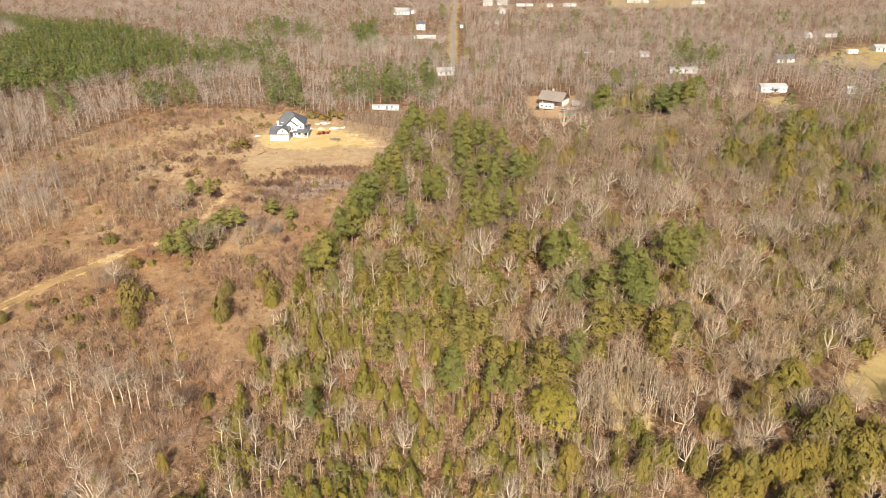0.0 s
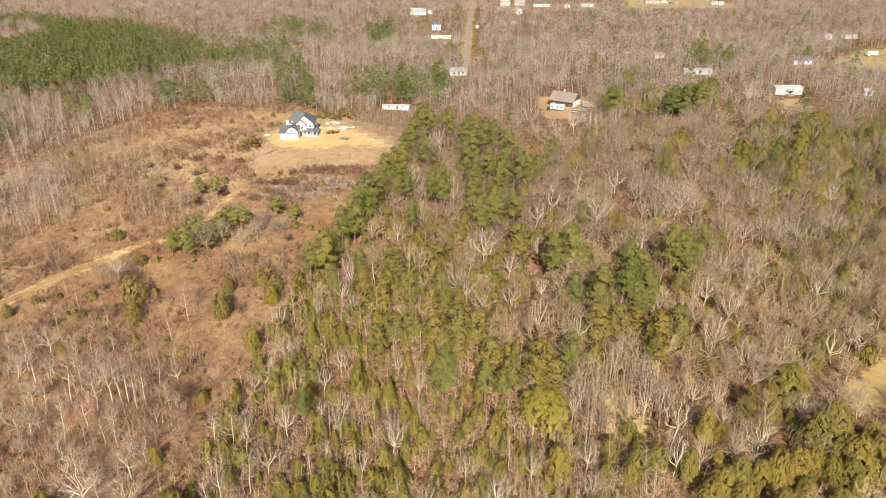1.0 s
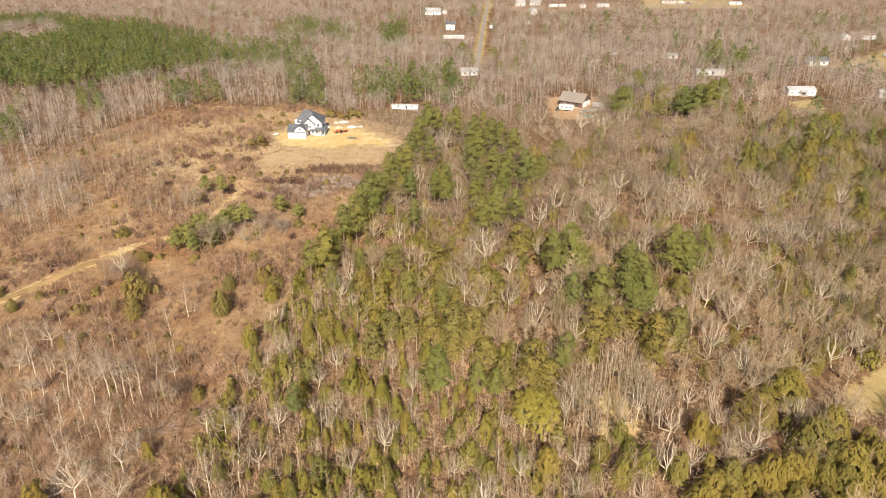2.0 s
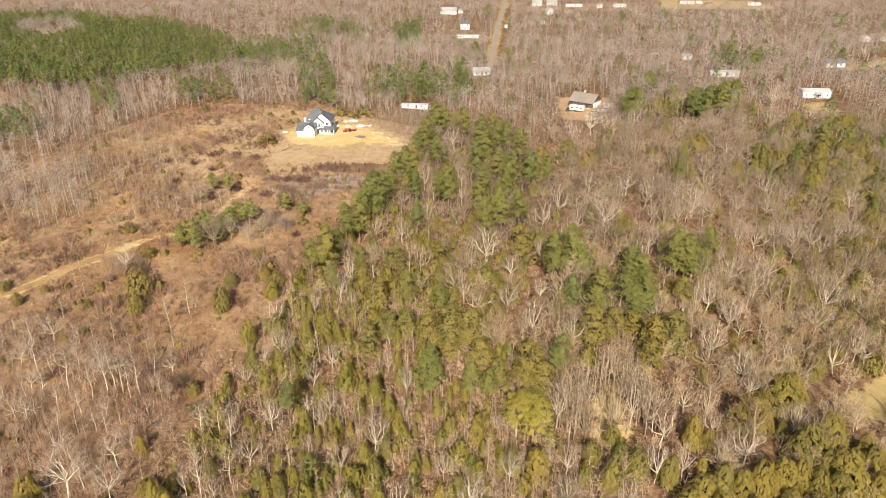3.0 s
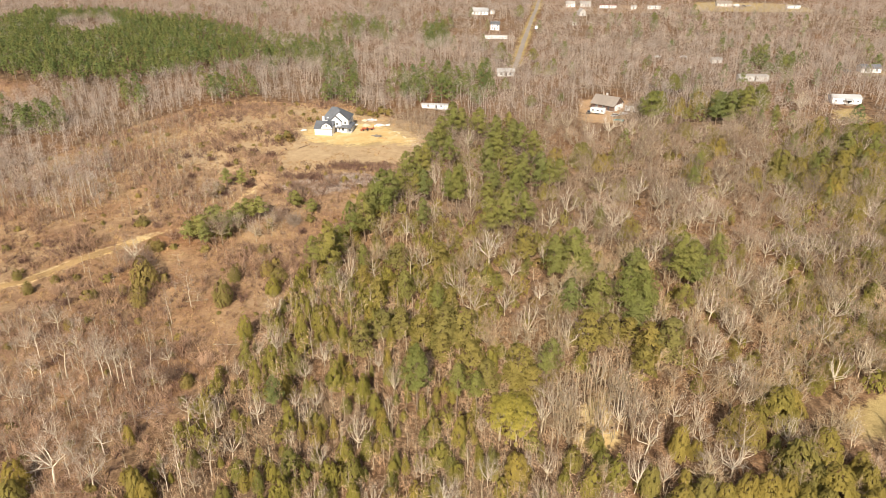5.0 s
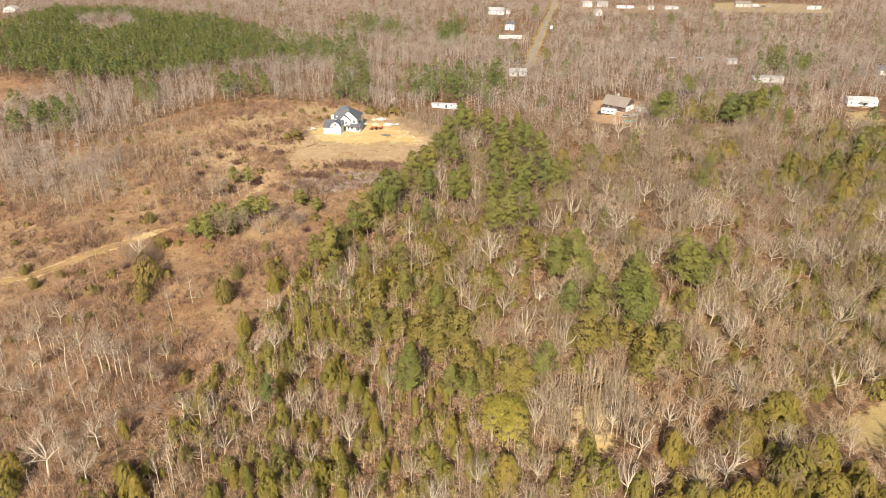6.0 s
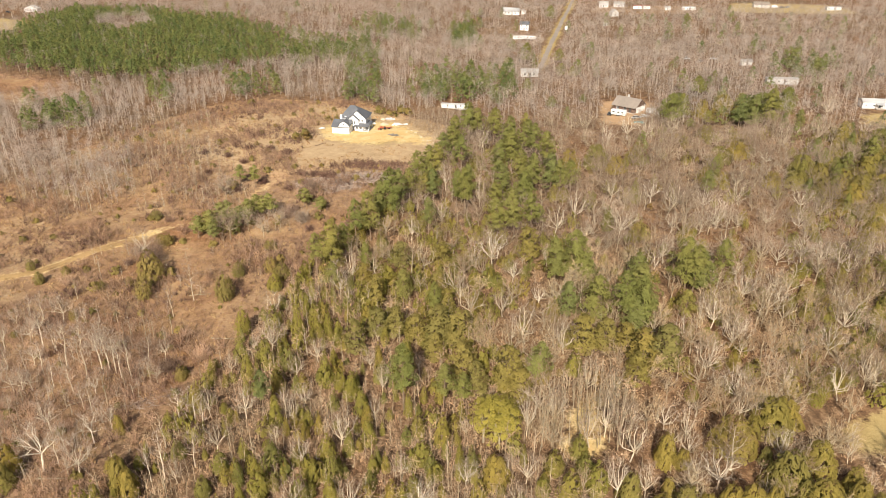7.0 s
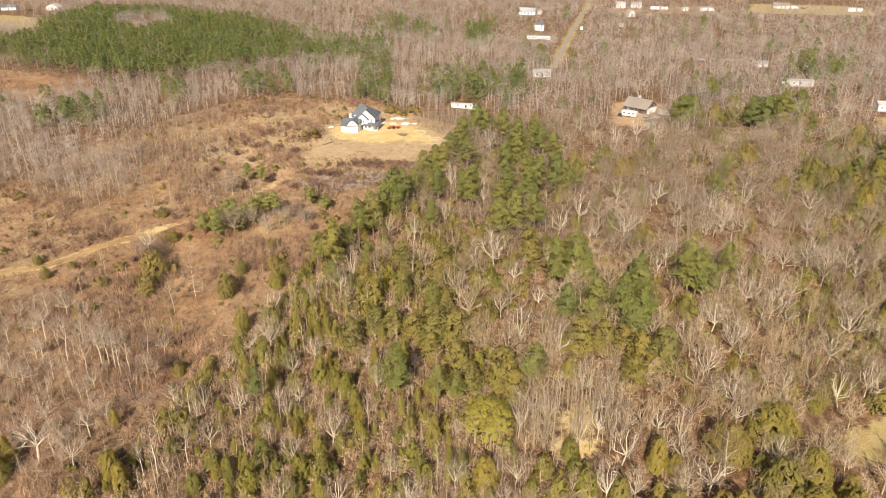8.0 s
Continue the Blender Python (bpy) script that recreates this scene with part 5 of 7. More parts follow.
T_OAK = [crowned(forked_tree(g, H, r, n, 6, 7, 0.025, f * 0.75, 1.0), dome_twigs(g, H * 1.02, r * 1.08, 290, 0.02, f + 0.05)) for H, r, n, f in ((11, 4.8, 12, 0.2), (12.5, 4.6, 12, 0.26), (9, 5.0, 13, 0.1), (12, 3.8, 10, 0.28), (10, 4.6, 12, 0.16))]
T_BARE = [bare_tree(g, H, r, n, 5, 11, f, 0.025, up, thick=1.25) for H, r, n, f, up in ((13, 3.4, 14, 0.36, 1.1), (9.5, 3.0, 12, 0.25, 1.0))] + [forked_tree(g, H, r, n, 8, 8, 0.028, f, 1.25) for H, r, n, f in ((10.5, 4.4, 8, 0.22), (9, 4.8, 9, 0.14), (11.5, 3.9, 7, 0.3), (8.5, 4.2, 9, 0.1), (10, 5.2, 9, 0.18))]
T_SLIM = [crowned(bare_tree(g, H, r, 11, 4, 10, 0.34, 0.022, 1.0, stems=st, thick=1.0), dome_twigs(g, H, r * 1.1, 150, 0.02, 0.42)) for H, r, st in ((10, 2.8, 1), (9, 3.2, 2), (11, 2.6, 1), (8, 3.1, 3))] + [crowned(forked_tree(g, H, r, 8, 5, 9, 0.02, 0.32, 1.0), dome_twigs(g, H * 1.02, r * 1.06, 210, 0.02, 0.4)) for H, r in ((9.5, 3.8), (8.5, 4.0), (10.5, 3.4))]
T_THIN = [bare_tree(g, H, r, 9, 2, 7, 0.35, 0.024, 1.4, sides=4) for H, r in ((8.5, 1.3), (10, 1.4), (11.5, 1.5), (7, 1.2))]


def single_trees(name, pairs, mats, spots, label, category, group, fitted=False):
    """Trees as things of their own: a base with its trunk and its crown. Spots: (x, y, size), or (x, y, height, crown width) if fitted."""
    masters = []
    for trunk, crown in pairs:
        a, b = raw_mesh("trunk", *trunk, [mats[0]]), raw_mesh("crown", *crown, [mats[1]])
        masters.append((a, b, crown[0][:, 2].max(), 2 * np.percentile(np.hypot(crown[0][:, 0], crown[0][:, 1]), 96)))
    for spot in spots:
        x, y = spot[0], spot[1]
        if fitted:
            slim = [abs(math.log((spot[3] / spot[2]) / (m[3] / m[2]))) + g.uniform(0, 0.35) for m in masters]
            a, b, tall, across = masters[int(np.argmin(slim))]
            s, w = spot[2] / tall, spot[3] / across
            w = min(max(w * 1.12, s * 0.6), s * 1.7)
        else:
            a, b, tall, across = masters[g.integers(0, len(masters))]
            s, w = spot[2], spot[2] * g.uniform(0.88, 1.12)
        base = new(name)
        base.empty_display_size = 0.5
        base.matrix_basis = pose(x, y, gz1(x, y), g.normal(0, 1.5), g.normal(0, 1.5), g.uniform(0, 360)) @ Matrix.Diagonal((w, w, s, 1))
        tagged(base, label, category, group)
        for nm, me in (("trunk", a), ("crown", b)):
            ob = new(nm, me)
            ob.parent = base


def sized(P, lo, hi):
    P = np.asarray(P, dtype=float)
    return np.column_stack([P[:, :2], g.uniform(lo, hi, len(P))])


# Tall pines of the near stands.
single_trees("pine_tree", T_PINE, (PINE_BARK, NEEDLE), TALL_PINES + EAST_PINES, "tall green pine with a bare lower trunk and tufted crown", "tree", "tall pines in the wood", True)
pines = np.array(TALL_PINES)
more_pines = np.vstack([grid_spots(q, 7.0, g) for q in (STAND_EAST, STAND_MIDEAST, STAND_BACK, STAND_CORNER, STAND_RIDGE, STAND_EDGE)])
more_pines = more_pines[clear_of(more_pines, pines, 4.0) & (g.uniform(0, 1, len(more_pines)) < 0.42)]
understorey = sized(more_pines, 0.55, 0.9)
single_trees("young_pine_tree", T_PINE[3:], (PINE_BARK, NEEDLE), understorey, "smaller green pine between tall pines", "tree", "young pines of the stand")
single_trees("pine_tree", T_PINE, (PINE_BARK, NEEDLE), ROADSIDE_PINES, "green pine near the country road and houses", "tree", "pines by the road", True)
single_trees("layered_pine_tree", T_LAYERED, (PINE_BARK, PINE_OLIVE), LAYERED_PINES, "olive-green pine with flat shelving boughs", "tree", "shelving pines in the wood", True)
T_FIELD_PINE = [pine_tree(g, H, c, r, 34, 16, 0.46, True, 0.5, 0.25) for H, c, r in ((10, 0.34, 2.6), (9, 0.28, 2.7), (11, 0.4, 2.5))]
single_trees("young_pine_tree", T_FIELD_PINE, (PINE_BARK, NEEDLE_BRIGHT), FIELD_PINES, "small bright green pine in a clump on the field", "tree", "pines on the field", True)
single_trees("field_cedar_tree", T_CEDAR_WIDE, (PINE_BARK, SHRUB_GREEN), FIELD_CEDARS, "dull olive cedar standing in the scrub field", "tree", "cedars on the field", True)
oaks = np.array(OAKS)
single_trees("bare_oak_tree", T_OAK, (BARK_WHITE, TWIG_MID), OAKS + EAST_OAKS, "broad leafless oak with pale spreading limbs", "tree", "bare oaks", True)
more_oaks = woods([(36, 205), (136, 205), (190, 300), (200, 335), (44, 335)], 13.0, 3.7, 1.1)
more_oaks = np.vstack([sized(more_oaks[clear_of(more_oaks, np.vstack([oaks, pines]), 5.0)], 0.8, 1.1), sized([(62, 349), (67, 353), (71, 360), (74, 368)], 0.7, 0.9)])
single_trees("bare_oak_tree", T_OAK, (BARK, TWIG_MID), more_oaks, "greyish leafless oak with a rounded crown of twigs", "tree", "bare oaks")
T_CEDAR_DOME = [dome_cedar(g, H, r, 230, 10, 0.38) for H, r in ((7.0, 3.2), (6.0, 3.1), (8.0, 2.9))]
single_trees("broad_cedar_tree", T_CEDAR_DOME, (PINE_BARK, CEDAR_DEEP), BROAD_CEDARS, "broad bushy olive-green cedar beside a grassy clearing", "tree", "broad cedars", True)
single_trees("broad_evergreen_tree", T_CEDAR_DOME, (PINE_BARK, CEDAR_DEEP), FAR_EVERGREENS + EAST_EVERGREENS + EAST_THICKET, "bushy dark olive evergreen among bare oaks", "tree", "broad evergreens in the wood", True)
low_field = grid_spots([(-54, 92), (-56, 128), (-64, 150), (-104, 152), (-130, 118), (-108, 82)], 5.0, g)
low_field = low_field[clear_of(low_field, FIELD_BARE, 4.0) & (patchy(low_field, 9, 2.9) > 0.38)]
low_trees = sized(low_field, 0.48, 0.88)
single_trees("bare_field_tree", T_SLIM, (BARK_WHITE, TWIG_PALE), FIELD_BARE, "pale leafless tree standing in the scrub field", "tree", "bare trees in the field", True)
single_trees("bare_field_tree", T_SLIM, (BARK_WHITE, TWIG_PALE), low_trees, "small pale leafless tree in the low thicket", "tree", "bare trees in the field")
T_FIELD_OAK = [crowned(forked_tree(g, H, r, n, 6, 8, 0.02, 0.3, 1.1), dome_twigs(g, H * 1.02, r * 1.06, 460, 0.02, 0.34, 0.3)) for H, r, n in ((10, 4.2, 13), (9, 4.6, 14))]
single_trees("bare_oak_tree", T_FIELD_OAK, (BARK, TWIG_PALE), FIELD_OAKS, "pale leafless oak before a clump of pines", "tree", "bare oaks on the field", True)
lobes = [(leafy_crown(g, H, r, 80, 15, 0.3), np.array([a, b, 0])) for a, b, H, r in ((0, 0, 11.0, 3.6), (2.4, 0.5, 9.2, 3.0), (-2.5, -0.3, 9.6, 3.1), (0.9, 2.4, 9.8, 3.0), (-0.9, -2.4, 8.6, 3.1), (2.0, -2.0, 7.6, 2.8), (-2.4, 2.0, 8.4, 2.8))]
wood = join(*[(t[0][0] + o, t[0][1], t[0][2]) for t, o in lobes])
leaves = join(*[(t[1][0] + o, t[1][1], t[1][2]) for t, o in lobes])
T_OLIVE = [((wood[0], wood[1], wood[3]), (leaves[0], leaves[1], leaves[3]))]
OLIVE = OLIVE_TREE[0]
single_trees("olive_leaved_tree", T_OLIVE, (BARK, OLIVE_LEAF), [OLIVE], "broad rounded tree with yellow-olive leaves", "tree", "", True)
T_RUSSET = [leafy_crown(g, H, r, 30, 14, 0.5) for H, r in ((7.5, 2.9), (9.0, 3.3))]
single_trees("russet_tree", T_RUSSET, (BARK, RUSSET), sized(RUSSETS, 0.6, 0.85), "rounded tree that keeps russet winter leaves", "tree", "russet trees")
single_trees("cedar_tree", T_CEDAR, (PINE_BARK, CEDAR), CEDARS, "olive-yellow pointed cedar between bare saplings", "tree", "cedars in the wood", True)
east = np.array(BROAD_CEDARS)
taken = np.vstack([np.array(q)[:, :3] for q in (pines, understorey, LAYERED_PINES, oaks, more_oaks, east, FAR_EVERGREENS, EAST_EVERGREENS, EAST_THICKET, EAST_PINES, EAST_OAKS, FIELD_BARE, low_trees, CEDARS)] + [[(OLIVE[0] + a, OLIVE[1] + b, 1) for a in (-2, 0, 2) for b in (-2, 0)]])

# Olive cedars in loose groups through the eastern wood.
P = woods([(40, 92), (24, 130), (10, 168), (-34, 184), (-30, 225), (100, 225), (122, 175), (96, 150), (70, 130), (60, 92)], 5.2, 6.6)
P = P[(patchy(P, 10, 5.1) > 0.42) & clear_of(P, taken, 2.6)]
P = P[g.permutation(len(P))]
group_cedars = sized(P[:75], 0.45, 0.85)
single_trees("bushy_cedar_tree", T_CEDAR_WIDE, (PINE_BARK, CEDAR), group_cedars, "bushy olive-brown cedar among bare hardwoods", "tree", "bushy cedars in the wood")
taken = np.vstack([taken, group_cedars])

# Cedars and saplings of the near wood.
NEAR_CENTRE = [(-50, 84), (-46, 135), (-42, 180), (-34, 180), (0, 172), (18, 150), (36, 112), (40, 84)]
P = woods(NEAR_CENTRE, 2.9, 1.0, 0.95)
P = P[clear_of(P, taken, 2.0)]
P = P[g.permutation(len(P))]
u = g.uniform(0, 1, len(P)) + 0.5 * (patchy(P, 7, 4.0) - 0.5)
ced = sized(P[u < 0.6][:190], 0.4, 0.8)
single_trees("cedar_tree", T_CEDAR, (PINE_BARK, CEDAR), ced, "olive-yellow pointed cedar between bare saplings", "tree", "cedars in the wood")
thin_a = P[u >= 0.6]

NEAR_EAST = [(40, 84), (36, 112), (18, 150), (0, 172), (-36, 182), (-38, 215), (140, 215), (128, 165), (80, 84)]
P = woods(NEAR_EAST, 4.3, 2.0, 0.97)
P = P[clear_of(P, taken, 2.2) & clear_of(P, east, 3.0)]
order = np.argsort(P[:, 1])
P = P[order]
few = inside([(-40, 215), (-34, 180), (8, 150), (30, 150), (30, 215)], P[:, 0], P[:, 1])
P = P[~few | (g.uniform(0, 1, len(P)) < 0.45)]
few = inside([(36, 84), (34, 150), (48, 170), (66, 168), (70, 140), (96, 150), (108, 130), (96, 84)], P[:, 0], P[:, 1])
P = P[~few | (g.uniform(0, 1, len(P)) < 0.3)]
single = P[:290]
single_trees("bare_tree", T_BARE, (BARK, TWIG), sized(single, 0.6, 1.0), "slender leafless grey-barked tree", "tree", "bare trees in the wood")
rest_near = P[290:]
T_SAPLING = [join(*fuzzy_tree(g, H, r, 4, 46, 0.03, 0.08, 0.2)) for H, r in ((6, 1.8), (7, 2.0), (5, 1.9), (7.8, 1.8), (4, 1.9))]
P = woods(NEAR_CENTRE, 2.15, 8.0, 1.0)
P = np.vstack([P, woods(NEAR_EAST, 3.5, 8.5, 0.95), woods([(6, 94), (10, 140), (40, 125), (48, 94)], 2.6, 8.2, 1.0)])
P = P[clear_of(P, np.vstack([taken, ced]), 1.0) & clear_of(P, east, 2.4)]
scatter("sapling_haze", T_SAPLING, sized(P, 0.4, 0.9), [BARK, TWIG_STRAW], "dense straw-coloured leafless saplings and undergrowth", "saplings", g)
STRAW_OPEN = [(36, 120), (36, 133), (46, 136), (47, 122)]
poles = grid_spots([(34, 144), (43, 150), (52, 146), (50, 126), (34, 120), (28, 124)], 1.7, g)
poles = poles[~inside(STRAW_OPEN, poles[:, 0], poles[:, 1]) | (g.uniform(0, 1, len(poles)) < 0.3)]
scatter("straw_poles", [join(*t) for t in T_THIN], sized(poles, 0.6, 1.0), [BARK, TWIG_STRAW], "pale slender leafless poles over straw-coloured ground", "saplings", g)
scatter("sapling_thicket", [join(*t) for t in T_THIN], sized(thin_a[g.uniform(0, 1, len(thin_a)) < 0.75], 0.55, 0.95), [BARK, TWIG_STRAW], "thicket of thin leafless saplings among the cedars", "saplings", g)

# Bare woods farther off, simpler with distance; the far ones carry haze in their colour.
T_MID = [join(*forked_tree(g, H, r, n, 3, 3, 0.027, f, 0.85, False), dome_twigs(g, H, r * 1.05, 215, 0.025, f + 0.1)) for H, r, n, f in ((10.5, 4.4, 6, 0.22), (11.5, 3.9, 6, 0.3), (9, 4.9, 7, 0.14), (10, 4.4, 7, 0.18), (8.5, 4.2, 6, 0.1))]
T_POLE = [join(*fuzzy_tree(g, H, r * 0.8, 4, 44, 0.036, low, 0.16), dome_twigs(g, H, r, 84, 0.036, 0.3)) for H, r, low in ((11, 2.7, 0.14), (12, 2.5, 0.22), (9.5, 2.8, 0.1), (10.5, 2.4, 0.18))]
T_FAR = [join(*fuzzy_tree(g, H * 0.9, r * 0.7, 3, 8, 0.045, low), dome_twigs(g, H, r, 86, 0.046, low, 0.42)) for H, r, low in ((12, 3.9, 0.24), (13, 3.5, 0.32), (10.5, 4.3, 0.16), (11.5, 3.8, 0.24))]
T_VFAR = [join(*fuzzy_tree(g, H * 0.85, r * 0.7, 1, 3, 0.06, low, 0.2), dome_twigs(g, H, r, 50, 0.086, low, 0.42)) for H, r, low in ((12, 4.6, 0.25), (11, 5.0, 0.2), (12.5, 4.2, 0.32))]
mid_spots = woods([(-38, 215), (-30, 250), (-22, 290), (-22, 330), (-14, 340), (212, 340), (140, 215)], 5.5, 3.0)
mid_spots = np.vstack([rest_near, mid_spots])
mid_spots = mid_spots[clear_of(mid_spots, taken, 2.2)]
scatter("bare_woods_near", T_MID, sized(mid_spots, 0.6, 1.1), [BARK, TWIG_MID, TWIG_MID], "dense leafless grey-brown hardwood trees", "woods", g)
P = woods([(-60, -40), (-60, 84), (80, 84), (100, 30), (100, -40)], 12.0, 4.4)
scatter("bare_woods_below", T_MID, sized(P, 0.6, 1.0), [BARK, TWIG_MID, TWIG_MID], "leafless hardwood trees on the near slope", "woods", g)
# Woods behind the field and round the houses.
FAR_BAND = [(-290, 330), (-250, 280), (-210, 230), (-195, 215), (-170, 215), (-150, 344), (-100, 366), (-58, 350), (-20, 326), (-14, 340), (212, 340), (340, 560), (-485, 560)]
far_spots = np.vstack([woods(FAR_BAND, 4.6, 4.0), grid_spots(PLANTATION_GAP, 5.5, g)])
near_left = far_spots[:, 1] < 385
edge = near_left & (far_spots[:, 0] < -20)
far_edge = np.vstack([far_spots[edge], grid_spots([(-173, 261), (-145, 262), (-121, 224), (-138, 215), (-161, 217), (-191, 257)], 4.2, g)])
scatter("bare_woods_edge", T_POLE, sized(far_edge, 0.6, 1.0), [BARK_HAZED, TWIG_HAZED, TWIG_HAZED], "pale leafless trees along the back of the field", "woods", g)
scatter("bare_woods_middle", T_FAR, sized(far_spots[~edge], 0.65, 1.05), [BARK_HAZED, TWIG_HAZED, TWIG_HAZED], "leafless brown woods, greyed as if by haze, round the far houses", "woods", g)
VFAR = [(-500, 560), (342, 560), (510, 800), (430, 945), (0, 905), (-740, 730), (-620, 600)]
vfar_spots = woods(VFAR, 7.0, 5.0, 1.0, 40)
scatter("bare_woods_far", T_VFAR, sized(vfar_spots, 0.7, 1.1), [BARK_HAZED, TWIG_HAZED, TWIG_HAZED], "distant leafless pinkish woods, greyed as if by haze", "woods", g)

# Pine plantation and young pine stands.
P = woods([(-290, 330), (-250, 280), (-210, 230), (-190, 215), (-170, 215), (-150, 344), (-100, 366), (-58, 350), (-24, 334), (-24, 376), (-100, 396), (-170, 378), (-260, 360)], 3.7, 2.2)
scatter("edge_saplings", T_SAPLING, sized(P, 0.5, 1.0), [BARK_HAZED, TWIG_HAZED], "leafless saplings filling the wood's edge behind the field", "saplings", g)
T_PLANT = [join(*pine_tree(g, H, c, r, 10, 8, 0.78, False, 0.7, 0.44)) for H, c, r in ((10.5, 0.38, 1.6), (11.5, 0.42, 1.7), (9.5, 0.34, 1.6), (12, 0.45, 1.8))]
T_PINE_MID = [join(*pine_tree(g, H, c, r, 20, 10, 0.66, False, 0.6, 0.38)) for H, c, r in ((9.5, 0.10, 2.5), (11, 0.15, 2.6), (8, 0.06, 2.4))]
P = grid_spots(PLANTATION, 3.7, g, 0.45)
P = P[g.uniform(0, 1, len(P)) < np.clip(0.25 + edge_distance(PLANTATION, P[:, 0], P[:, 1]) / 30, 0, 0.97) * np.clip(0.35 + patchy(P, 16, 3.3) * 1.6, 0, 1)]
P = P[~inside(PLANTATION_GAP, P[:, 0], P[:, 1])]
scatter("pine_plantation", T_PLANT, sized(P, 0.75, 1.1), [PINE_BARK, NEEDLE_YOUNG], "dense dark-green planted pines in close rows", "pine woods", g)
young = []
for poly, step in ((YOUNG_A, 7.2), (YOUNG_B, 7.4), (YOUNG_C, 4.5), (YOUNG_D, 8.5), (YOUNG_E, 8.0), (YOUNG_F, 8.5), (YOUNG_G, 9.0), (YOUNG_H, 7.5), (YOUNG_I, 7.5)):
    young.append(grid_spots(poly, step, g))
young.append(grid_spots([(-250, 330), (-215, 335), (-180, 290), (-208, 282)], 10.5, g))
loose = np.vstack([woods([(-300, 300), (300, 300), (420, 700), (-420, 700)], 42, 7.0), woods([(70, 330), (212, 330), (400, 660), (70, 660)], 34, 7.5)])
young = np.vstack(young + [loose])
young = young[clear_of(young, BUILDINGS, 11)]
scatter("young_pine_stand", T_PINE_MID, sized(young, 0.8, 1.25), [PINE_BARK, NEEDLE_YOUNG], "bright green young pines among bare trees", "pine woods", g)
P = np.vstack([grid_spots([(-56, 348), (-40, 338), (-24, 330), (-14, 338), (-14, 356), (-40, 357)], 2.3, g), grid_spots([(-46, 329), (-38, 321), (-27, 308), (-20, 304), (-18, 334), (-32, 345), (-47, 342)], 1.7, g)])
P = P[clear_of(P, [(-28, 362), (-33, 362), (-23, 362)], 4.6)]
scatter("edge_thicket", T_SAPLING, sized(P, 0.4, 0.8), [BARK, TWIG_MID], "brown leafless thicket before the mobile home", "thicket", g)
T_CEDAR_LOW = [join(*cedar_tree(g, H * 0.8, r, 26, 7, 0.6, 0.3, 1.6)) for H, r in ((6.5, 1.7), (5.5, 1.9), (8, 2.0), (7, 2.4))]
P = woods([(-30, 172), (30, 215), (60, 330), (212, 345), (140, 215), (128, 150), (60, 140), (30, 120)], 8.5, 9.0, 0.55, 14)
P = np.vstack([P, woods([(-45, 170), (-36, 220), (-20, 260), (5, 300), (20, 260), (22, 140)], 4.6, 2.5, 0.85)])
P = np.vstack([P, woods([(84, 150), (100, 230), (150, 330), (212, 345), (150, 215), (130, 165)], 5.4, 9.3, 0.8)])
P = np.vstack([P, woods(NEAR_CENTRE, 6.4, 9.6, 0.7), woods([(112, 225), (160, 335), (205, 340), (150, 215)], 5.0, 9.9, 0.8)])
P = P[clear_of(P, taken, 2.2)]
scatter("scattered_cedars", T_CEDAR_LOW, sized(P, 0.5, 1.05), [PINE_BARK, CEDAR], "olive-brown low cedars scattered in the bare woods", "cedars", g)

# Scrub of the field: brush, green bushes, dry grass.
T_BUSH = [join(bush(g, H, r, n, 0.042)) for H, r, n in ((1.3, 1.0, 10), (1.8, 1.2, 12), (0.9, 1.0, 9), (2.6, 1.4, 13))]
T_FINE = [join(bush(g, H, r, n, 0.022)) for H, r, n in ((2.4, 1.5, 34), (3.2, 1.6, 38), (1.8, 1.6, 30))]
T_LEAFY = [join(leafy_bush(g, H, r, 26, 6)) for H, r in ((1.6, 1.0), (2.2, 1.2), (1.2, 1.1))]
P = grid_spots(FIELD, 2.0, g)
P = P[(patchy(P, 9, 1.7) + g.normal(0, 0.18, len(P)) > 0.4) & ~inside(YARD, P[:, 0], P[:, 1])]
P = P[edge_distance(TRACK, P[:, 0], P[:, 1], False) > 2.6]
P = P[~((P[:, 0] > -80) & (P[:, 1] > 272))]
scatter("brush_thicket", T_BUSH, np.column_stack([P, (0.35 + 1.35 * patchy(P, 9, 1.7) ** 1.5) * g.uniform(0.7, 1.35, len(P))]), [BRUSH], "low rust-brown brush and briars across the field", "brush", g)
P = grid_spots(FIELD, 2.5, g)
P = P[(patchy(P, 13, 5.3) + g.normal(0, 0.12, len(P)) > 0.62) & ~inside(YARD, P[:, 0], P[:, 1]) & ~((P[:, 0] > -80) & (P[:, 1] > 272)) & (edge_distance(TRACK, P[:, 0], P[:, 1], False) > 3.5)]
scatter("dark_brush_patches", T_BUSH, sized(P, 0.7, 1.5), [DARK_BRUSH_STEM], "patches of dark reddish-brown brush in the scrub field", "brush", g)
P = grid_spots([(-84, 136), (-46, 132), (-45, 158), (-42, 182), (-40, 203), (-62, 205), (-90, 176)], 1.7, g)
P = P[(patchy(P, 5, 3.6) + g.normal(0, 0.2, len(P)) > 0.36)]
scatter("low_brush", T_BUSH, sized(P, 0.25, 0.62), [BRUSH], "short tawny brush and weeds on the open slope", "brush", g)
P = grid_spots(BROWN_FIELD, 3.2, g)
P = P[patchy(P, 10, 2.4) > 0.35]
scatter("brown_field_brush", T_BUSH, sized(P, 0.8, 1.8), [BRUSH], "rust-brown brush on the rough field beyond the wood", "brush", g)
P = np.vstack([grid_spots(DARK_BRUSH, 1.3, g, 0.9), grid_spots([(-66, 258), (-58, 252), (-52, 262), (-60, 270)], 2.0, g)])
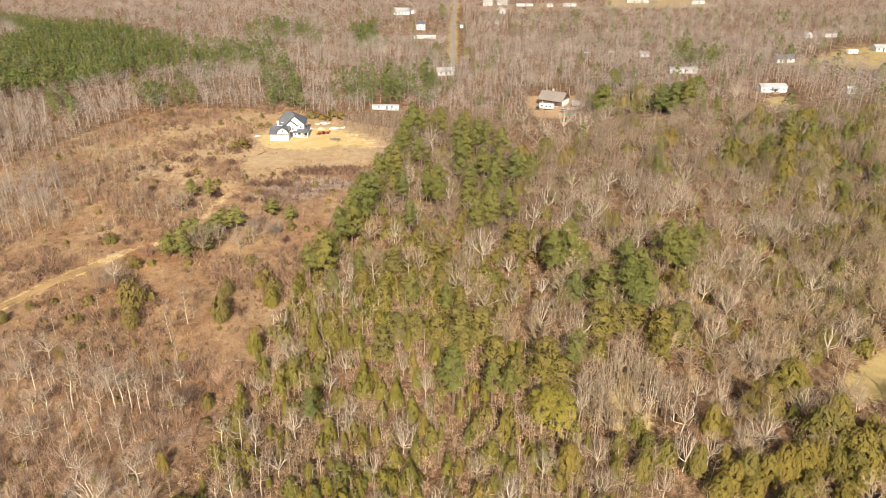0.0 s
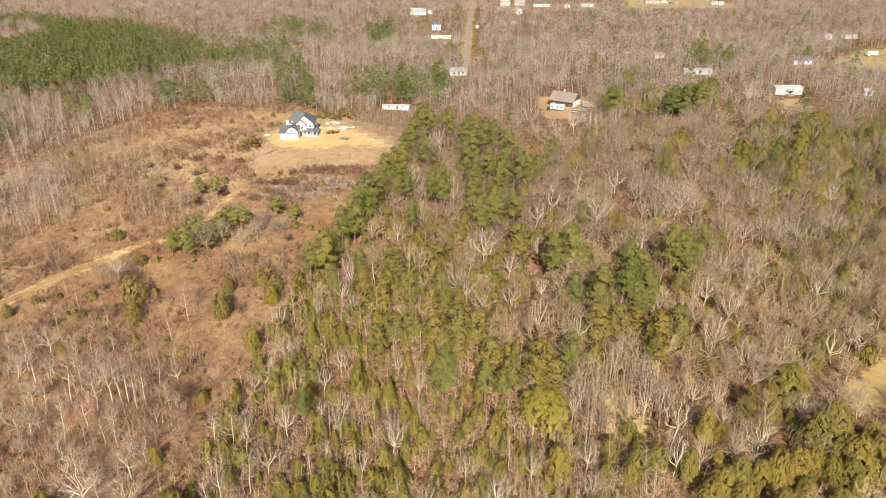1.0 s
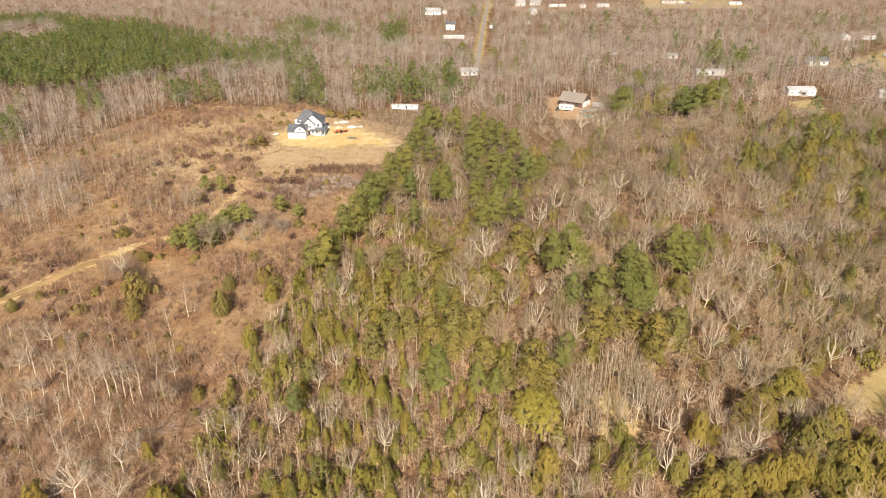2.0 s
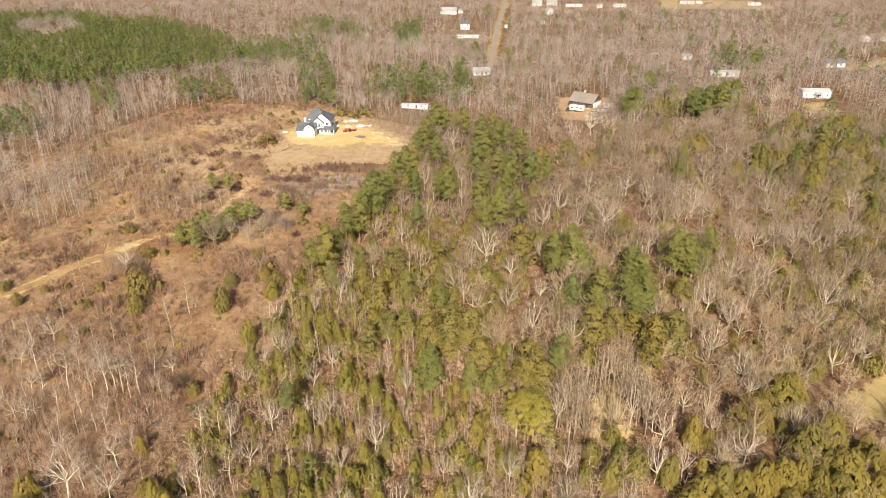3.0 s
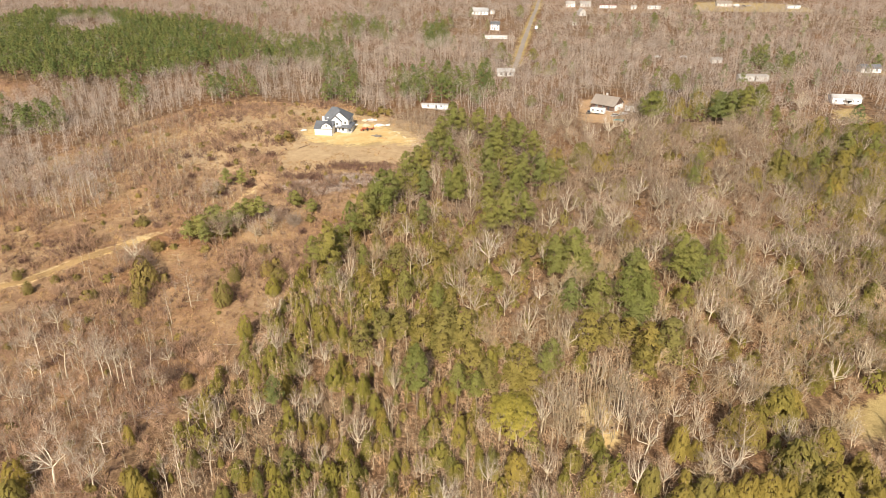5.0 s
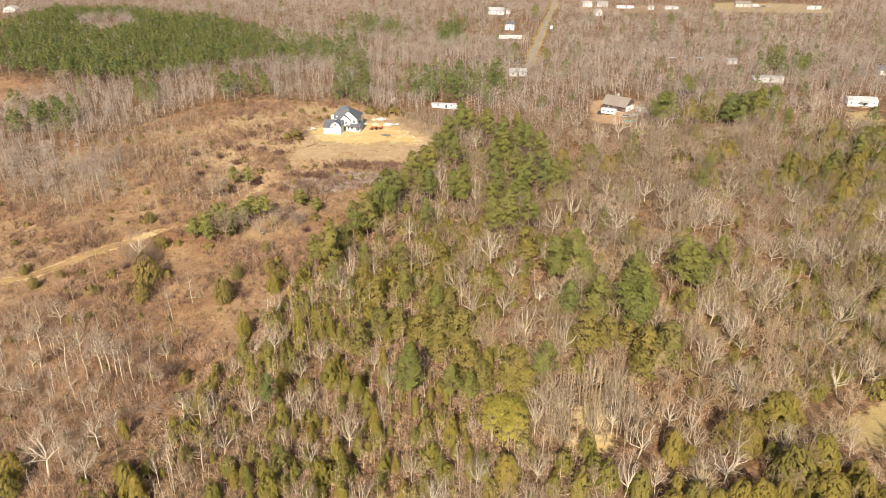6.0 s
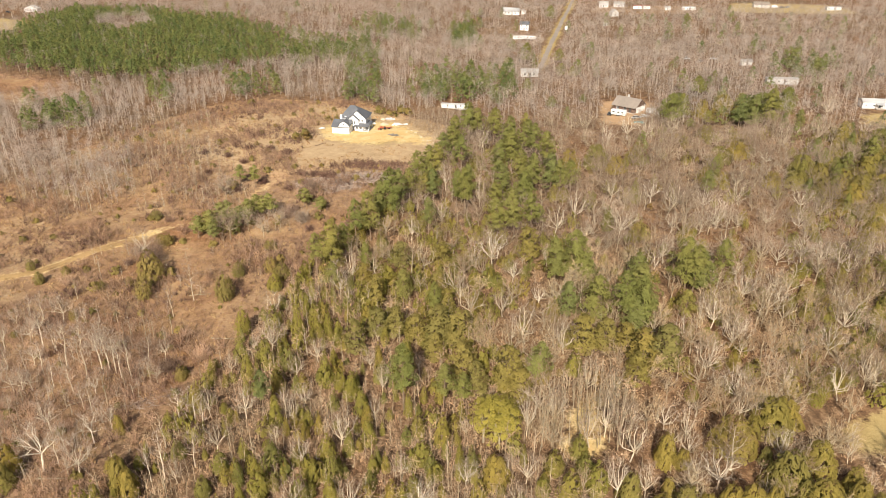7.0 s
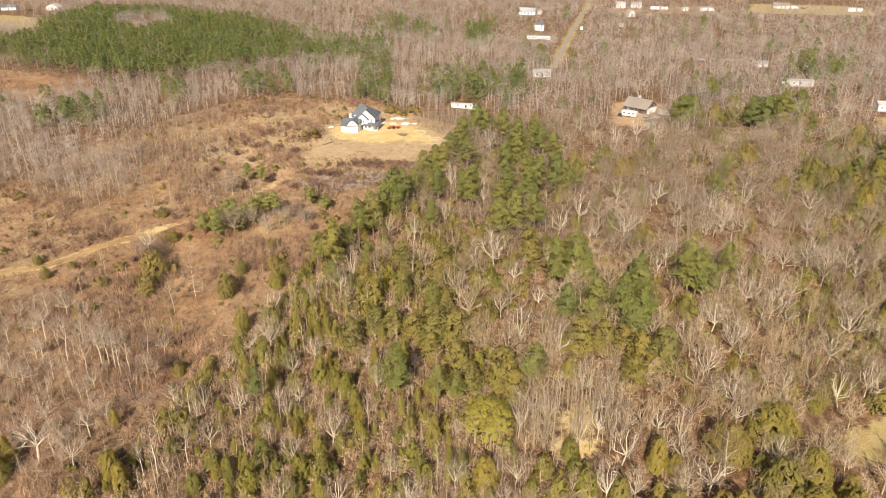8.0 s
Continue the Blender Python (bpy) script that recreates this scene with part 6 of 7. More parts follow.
scatter("dark_brush_strip", T_BUSH, sized(P, 0.6, 1.2), [DARK_BRUSH_STEM], "strip of dark reddish-brown brush below the yard", "brush", g)
T_CUT = []
for _ in range(3):
    s = Shape()
    for _ in range(22):
        a, b = g.normal(0, 0.9, 2), g.uniform(0, 6.28)
        ln = g.uniform(0.6, 1.8)
        s.stick((*a, g.uniform(0.02, 0.25)), (a[0] + math.cos(b) * ln, a[1] + math.sin(b) * ln, g.uniform(0.1, 0.5)), 0.04)
    T_CUT.append(join(s.done()))
scatter("cut_brush", T_CUT, sized(grid_spots(CUT_BRUSH, 1.1, g), 0.8, 1.5), [CUT_WOOD], "grey cut branches lying over the cleared slope", "brush", g)
P = woods([(-50, 94), (-38, 215), (-22, 300), (60, 340), (212, 340), (128, 150), (80, 94)], 4.2, 6.0, 0.75)
P = np.vstack([P, woods(NEAR_CENTRE, 2.6, 6.4), woods(NEAR_EAST, 3.8, 6.8), woods([(-60, -40), (-60, 90), (84, 90), (100, 30), (100, -40)], 7.0, 6.9)])
P = P[clear_of(P, taken, 1.0)]
scatter("forest_undergrowth", T_BUSH, sized(P, 0.6, 1.2), [UNDERGROWTH], "tan leafless undergrowth on the forest floor", "undergrowth", g)
# Small trees of the field's lower and western parts.
P = grid_spots([(-54, 92), (-56, 128), (-64, 150), (-100, 150), (-150, 150), (-130, 80)], 3.0, g)
P = np.vstack([P, grid_spots([(-178, 225), (-174, 263), (-158, 320), (-140, 330), (-112, 275), (-88, 250), (-94, 226), (-140, 205)], 3.1, g), grid_spots([(-112, 230), (-66, 208), (-48, 205), (-60, 224), (-90, 242)], 3.6, g), grid_spots([(-100, 150), (-64, 150), (-48, 190), (-60, 200), (-110, 190)], 6.5, g)])
P = P[(patchy(P, 11, 0.3) > 0.3) & clear_of(P, taken, 2.0)]
scatter("field_saplings", T_SAPLING + [join(*t) for t in T_THIN[:2]], sized(P, 0.45, 0.95), [BARK, TWIG_PALE], "scattered leafless saplings in the scrub field", "saplings", g)
T_GRASS = []
for _ in range(3):
    s = Shape()
    for _ in range(3):
        s.tuft((*g.normal(0, 0.5, 2), 0), (0, 0, 1), 4, 0.7, 0.18, 0.55, g)
    T_GRASS.append(join(s.done()))
P = grid_spots(FIELD, 1.75, g)
P = P[(patchy(P, 5, 2.2) + g.normal(0, 0.2, len(P)) > 0.2) & ~inside(YARD, P[:, 0], P[:, 1]) & (edge_distance(TRACK, P[:, 0], P[:, 1], False) > 1.6)]
P = P[~((P[:, 0] > -78) & (P[:, 1] > 276) & (P[:, 1] < 300)) | (patchy(P, 4, 3.1) > 0.62)]
scatter("dry_grass", T_GRASS, sized(P, 0.5, 1.2), [STRAW], "tufts of orange-tan dry broom grass", "grass", g)
P = woods([(-20, 172), (20, 260), (60, 330), (205, 335), (140, 215), (110, 165), (50, 130)], 17, 1.3, 0.9)
scatter("russet_saplings", T_LEAFY, sized(P, 1.0, 1.9), [RUSSET], "young trees that keep russet winter leaves", "saplings", g)
P = grid_spots([(-44, 88), (-52, 128), (-64, 150), (-104, 152), (-130, 118), (-108, 82)], 2.2, g)
P = P[patchy(P, 6, 0.9) > 0.3]
scatter("tall_brush", T_FINE, sized(P, 0.6, 1.25), [GREY_BRUSH], "tall grey-brown leafless thicket in the low field", "brush", g)
thicket = [raw_mesh("thicket", *bush(g, 5.2, 3.2, 240, 0.035), [TWIG_MID]), raw_mesh("thicket", *bush(g, 3.8, 3.0, 200, 0.035), [GREY_BRUSH])]
for i, (x, y) in enumerate(((-95.5, 186.5), (-93, 184), (-89, 184), (-106, 166), (-60, 219), (-51, 140), (-56, 134), (-103, 154), (-60, 240), (-93, 190), (-54, 216), (-76, 222))):
    ob = new("bare_thicket", thicket[i % 2])
    s = g.uniform(0.8, 1.15)
    ob.matrix_basis = pose(x, y, gz1(x, y), 0, 0, g.uniform(0, 360)) @ Matrix.Diagonal((s, s, s, 1))
    tagged(ob, "dense pinkish-grey leafless thicket in the scrub field", "thicket", "thickets on the field")
brown = [bush(g, 2.4, 1.8, 110, 0.045), bush(g, 2.0, 2.0, 100, 0.045)]
brown = [(raw_mesh("brown_bush", *b, [DARK_BRUSH_STEM]), b[0][:, 2].max(), 2 * np.percentile(np.hypot(b[0][:, 0], b[0][:, 1]), 96)) for b in brown]
for i, (x, y, h, w) in enumerate(BROWN_BUSHES):
    me, tall, across = brown[i % 2]
    ob = new("brown_bush", me)
    ob.matrix_basis = pose(x, y, gz1(x, y), 0, 0, g.uniform(0, 360)) @ Matrix.Diagonal((w / across, w / across, h / tall, 1))
    tagged(ob, "dense dark reddish-brown leafless bush in dry grass", "bush", "brown bushes on the field")
leafy = [raw_mesh("shrub", v, t, n, [SHRUB_GREEN]) for v, t, _, n in T_LEAFY]
for i, (x, y) in enumerate(SHRUBS_GREEN):
    ob = new("evergreen_shrub", leafy[i % 3])
    s = g.uniform(0.9, 1.9) if y < 290 else 2.0
    ob.matrix_basis = pose(x, y, gz1(x, y), 0, 0, g.uniform(0, 360)) @ Matrix.Diagonal((s, s, s * 1.1, 1))
    tagged(ob, "dark olive evergreen shrub in the scrub field", "shrub", "evergreen shrubs")
for x, y, s, mat in ((-61.9, 343.7, 2.3, SHRUB_GREEN), (-57, 342, 1.6, SHRUB_GREEN), (-54.2, 340.3, 1.6, SHRUB_GREEN), (-83.4, 328, 1.5, SHRUB_GREEN), (-80, 330, 1.2, SHRUB_GREEN), (-82.8, 297, 2.0, RUSSET), (-86, 294, 1.5, RUSSET)):
    ob = new("yard_bush", raw_mesh("bush", T_LEAFY[1][0], T_LEAFY[1][1], T_LEAFY[1][3], [mat]))
    ob.matrix_basis = pose(x, y, gz1(x, y), 0, 0, g.uniform(0, 360)) @ Matrix.Diagonal((s, s, s * 0.9, 1))
    tagged(ob, "olive leafy bush behind the white house" if mat is SHRUB_GREEN else "brown-leaved bush on the slope beside the house", "bush", "bushes round the yard")
P = grid_spots(FIELD, 10, g)
P = P[~inside(YARD, P[:, 0], P[:, 1]) & ~((P[:, 0] > -80) & (P[:, 1] > 272)) & (edge_distance(TRACK, P[:, 0], P[:, 1], False) > 4) & (g.uniform(0, 1, len(P)) < 0.8)]
scatter("small_evergreens", T_LEAFY, sized(P, 0.5, 1.3), [SHRUB_GREEN], "small olive bushes dotted over the field", "shrub", g)


# ---------- buildings ----------
def gable_building(name, x, y, turn, w, d, h, rise, wall_mat, roof_mat, label, category="house", ridge="x", openings=(), eave=0.4, door=None, group=""):
    """A small building with a gable roof; openings: (x, sill, width, height) on the front that faces -y."""
    o = thing(name, x, y, turn, label, category, group)
    part("foundation", box(-w / 2 - 0.05, w / 2 + 0.05, -d / 2 - 0.05, d / 2 + 0.05, -0.6, 0.25), CONCRETE, o)
    if ridge == "x":
        outline = [(-d / 2, 0.25), (d / 2, 0.25), (d / 2, h), (0, h + rise), (-d / 2, h)]
        part("wall", prism(outline, "x", -w / 2, w / 2), wall_mat, o)
        k = rise / (d / 2)
        for s in (-1, 1):
            e = s * (d / 2 + eave)
            part("roof", slab([(-w / 2 - eave, e, h - k * eave + 0.12), (w / 2 + eave, e, h - k * eave + 0.12), (w / 2 + eave, 0, h + rise + 0.12), (-w / 2 - eave, 0, h + rise + 0.12)], 0.14), roof_mat, o)
    else:
        outline = [(-w / 2, 0.25), (w / 2, 0.25), (w / 2, h), (0, h + rise), (-w / 2, h)]
        part("wall", prism(outline, "y", -d / 2, d / 2), wall_mat, o)
        k = rise / (w / 2)
        for s in (-1, 1):
            e = s * (w / 2 + eave)
            part("roof", slab([(e, -d / 2 - eave, h - k * eave + 0.12), (e, d / 2 + eave, h - k * eave + 0.12), (0, d / 2 + eave, h + rise + 0.12), (0, -d / 2 - eave, h + rise + 0.12)], 0.14), roof_mat, o)
    for a, z, ww, hh in openings:
        window(o, a, z, ww, hh, -d / 2)
    if door is not None:
        part("door", box(door - 0.5, door + 0.5, -d / 2 - 0.05, -d / 2 + 0.05, 0.3, 2.35), TRIM, o, "dark entrance door")
    return o


def new_house():
    """The large white house under construction, with a garage wing, hip roof and two stacked gables."""
    o = thing("white_house", -66, 315, 2.0, "new two-storey white house with charcoal roof on a bare yard", "house")
    o.matrix_basis = o.matrix_basis @ Matrix.Diagonal((0.94, 0.94, 0.95, 1))
    # Main block: front at y = 0, its west part behind the garage.
    part("foundation", box(-7.2, 5.7, -0.1, 11.2, -0.6, 0.3), CONCRETE, o)
    part("wall", box(-7, 5.5, 0, 11, 0.3, 5.9), WHITE, o)
    zt = 10.6
    e = 0.45
    A, B, C, D = (-7 - e, -e, 5.8), (5.5 + e, -e, 5.8), (5.5 + e, 11 + e, 5.8), (-7 - e, 11 + e, 5.8)
    R0, R1 = (-3.4, 5.5, zt), (-1.0, 5.5, zt)
    for q in ([A, B, R1, R0], [C, D, R0, R1], [D, A, R0], [B, C, R1]):
        part("roof", slab(q, 0.16), SHINGLE, o, "charcoal shingled hip slope")
    # Upper gable, set back, and the lower gable before it.
    for nm, x0, x1, y0, y1, zb, ze, za in (("upper_gable", -2.5, 5.5, -0.5, 4.6, 5.4, 6.0, 9.5), ("lower_gable", -2.8, 2.3, -1.6, 3.0, 0.3, 5.5, 7.7)):
        xm = (x0 + x1) / 2
        gb = part(nm, prism([(x0, zb), (x1, zb), (x1, ze), (xm, za), (x0, ze)], "y", y0, y1), WHITE, o, "white gable front")
        k = (za - ze) / (xm - x0)
        for s in (-1, 1):
            ex = xm + s * (xm - x0 + 0.35)
            zz = ze - k * 0.35 + 0.14
            part("gable_roof", slab([(ex, y0 - 0.4, zz), (ex, y1, zz), (xm, y1, za + 0.14), (xm, y0 - 0.4, za + 0.14)], 0.16), SHINGLE, gb, "charcoal shingles")
    window(o, -0.8, 3.5, 0.8, 1.3, -1.6)
    window(o, 0.4, 3.5, 0.8, 1.3, -1.6)
    window(o, 3.9, 3.8, 0.9, 1.2, 0.0)
    # Porch across the front of the ground floor and along the east side.
    part("porch_floor", box(2.3, 7.3, -2.4, 0, -0.3, 0.35), CONCRETE, o)
    part("porch_roof", slab([(0.3, -2.9, 2.65), (7.6, -2.9, 2.65), (7.6, 0.0, 3.5), (0.3, 0.0, 3.5)], 0.18), SHINGLE, o)
    part("porch_roof", slab([(5.5, 0.0, 3.5), (7.6, 0.0, 2.9), (7.6, 6.0, 2.9), (5.5, 6.0, 3.5)], 0.18), SHINGLE, o)
    part("porch_deck", box(5.55, 7.4, 0.0, 6.0, -0.3, 0.35), CONCRETE, o)
    for x, y in ((7.2, -2.2), (7.2, 0.6), (7.2, 3.2), (7.2, 5.8), (5.1, -2.2)):
        part("post", box(x - 0.12, x + 0.12, y - 0.12, y + 0.12, 0.35, 2.85), WHITE, o, "square white porch post")
    part("front_room", box(0.4, 4.5, -2.1, 0.0, 0.3, 2.75), WHITE, o)
    window(o, 1.6, 1.1, 0.7, 1.2, -2.1)
    window(o, 3.4, 1.1, 1.1, 1.3, -2.1)
    part("door", box(-0.7, 0.3, -1.68, -1.55, 0.35, 2.5), TRIM, o, "dark front door")
    for y in (3.0, 6.5):
        window(o, y, 3.7, 0.9, 1.2, 5.5, "+x")
        window(o, y, 1.0, 0.9, 1.3, 5.5, "+x")
    # Garage wing in front at the west.
    part("garage_foundation", box(-9.3, -0.8, -7.1, 3.1, -0.6, 0.2), CONCRETE, o)
    part("garage_wall", box(-9.2, -0.9, -7, 3, 0.2, 3.3), WHITE, o)
    part("garage_roof", slab([(-9.6, -7.4, 3.2), (-0.5, -7.4, 3.2), (-0.5, -2.0, 5.7), (-9.6, -2.0, 5.7)], 0.16), SHINGLE, o, "charcoal garage roof")
    part("garage_roof", slab([(-9.6, 3.4, 3.2), (-0.5, 3.4, 3.2), (-0.5, -2.0, 5.7), (-9.6, -2.0, 5.7)], 0.16), SHINGLE, o, "charcoal garage roof")
    for x in (-9.2, -1.0):
        part("garage_end", prism([(-7, 3.3), (3, 3.3), (-2, 5.5)], "x", x, x + 0.1), WHITE, o)
    gm = [(-6.0, 3.2), (-0.75, 3.2), (-0.75, 3.6), (-1.7, 5.0), (-3.4, 5.95), (-5.1, 5.0), (-6.0, 3.6)]
    gd = part("garage_gable", prism(gm, "y", -7.25, -2.0), WHITE, o, "white barn-shaped gable over the garage")
    for (xa, za), (xb, zb) in zip(gm[2:], gm[3:]):
        part("gable_roof", slab([(xa, -7.6, za + 0.15), (xa, -1.8, za + 0.15), (xb, -1.8, zb + 0.15), (xb, -7.6, zb + 0.15)], 0.13), SHINGLE, gd, "charcoal shingles")
    window(o, -3.4, 4.1, 0.7, 0.9, -7.25)
    for x in (-7.2, -3.2):
        dr = part("garage_door", box(x - 1.4, x + 1.4, -7.06, -6.96, 0.25, 2.6), OFFWHITE, o, "white panelled garage door")
        for k in range(3):
            part("rail", box(x - 1.38, x + 1.38, -7.09, -7.06, 0.78 + k * 0.6, 0.84 + k * 0.6), OFFWHITE, dr)
    # White wrapped dormer and vent behind the garage ridge.
    part("dormer", box(-6.9, -5.9, -0.6, 0.6, 4.9, 7.3), WHITE, o, "narrow white chimney housing")
    part("vent", box(-4.9, -4.0, 0.2, 1.0, 4.8, 6.6), WHITE, o, "short white vent housing")
    return o


new_house()


def heap(name, x, y, w, d, h, n, mat, label, category, seed, group=""):
    """A loose heap of boards or sheets, each at its own angle."""
    r = np.random.default_rng(seed)
    o = thing(name, x, y, 0, label, category, group)
    for i in range(n):
        a = r.uniform(-0.6, 0.6) + (1.57 if r.uniform() < 0.3 else 0)
        bw, bd = w * r.uniform(0.35, 0.8), d * r.uniform(0.25, 0.55)
        cx, cy = r.uniform(-w, w) * 0.3, r.uniform(-d, d) * 0.3
        z = h * i / n
        bm = box(-bw / 2, bw / 2, -bd / 2, bd / 2, z - 0.02, z + h / n * 1.15)
        bmesh.ops.rotate(bm, cent=(0, 0, z), matrix=Matrix.Rotation(a, 3, "Z") @ Matrix.Rotation(r.normal(0, 0.05), 3, "X"), verts=bm.verts)
        bmesh.ops.translate(bm, vec=(cx, cy, 0), verts=bm.verts)
        part("board" if mat in (WOOD, GREYWOOD) else "sheet", bm, mat, o)
    return o


heap("sheet_stack", -54.6, 334.2, 4.6, 3.0, 0.8, 9, SHEET, "heap of white sheets and scrap behind the house", "building material", 1, "material heaps")
heap("sheet_stack", -49.4, 326.5, 4.6, 2.6, 0.8, 8, SHEET, "white sheets and wrap lying on bare dirt", "building material", 2, "material heaps")
heap("sheet_stack", -60.2, 326, 2.4, 1.6, 0.6, 5, OFFWHITE, "pale boards stacked beside the porch", "building material", 3, "material heaps")
heap("sheet_stack", -45.5, 328, 2.2, 1.6, 0.6, 5, SHEET, "small heap of white wrap by the brush", "building material", 4, "material heaps")
heap("sheet_stack", -81.2, 314, 3.0, 1.8, 0.7, 7, SHEET, "white debris heap beside the garage", "building material", 5, "material heaps")
heap("lumber_pile", -46.6, 310, 4.2, 2.4, 0.6, 9, GREYWOOD, "low pile of grey lumber in the yard", "lumber", 6)
heap("lumber_pile", -50, 335, 4.0, 2.0, 0.5, 7, WOOD, "scattered pale boards at the yard's edge", "lumber", 7)


def mound(name, x, y, w, d, h, mat, label, category, group, seed):
    """A loose heap of earth with an uneven rim and lumpy top."""
    r = np.random.default_rng(seed)
    V, F, k, rings = [(0, 0, h)], [], 16, 5
    ph = r.uniform(0, 6, 3)
    for i in range(1, rings + 1):
        f = i / rings
        for j in range(k):
            a = j * 6.2832 / k
            e = f * (1 + 0.16 * math.sin(2 * a + ph[0]) + 0.1 * math.sin(5 * a + ph[1])) * r.uniform(0.94, 1.06)
            V.append((math.cos(a) * w / 2 * e, math.sin(a) * d / 2 * e, h * (1 - f ** 1.5) * r.uniform(0.8, 1.12) - (0.12 if i == rings else 0)))
    F += [(0, 1 + j, 1 + (j + 1) % k) for j in range(k)]
    for i in range(rings - 1):
        for j in range(k):
            p, q = 1 + i * k + j, 1 + i * k + (j + 1) % k
            F.append((p, p + k, q + k, q))
    me = bpy.data.meshes.new(name)
    me.from_pydata(V, [], F)
    me.materials.append(mat)
    ob = new(name, me)
    ob.matrix_basis = pose(x, y, gz1(x, y), 0, 0, r.uniform(0, 360))
    return tagged(ob, label, category, group)


mound("sand_mound", -55.4, 326.5, 5.0, 4.0, 0.9, SAND, "pale sand heaped behind the red tractor", "sand heap", "earth heaps", 21)
mound("soil_mound", -43.4, 307, 4.6, 2.4, 0.7, DIRT, "low tan soil heap beside grey lumber", "soil heap", "earth heaps", 22)
mound("soil_mound", -58, 334, 3.4, 2.4, 0.7, SAND, "low pale soil heap near the bushes", "soil heap", "earth heaps", 23)
for i in range(14):
    f = i / 13
    mound("clod", -43 + 16 * f + 1.6 * math.sin(i * 2.3), 320.5 - 19 * f + 1.7 * math.cos(i * 1.7), 1.3 + 0.8 * math.sin(i * 3.1), 0.9, 0.28, SAND, "pale clod of earth along the scraped rim", "clod", "clods on the yard's rim", 40 + i)


def disc(bm, x, y, z, r, w, axis="x", sides=14):
    m = Matrix.Translation((x, y, z)) @ (Matrix.Rotation(radians(90), 4, "Y") if axis == "x" else Matrix.Rotation(radians(90), 4, "X"))
    bmesh.ops.create_cone(bm, cap_ends=True, segments=sides, radius1=r, radius2=r, depth=w, matrix=m)
    return bm


def tractor():
    o = thing("red_tractor", -53.5, 318.5, 25, "faded red tractor with a trailer frame parked in the yard", "tractor")
    part("hood", box(-2.4, -0.6, -0.45, 0.45, 0.9, 1.7, bevel=0.12), REDPAINT, o)
    part("seat_deck", box(-0.6, 0.9, -0.6, 0.6, 0.7, 1.2, bevel=0.08), REDPAINT, o)
    part("fender", box(0.0, 1.3, -1.0, -0.6, 1.2, 1.5, bevel=0.1), REDPAINT, o)
    part("fender", box(0.0, 1.3, 0.6, 1.0, 1.2, 1.5, bevel=0.1), REDPAINT, o)
    part("seat", box(0.3, 0.8, -0.25, 0.25, 1.25, 1.6, bevel=0.06), RUBBER, o)
    part("trailer_bed", box(1.6, 4.6, -1.0, 1.0, 0.7, 0.95, bevel=0.04), REDPAINT, o)
    part("tailboard", box(4.5, 4.65, -1.0, 1.0, 0.9, 1.6), REDPAINT, o)
    part("loader_bucket", box(-3.5, -2.7, -1.0, 1.0, 0.15, 0.8, bevel=0.08), REDPAINT, o)
    part("loader_arm", box(-2.8, -0.9, -0.65, -0.5, 0.8, 1.0), REDPAINT, o)
    part("loader_arm", box(-2.8, -0.9, 0.5, 0.65, 0.8, 1.0), REDPAINT, o)
    for x, r in ((-1.9, 0.45), (0.6, 0.75), (3.2, 0.45)):
        for s in (-0.85, 0.85):
            part("wheel", disc(bmesh.new(), x, s, r, r, 0.35, "y"), RUBBER, o)
    o.matrix_basis = o.matrix_basis @ Matrix.Diagonal((0.75, 0.75, 0.85, 1))


tractor()


def vehicle(name, x, y, turn, mat, label, kind="car"):
    o = thing(name, x, y, turn, label, "vehicle", "parked vehicles")
    if kind == "car":
        part("body", box(-2.2, 2.2, -0.88, 0.88, 0.35, 0.95, bevel=0.14), mat, o)
        part("cabin", prism([(-1.5, 0.9), (1.2, 0.9), (0.7, 1.45), (-1.1, 1.45)], "y", -0.78, 0.78), GLASS, o, "dark window band")
        part("car_roof", prism([(-1.05, 1.43), (0.65, 1.43), (0.55, 1.52), (-0.95, 1.52)], "y", -0.76, 0.76), mat, o)
        wheels, r = ((-1.4, 1.4), 0.33)
    elif kind == "truck":
        part("cargo_box", box(-3.2, 1.2, -1.1, 1.1, 0.8, 3.0, bevel=0.05), mat, o)
        part("cab", box(1.3, 3.0, -1.0, 1.0, 0.5, 2.2, bevel=0.15), mat, o)
        part("windscreen", box(2.95, 3.04, -0.85, 0.85, 1.35, 2.0), GLASS, o)
        wheels, r = ((-2.2, 2.2), 0.45)
    else:
        part("body", box(-3.6, 3.6, -1.2, 1.2, 0.6, 3.0, bevel=0.18), mat, o)
        part("stripe", box(-3.5, 3.5, -1.225, -1.19, 1.2, 1.4), GREY_ROOF, o)
        for a in (-2.2, 0.2, 2.2):
            part("window", box(a - 0.5, a + 0.5, -1.225, -1.19, 1.7, 2.3), GLASS, o)
        wheels, r = ((-0.5, 0.5), 0.36)
    for a in wheels:
        for s in (-1, 1):
            part("wheel", disc(bmesh.new(), a, s * (0.85 if kind == "car" else 1.0), r, r, 0.25, "y"), RUBBER, o)
    return o


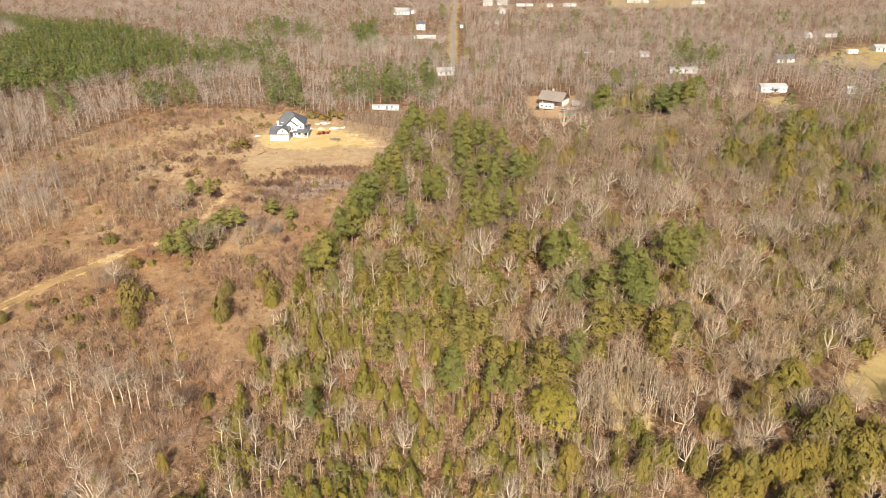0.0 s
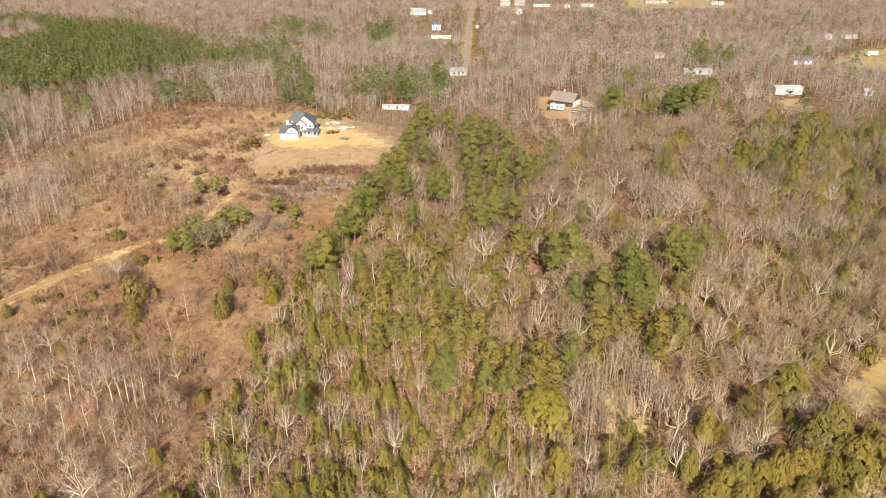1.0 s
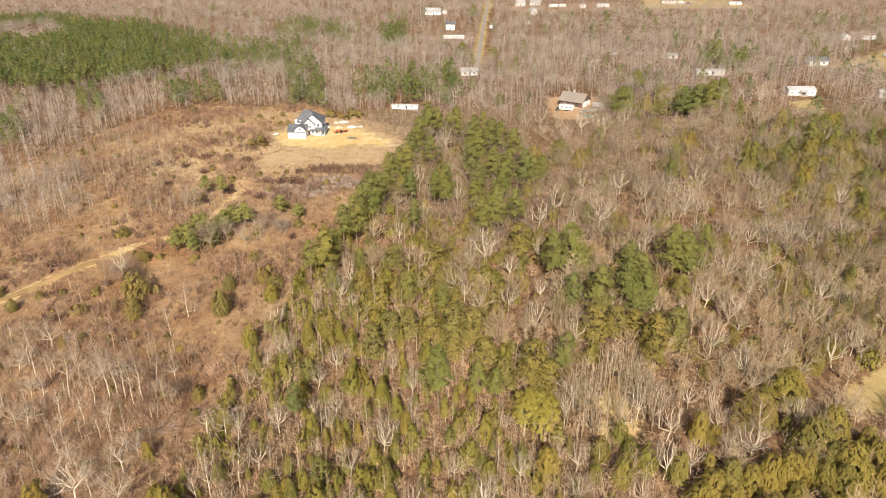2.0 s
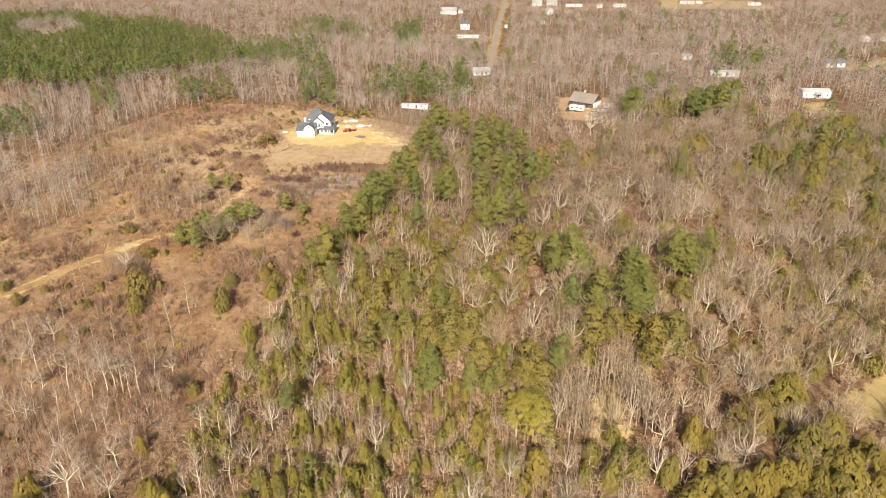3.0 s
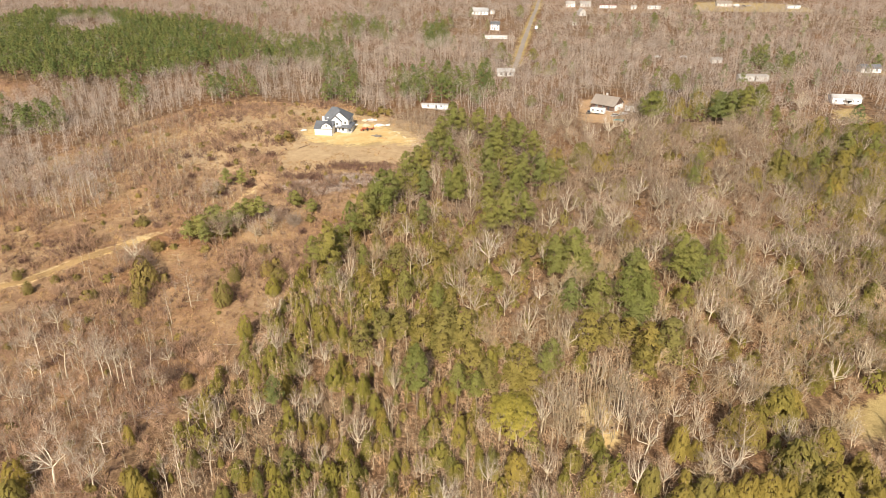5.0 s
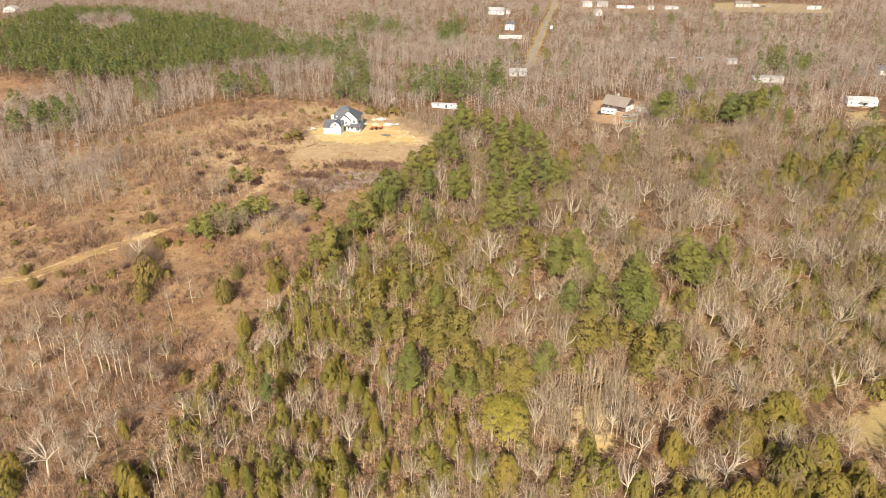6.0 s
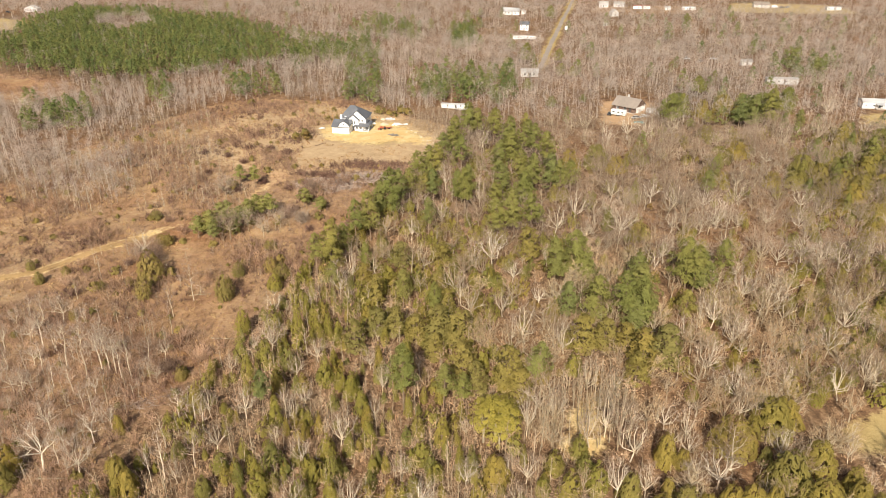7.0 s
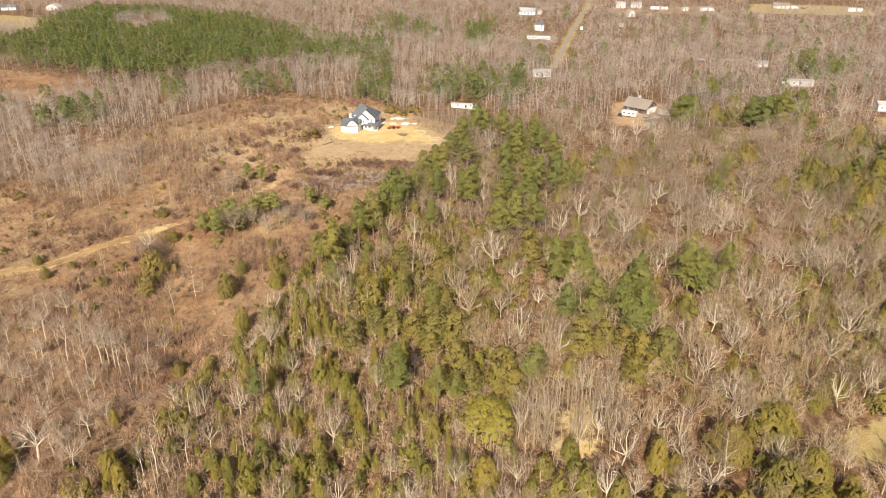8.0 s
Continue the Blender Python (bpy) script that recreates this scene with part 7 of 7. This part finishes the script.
def mobile_home(x, y, turn, w, d, h, label, roof=PALE_ROOF, wall=WHITE, n=4, porch=False, pitch=0.09):
    o = thing("mobile_home", x, y, turn, label, "mobile home", "mobile homes")
    part("skirting", box(-w / 2 + 0.1, w / 2 - 0.1, -d / 2 + 0.1, d / 2 - 0.1, -0.4, 0.5), GREY_ROOF, o)
    part("wall", box(-w / 2, w / 2, -d / 2, d / 2, 0.5, h), wall, o)
    part("roof", prism([(-d / 2 - 0.25, h), (d / 2 + 0.25, h), (d / 2 + 0.25, h + 0.1), (0, h + 0.1 + d * pitch), (-d / 2 - 0.25, h + 0.1)], "x", -w / 2 - 0.2, w / 2 + 0.2), roof, o)
    for i in range(n):
        window(o, -w / 2 + w * (i + 0.5) / n, 1.4, 0.7, 0.6, -d / 2, frame_mat=GREY_ROOF)
    part("door", box(w * 0.06 - 0.45, w * 0.06 + 0.45, -d / 2 - 0.05, -d / 2 + 0.04, 0.55, h - 0.15), TRIM, o, "dark door")
    if porch:
        part("porch_deck", box(-1.0, 2.2, -d / 2 - 2.2, -d / 2, 0.1, 0.5), GREYWOOD, o)
        for a in (-0.9, 2.1):
            part("porch_post", box(a - 0.08, a + 0.08, -d / 2 - 2.15, -d / 2 - 2.0, 0.5, 2.5), GREYWOOD, o)
        part("porch_roof", slab([(-1.2, -d / 2 - 2.4, 2.5), (2.4, -d / 2 - 2.4, 2.5), (2.4, -d / 2, 2.9), (-1.2, -d / 2, 2.9)], 0.1), GREY_ROOF, o)
    return o


mobile_home(-28.3, 361.5, 0, 13.2, 3.0, 2.2, "long white single-wide mobile home at the wood's edge", n=2)
gable_building("metal_roofed_house", 2, 446, 8, 10, 7, 2.8, 1.5, OFFWHITE, PALE_ROOF, "low white house with pale metal roof among trees", ridge="x", openings=((-3, 1.1, 1, 1.2), (2.5, 1.1, 1, 1.2)), door=0)
h_east = gable_building("brown_house", 57, 371, -32, 12, 9, 3.2, 3.2, BRICK, BROWN_SHINGLE, "brown house with wide taupe gable roof on red dirt", ridge="x", openings=((-3.5, 1.1, 1.2, 1.3), (0.5, 1.1, 1.2, 1.3)), door=3.2, eave=0.8)
part("chimney", box(-1.5, -0.7, 0.8, 1.6, 5.0, 7.4), CONCRETE, h_east)
part("porch_wall", box(6.0, 6.4, -3.5, 3.5, 0.25, 2.6), WHITE, h_east, "white-trimmed porch end")
for a in (-3.2, -1.1, 1.1, 3.2):
    part("porch_post", box(6.7, 6.9, a - 0.1, a + 0.1, 0.25, 3.4), WHITE, h_east, "white porch post")
vehicle("camper_trailer", 52, 361, -20, OFFWHITE, "white camper trailer parked before the brown house", "camper")
vehicle("parked_car", 60, 356, 35, SILVERCAR, "silver car parked on red dirt", "car")
vehicle("parked_car", 48, 362, 70, DARKCAR, "dark car parked on red dirt", "car")
vehicle("box_truck", 68, 362, -10, OFFWHITE, "pale box truck beside the brown house", "truck")
heap("junk_heap", 64, 359, 5, 3, 0.9, 7, OFFWHITE, "heap of pale household junk in the yard", "junk", 12)
heap("tarp_heap", 61, 349, 4, 3, 0.8, 4, TEAL, "teal tarp over a low heap", "tarp", 13)
heap("junk_heap", 74, 366, 6, 3, 1.0, 7, OFFWHITE, "heap of pale scrap beside the trees", "junk", 14)

mobile_home(170.5, 379, 0, 13.4, 7, 3.0, "white double-wide mobile home with grey roof and small porch", PALE_ROOF, WHITE, 4, True, 0.17)
mobile_home(139, 428, 3, 16, 5, 2.9, "long white mobile home half hidden by bare trees", PALE_ROOF, OFFWHITE, 4)
gable_building("white_cottage", -17.3, 626, 0, 7, 8, 4.8, 2.0, WHITE, SHINGLE, "small white two-storey cottage beside the road", ridge="x", openings=((-2, 1.1, 1, 1.2), (2, 1.1, 1, 1.2), (-2, 3.2, 1, 1.1), (2, 3.2, 1, 1.1)), door=0)
for i, (x, y, tn) in enumerate(((-18, 576, 8), (-13, 577, 5), (-8, 576, 0))):
    vehicle("camper_trailer", x, y, tn, WHITE, "white trailer in a row beside the road", "camper" if i != 1 else "truck")
gable_building("white_farmhouse", -38, 720, 0, 15, 9, 3.2, 2.8, WHITE, GREY_ROOF, "white farmhouse with grey gable roof behind trees", ridge="x", openings=((-5, 1.1, 1.2, 1.3), (-2, 1.1, 1.2, 1.3), (4, 1.1, 1.2, 1.3)), door=1)
gable_building("garden_shed", -27, 724, 0, 4, 4, 2.8, 1.2, WHITE, GREY_ROOF, "small white shed beside the farmhouse", "shed", ridge="y")
vehicle("box_truck", 16.4, 633, 88, WHITE, "white box truck on the road verge", "truck")
gable_building("roadside_house", 47, 786, 0, 9, 8, 3.2, 2.2, WHITE, PALE_ROOF, "white roadside house with pale metal roof", ridge="x", openings=((-2.5, 1.1, 1.2, 1.2), (2.5, 1.1, 1.2, 1.2)), door=0)
gable_building("roadside_house", 62, 786, 0, 10, 8, 3.0, 2.0, OFFWHITE, GREY_ROOF, "pale roadside house with grey roof", ridge="x", openings=((-2.5, 1.1, 1.2, 1.2), (2.5, 1.1, 1.2, 1.2)), door=0)
mobile_home(83, 768, 0, 16, 5, 3.0, "long white building with red roof edge at the road", RED_ROOF, WHITE, 5)
mobile_home(124, 744, 0, 12, 5, 2.8, "white mobile home at the wood's edge", GREY_ROOF, WHITE, 4)
gable_building("small_shed", 106, 752, 0, 5, 4, 2.4, 1.0, OFFWHITE, GREY_ROOF, "small pale shed beside the woods", "shed", ridge="x", door=0)
gable_building("small_barn", 56, 721, 20, 6, 7, 3.4, 2.6, OFFWHITE, PALE_ROOF, "weathered white barn with rounded pale roof", "barn", ridge="y", door=0)
gable_building("small_shed", 48, 660, 0, 3.5, 3.5, 2.2, 0.9, OFFWHITE, PALE_ROOF, "tiny pale shed in the bare woods", "shed", ridge="y", door=0)
gable_building("ranch_house", 193, 774, 0, 14, 8, 3.0, 2.0, OFFWHITE, BROWN_SHINGLE, "long pale house with brown roof on a dry lawn", ridge="x", openings=((-4, 1.1, 1.2, 1.2), (3, 1.1, 1.2, 1.2)), door=0)
vehicle("box_truck", 204, 768, 10, WHITE, "white truck on the dry lawn", "truck")
vehicle("parked_car", 211, 770, 0, DARKCAR, "dark car on the dry lawn", "car")
vehicle("parked_car", 216, 772, 30, SILVERCAR, "silver car on the dry lawn", "car")
gable_building("ranch_house", 212, 462, 4, 11, 7, 2.8, 1.8, WHITE, SHINGLE, "white ranch house with dark roof on a lawn", ridge="x", openings=((-3.2, 1.1, 1.2, 1.2), (3, 1.1, 1.2, 1.2)), door=0)
vehicle("parked_car", 199, 458, 0, DARKCAR, "dark car beside the ranch house", "car")
vehicle("parked_car", 229, 456, 5, SILVERCAR, "silver car on the gravel drive", "car")
vehicle("parked_car", 236, 457, -20, DARKCAR, "dark car on the gravel drive", "car")
vehicle("camper_trailer", 267, 486, 12, WHITE, "white camper on the lawn", "camper")
gable_building("small_shed", 270, 556, 0, 5, 5, 3.0, 1.4, WHITE, GREY_ROOF, "small white shed among bare trees", "shed", ridge="y", door=0)
mobile_home(286, 556, 10, 10, 4, 2.8, "white mobile home among bare trees", GREY_ROOF, WHITE, 3)
mobile_home(252, 756, 0, 12, 5, 2.8, "white mobile home by the far lawn", GREY_ROOF, WHITE, 3)
gable_building("small_shed", 211, 378, 0, 4, 3.5, 2.6, 1.0, OFFWHITE, PALE_ROOF, "pale shed hidden in bare trees", "shed", ridge="x", door=0)
gable_building("ranch_house", 294, 501, 0, 10, 7, 2.8, 1.6, WHITE, GREY_ROOF, "white house beyond the lawn", ridge="x", openings=((-3, 1.1, 1, 1.2), (3, 1.1, 1, 1.2)), door=0)
for x, y, tn, mt, lb in ((98, 504, 0, SILVERCAR, "silver car among bare trees"), (105, 494, 30, DARKCAR, "dark car among bare trees"), (114, 502, -20, SILVERCAR, "pale car among bare trees")):
    vehicle("parked_car", x, y, tn, mt, lb)
gable_building("small_shed", 130, 481, 10, 6, 4, 2.4, 1.0, OFFWHITE, GREY_ROOF, "grey-roofed shed among bare trees", "shed", ridge="x", door=0)
gable_building("farm_house", -540, 648, 20, 14, 8, 3.0, 2.2, WHITE, SHINGLE, "white farmhouse with dark roof beyond the pines", ridge="x", openings=((-4, 1.1, 1.2, 1.2), (4, 1.1, 1.2, 1.2)), door=0)
gable_building("farm_house", -497, 657, 10, 12, 8, 3.0, 2.6, WHITE, OFFWHITE, "white gabled house beyond the pines", ridge="y", openings=((-3, 1.1, 1.2, 1.2), (3, 1.1, 1.2, 1.2)), door=0)
vehicle("parked_car", -515, 645, 0, DARKCAR, "dark car at the far farm")

# A grey heap of felled tops in the low field.
pile = thing("brush_pile", -56.2, 120.2, 20, "low heap of grey felled branches in the thicket", "brush pile")
for k in range(54):
    a, b, ln = g.normal(0, 1, 2) * (2.6, 1.3), g.normal(0.3, 0.7), g.uniform(1.6, 4.2)
    s = Shape()
    lie = np.array([math.cos(b), math.sin(b), g.uniform(-0.05, 0.22)]) * ln / 2
    c = np.array([*a, 0.3 + 0.5 * math.exp(-(a[0] / 2.6) ** 2 - (a[1] / 1.3) ** 2) * g.uniform(0.3, 1.2)])
    s.stick(c - lie, c + lie, g.uniform(0.035, 0.07), 0, 4)
    s.stick(c, c + lie * 0.6 + np.array([*g.normal(0, 0.35, 2), 0.15]), 0.03)
    ob = new("branch", raw_mesh("branch", *s.done(), [CUT_WOOD]))
    ob.parent = pile
# Fallen trunks in the field and a pole lying below the yard.
for x, y, tn, ln in ((-74, 291, 62, 6.5), (-66, 168, 20, 6), (-58, 133, 35, 9), (-62, 123, 55, 8), (-72, 132, 65, 7), (-50, 149, 5, 6), (-104, 215, 10, 5), (-58, 96, 12, 8), (-54, 99, -28, 7), (-60, 102, 70, 6), (-52, 94, 5, 7), (-68, 119, 40, 7)):
    s = Shape()
    s.stick((-ln / 2, 0, 0.12), (ln / 2, 0, 0.16), 0.15, 0.07, 6)
    for k in range(5):
        f = g.uniform(-0.1, 0.5) * ln
        s.stick((f, 0, 0.15), (f + g.uniform(0.3, 1), g.normal(0, 0.8), g.uniform(0.1, 0.6)), 0.05)
    ob = new("fallen_trunk", raw_mesh("fallen_trunk", *s.done(), [BARK if x != -74 else PINE_BARK]))
    ob.matrix_basis = pose(x, y, gz1(x, y), 0, 0, tn)
    tagged(ob, "pale fallen trunk lying in dry grass" if x != -74 else "dark pole lying on the dry slope", "log", "fallen trunks")
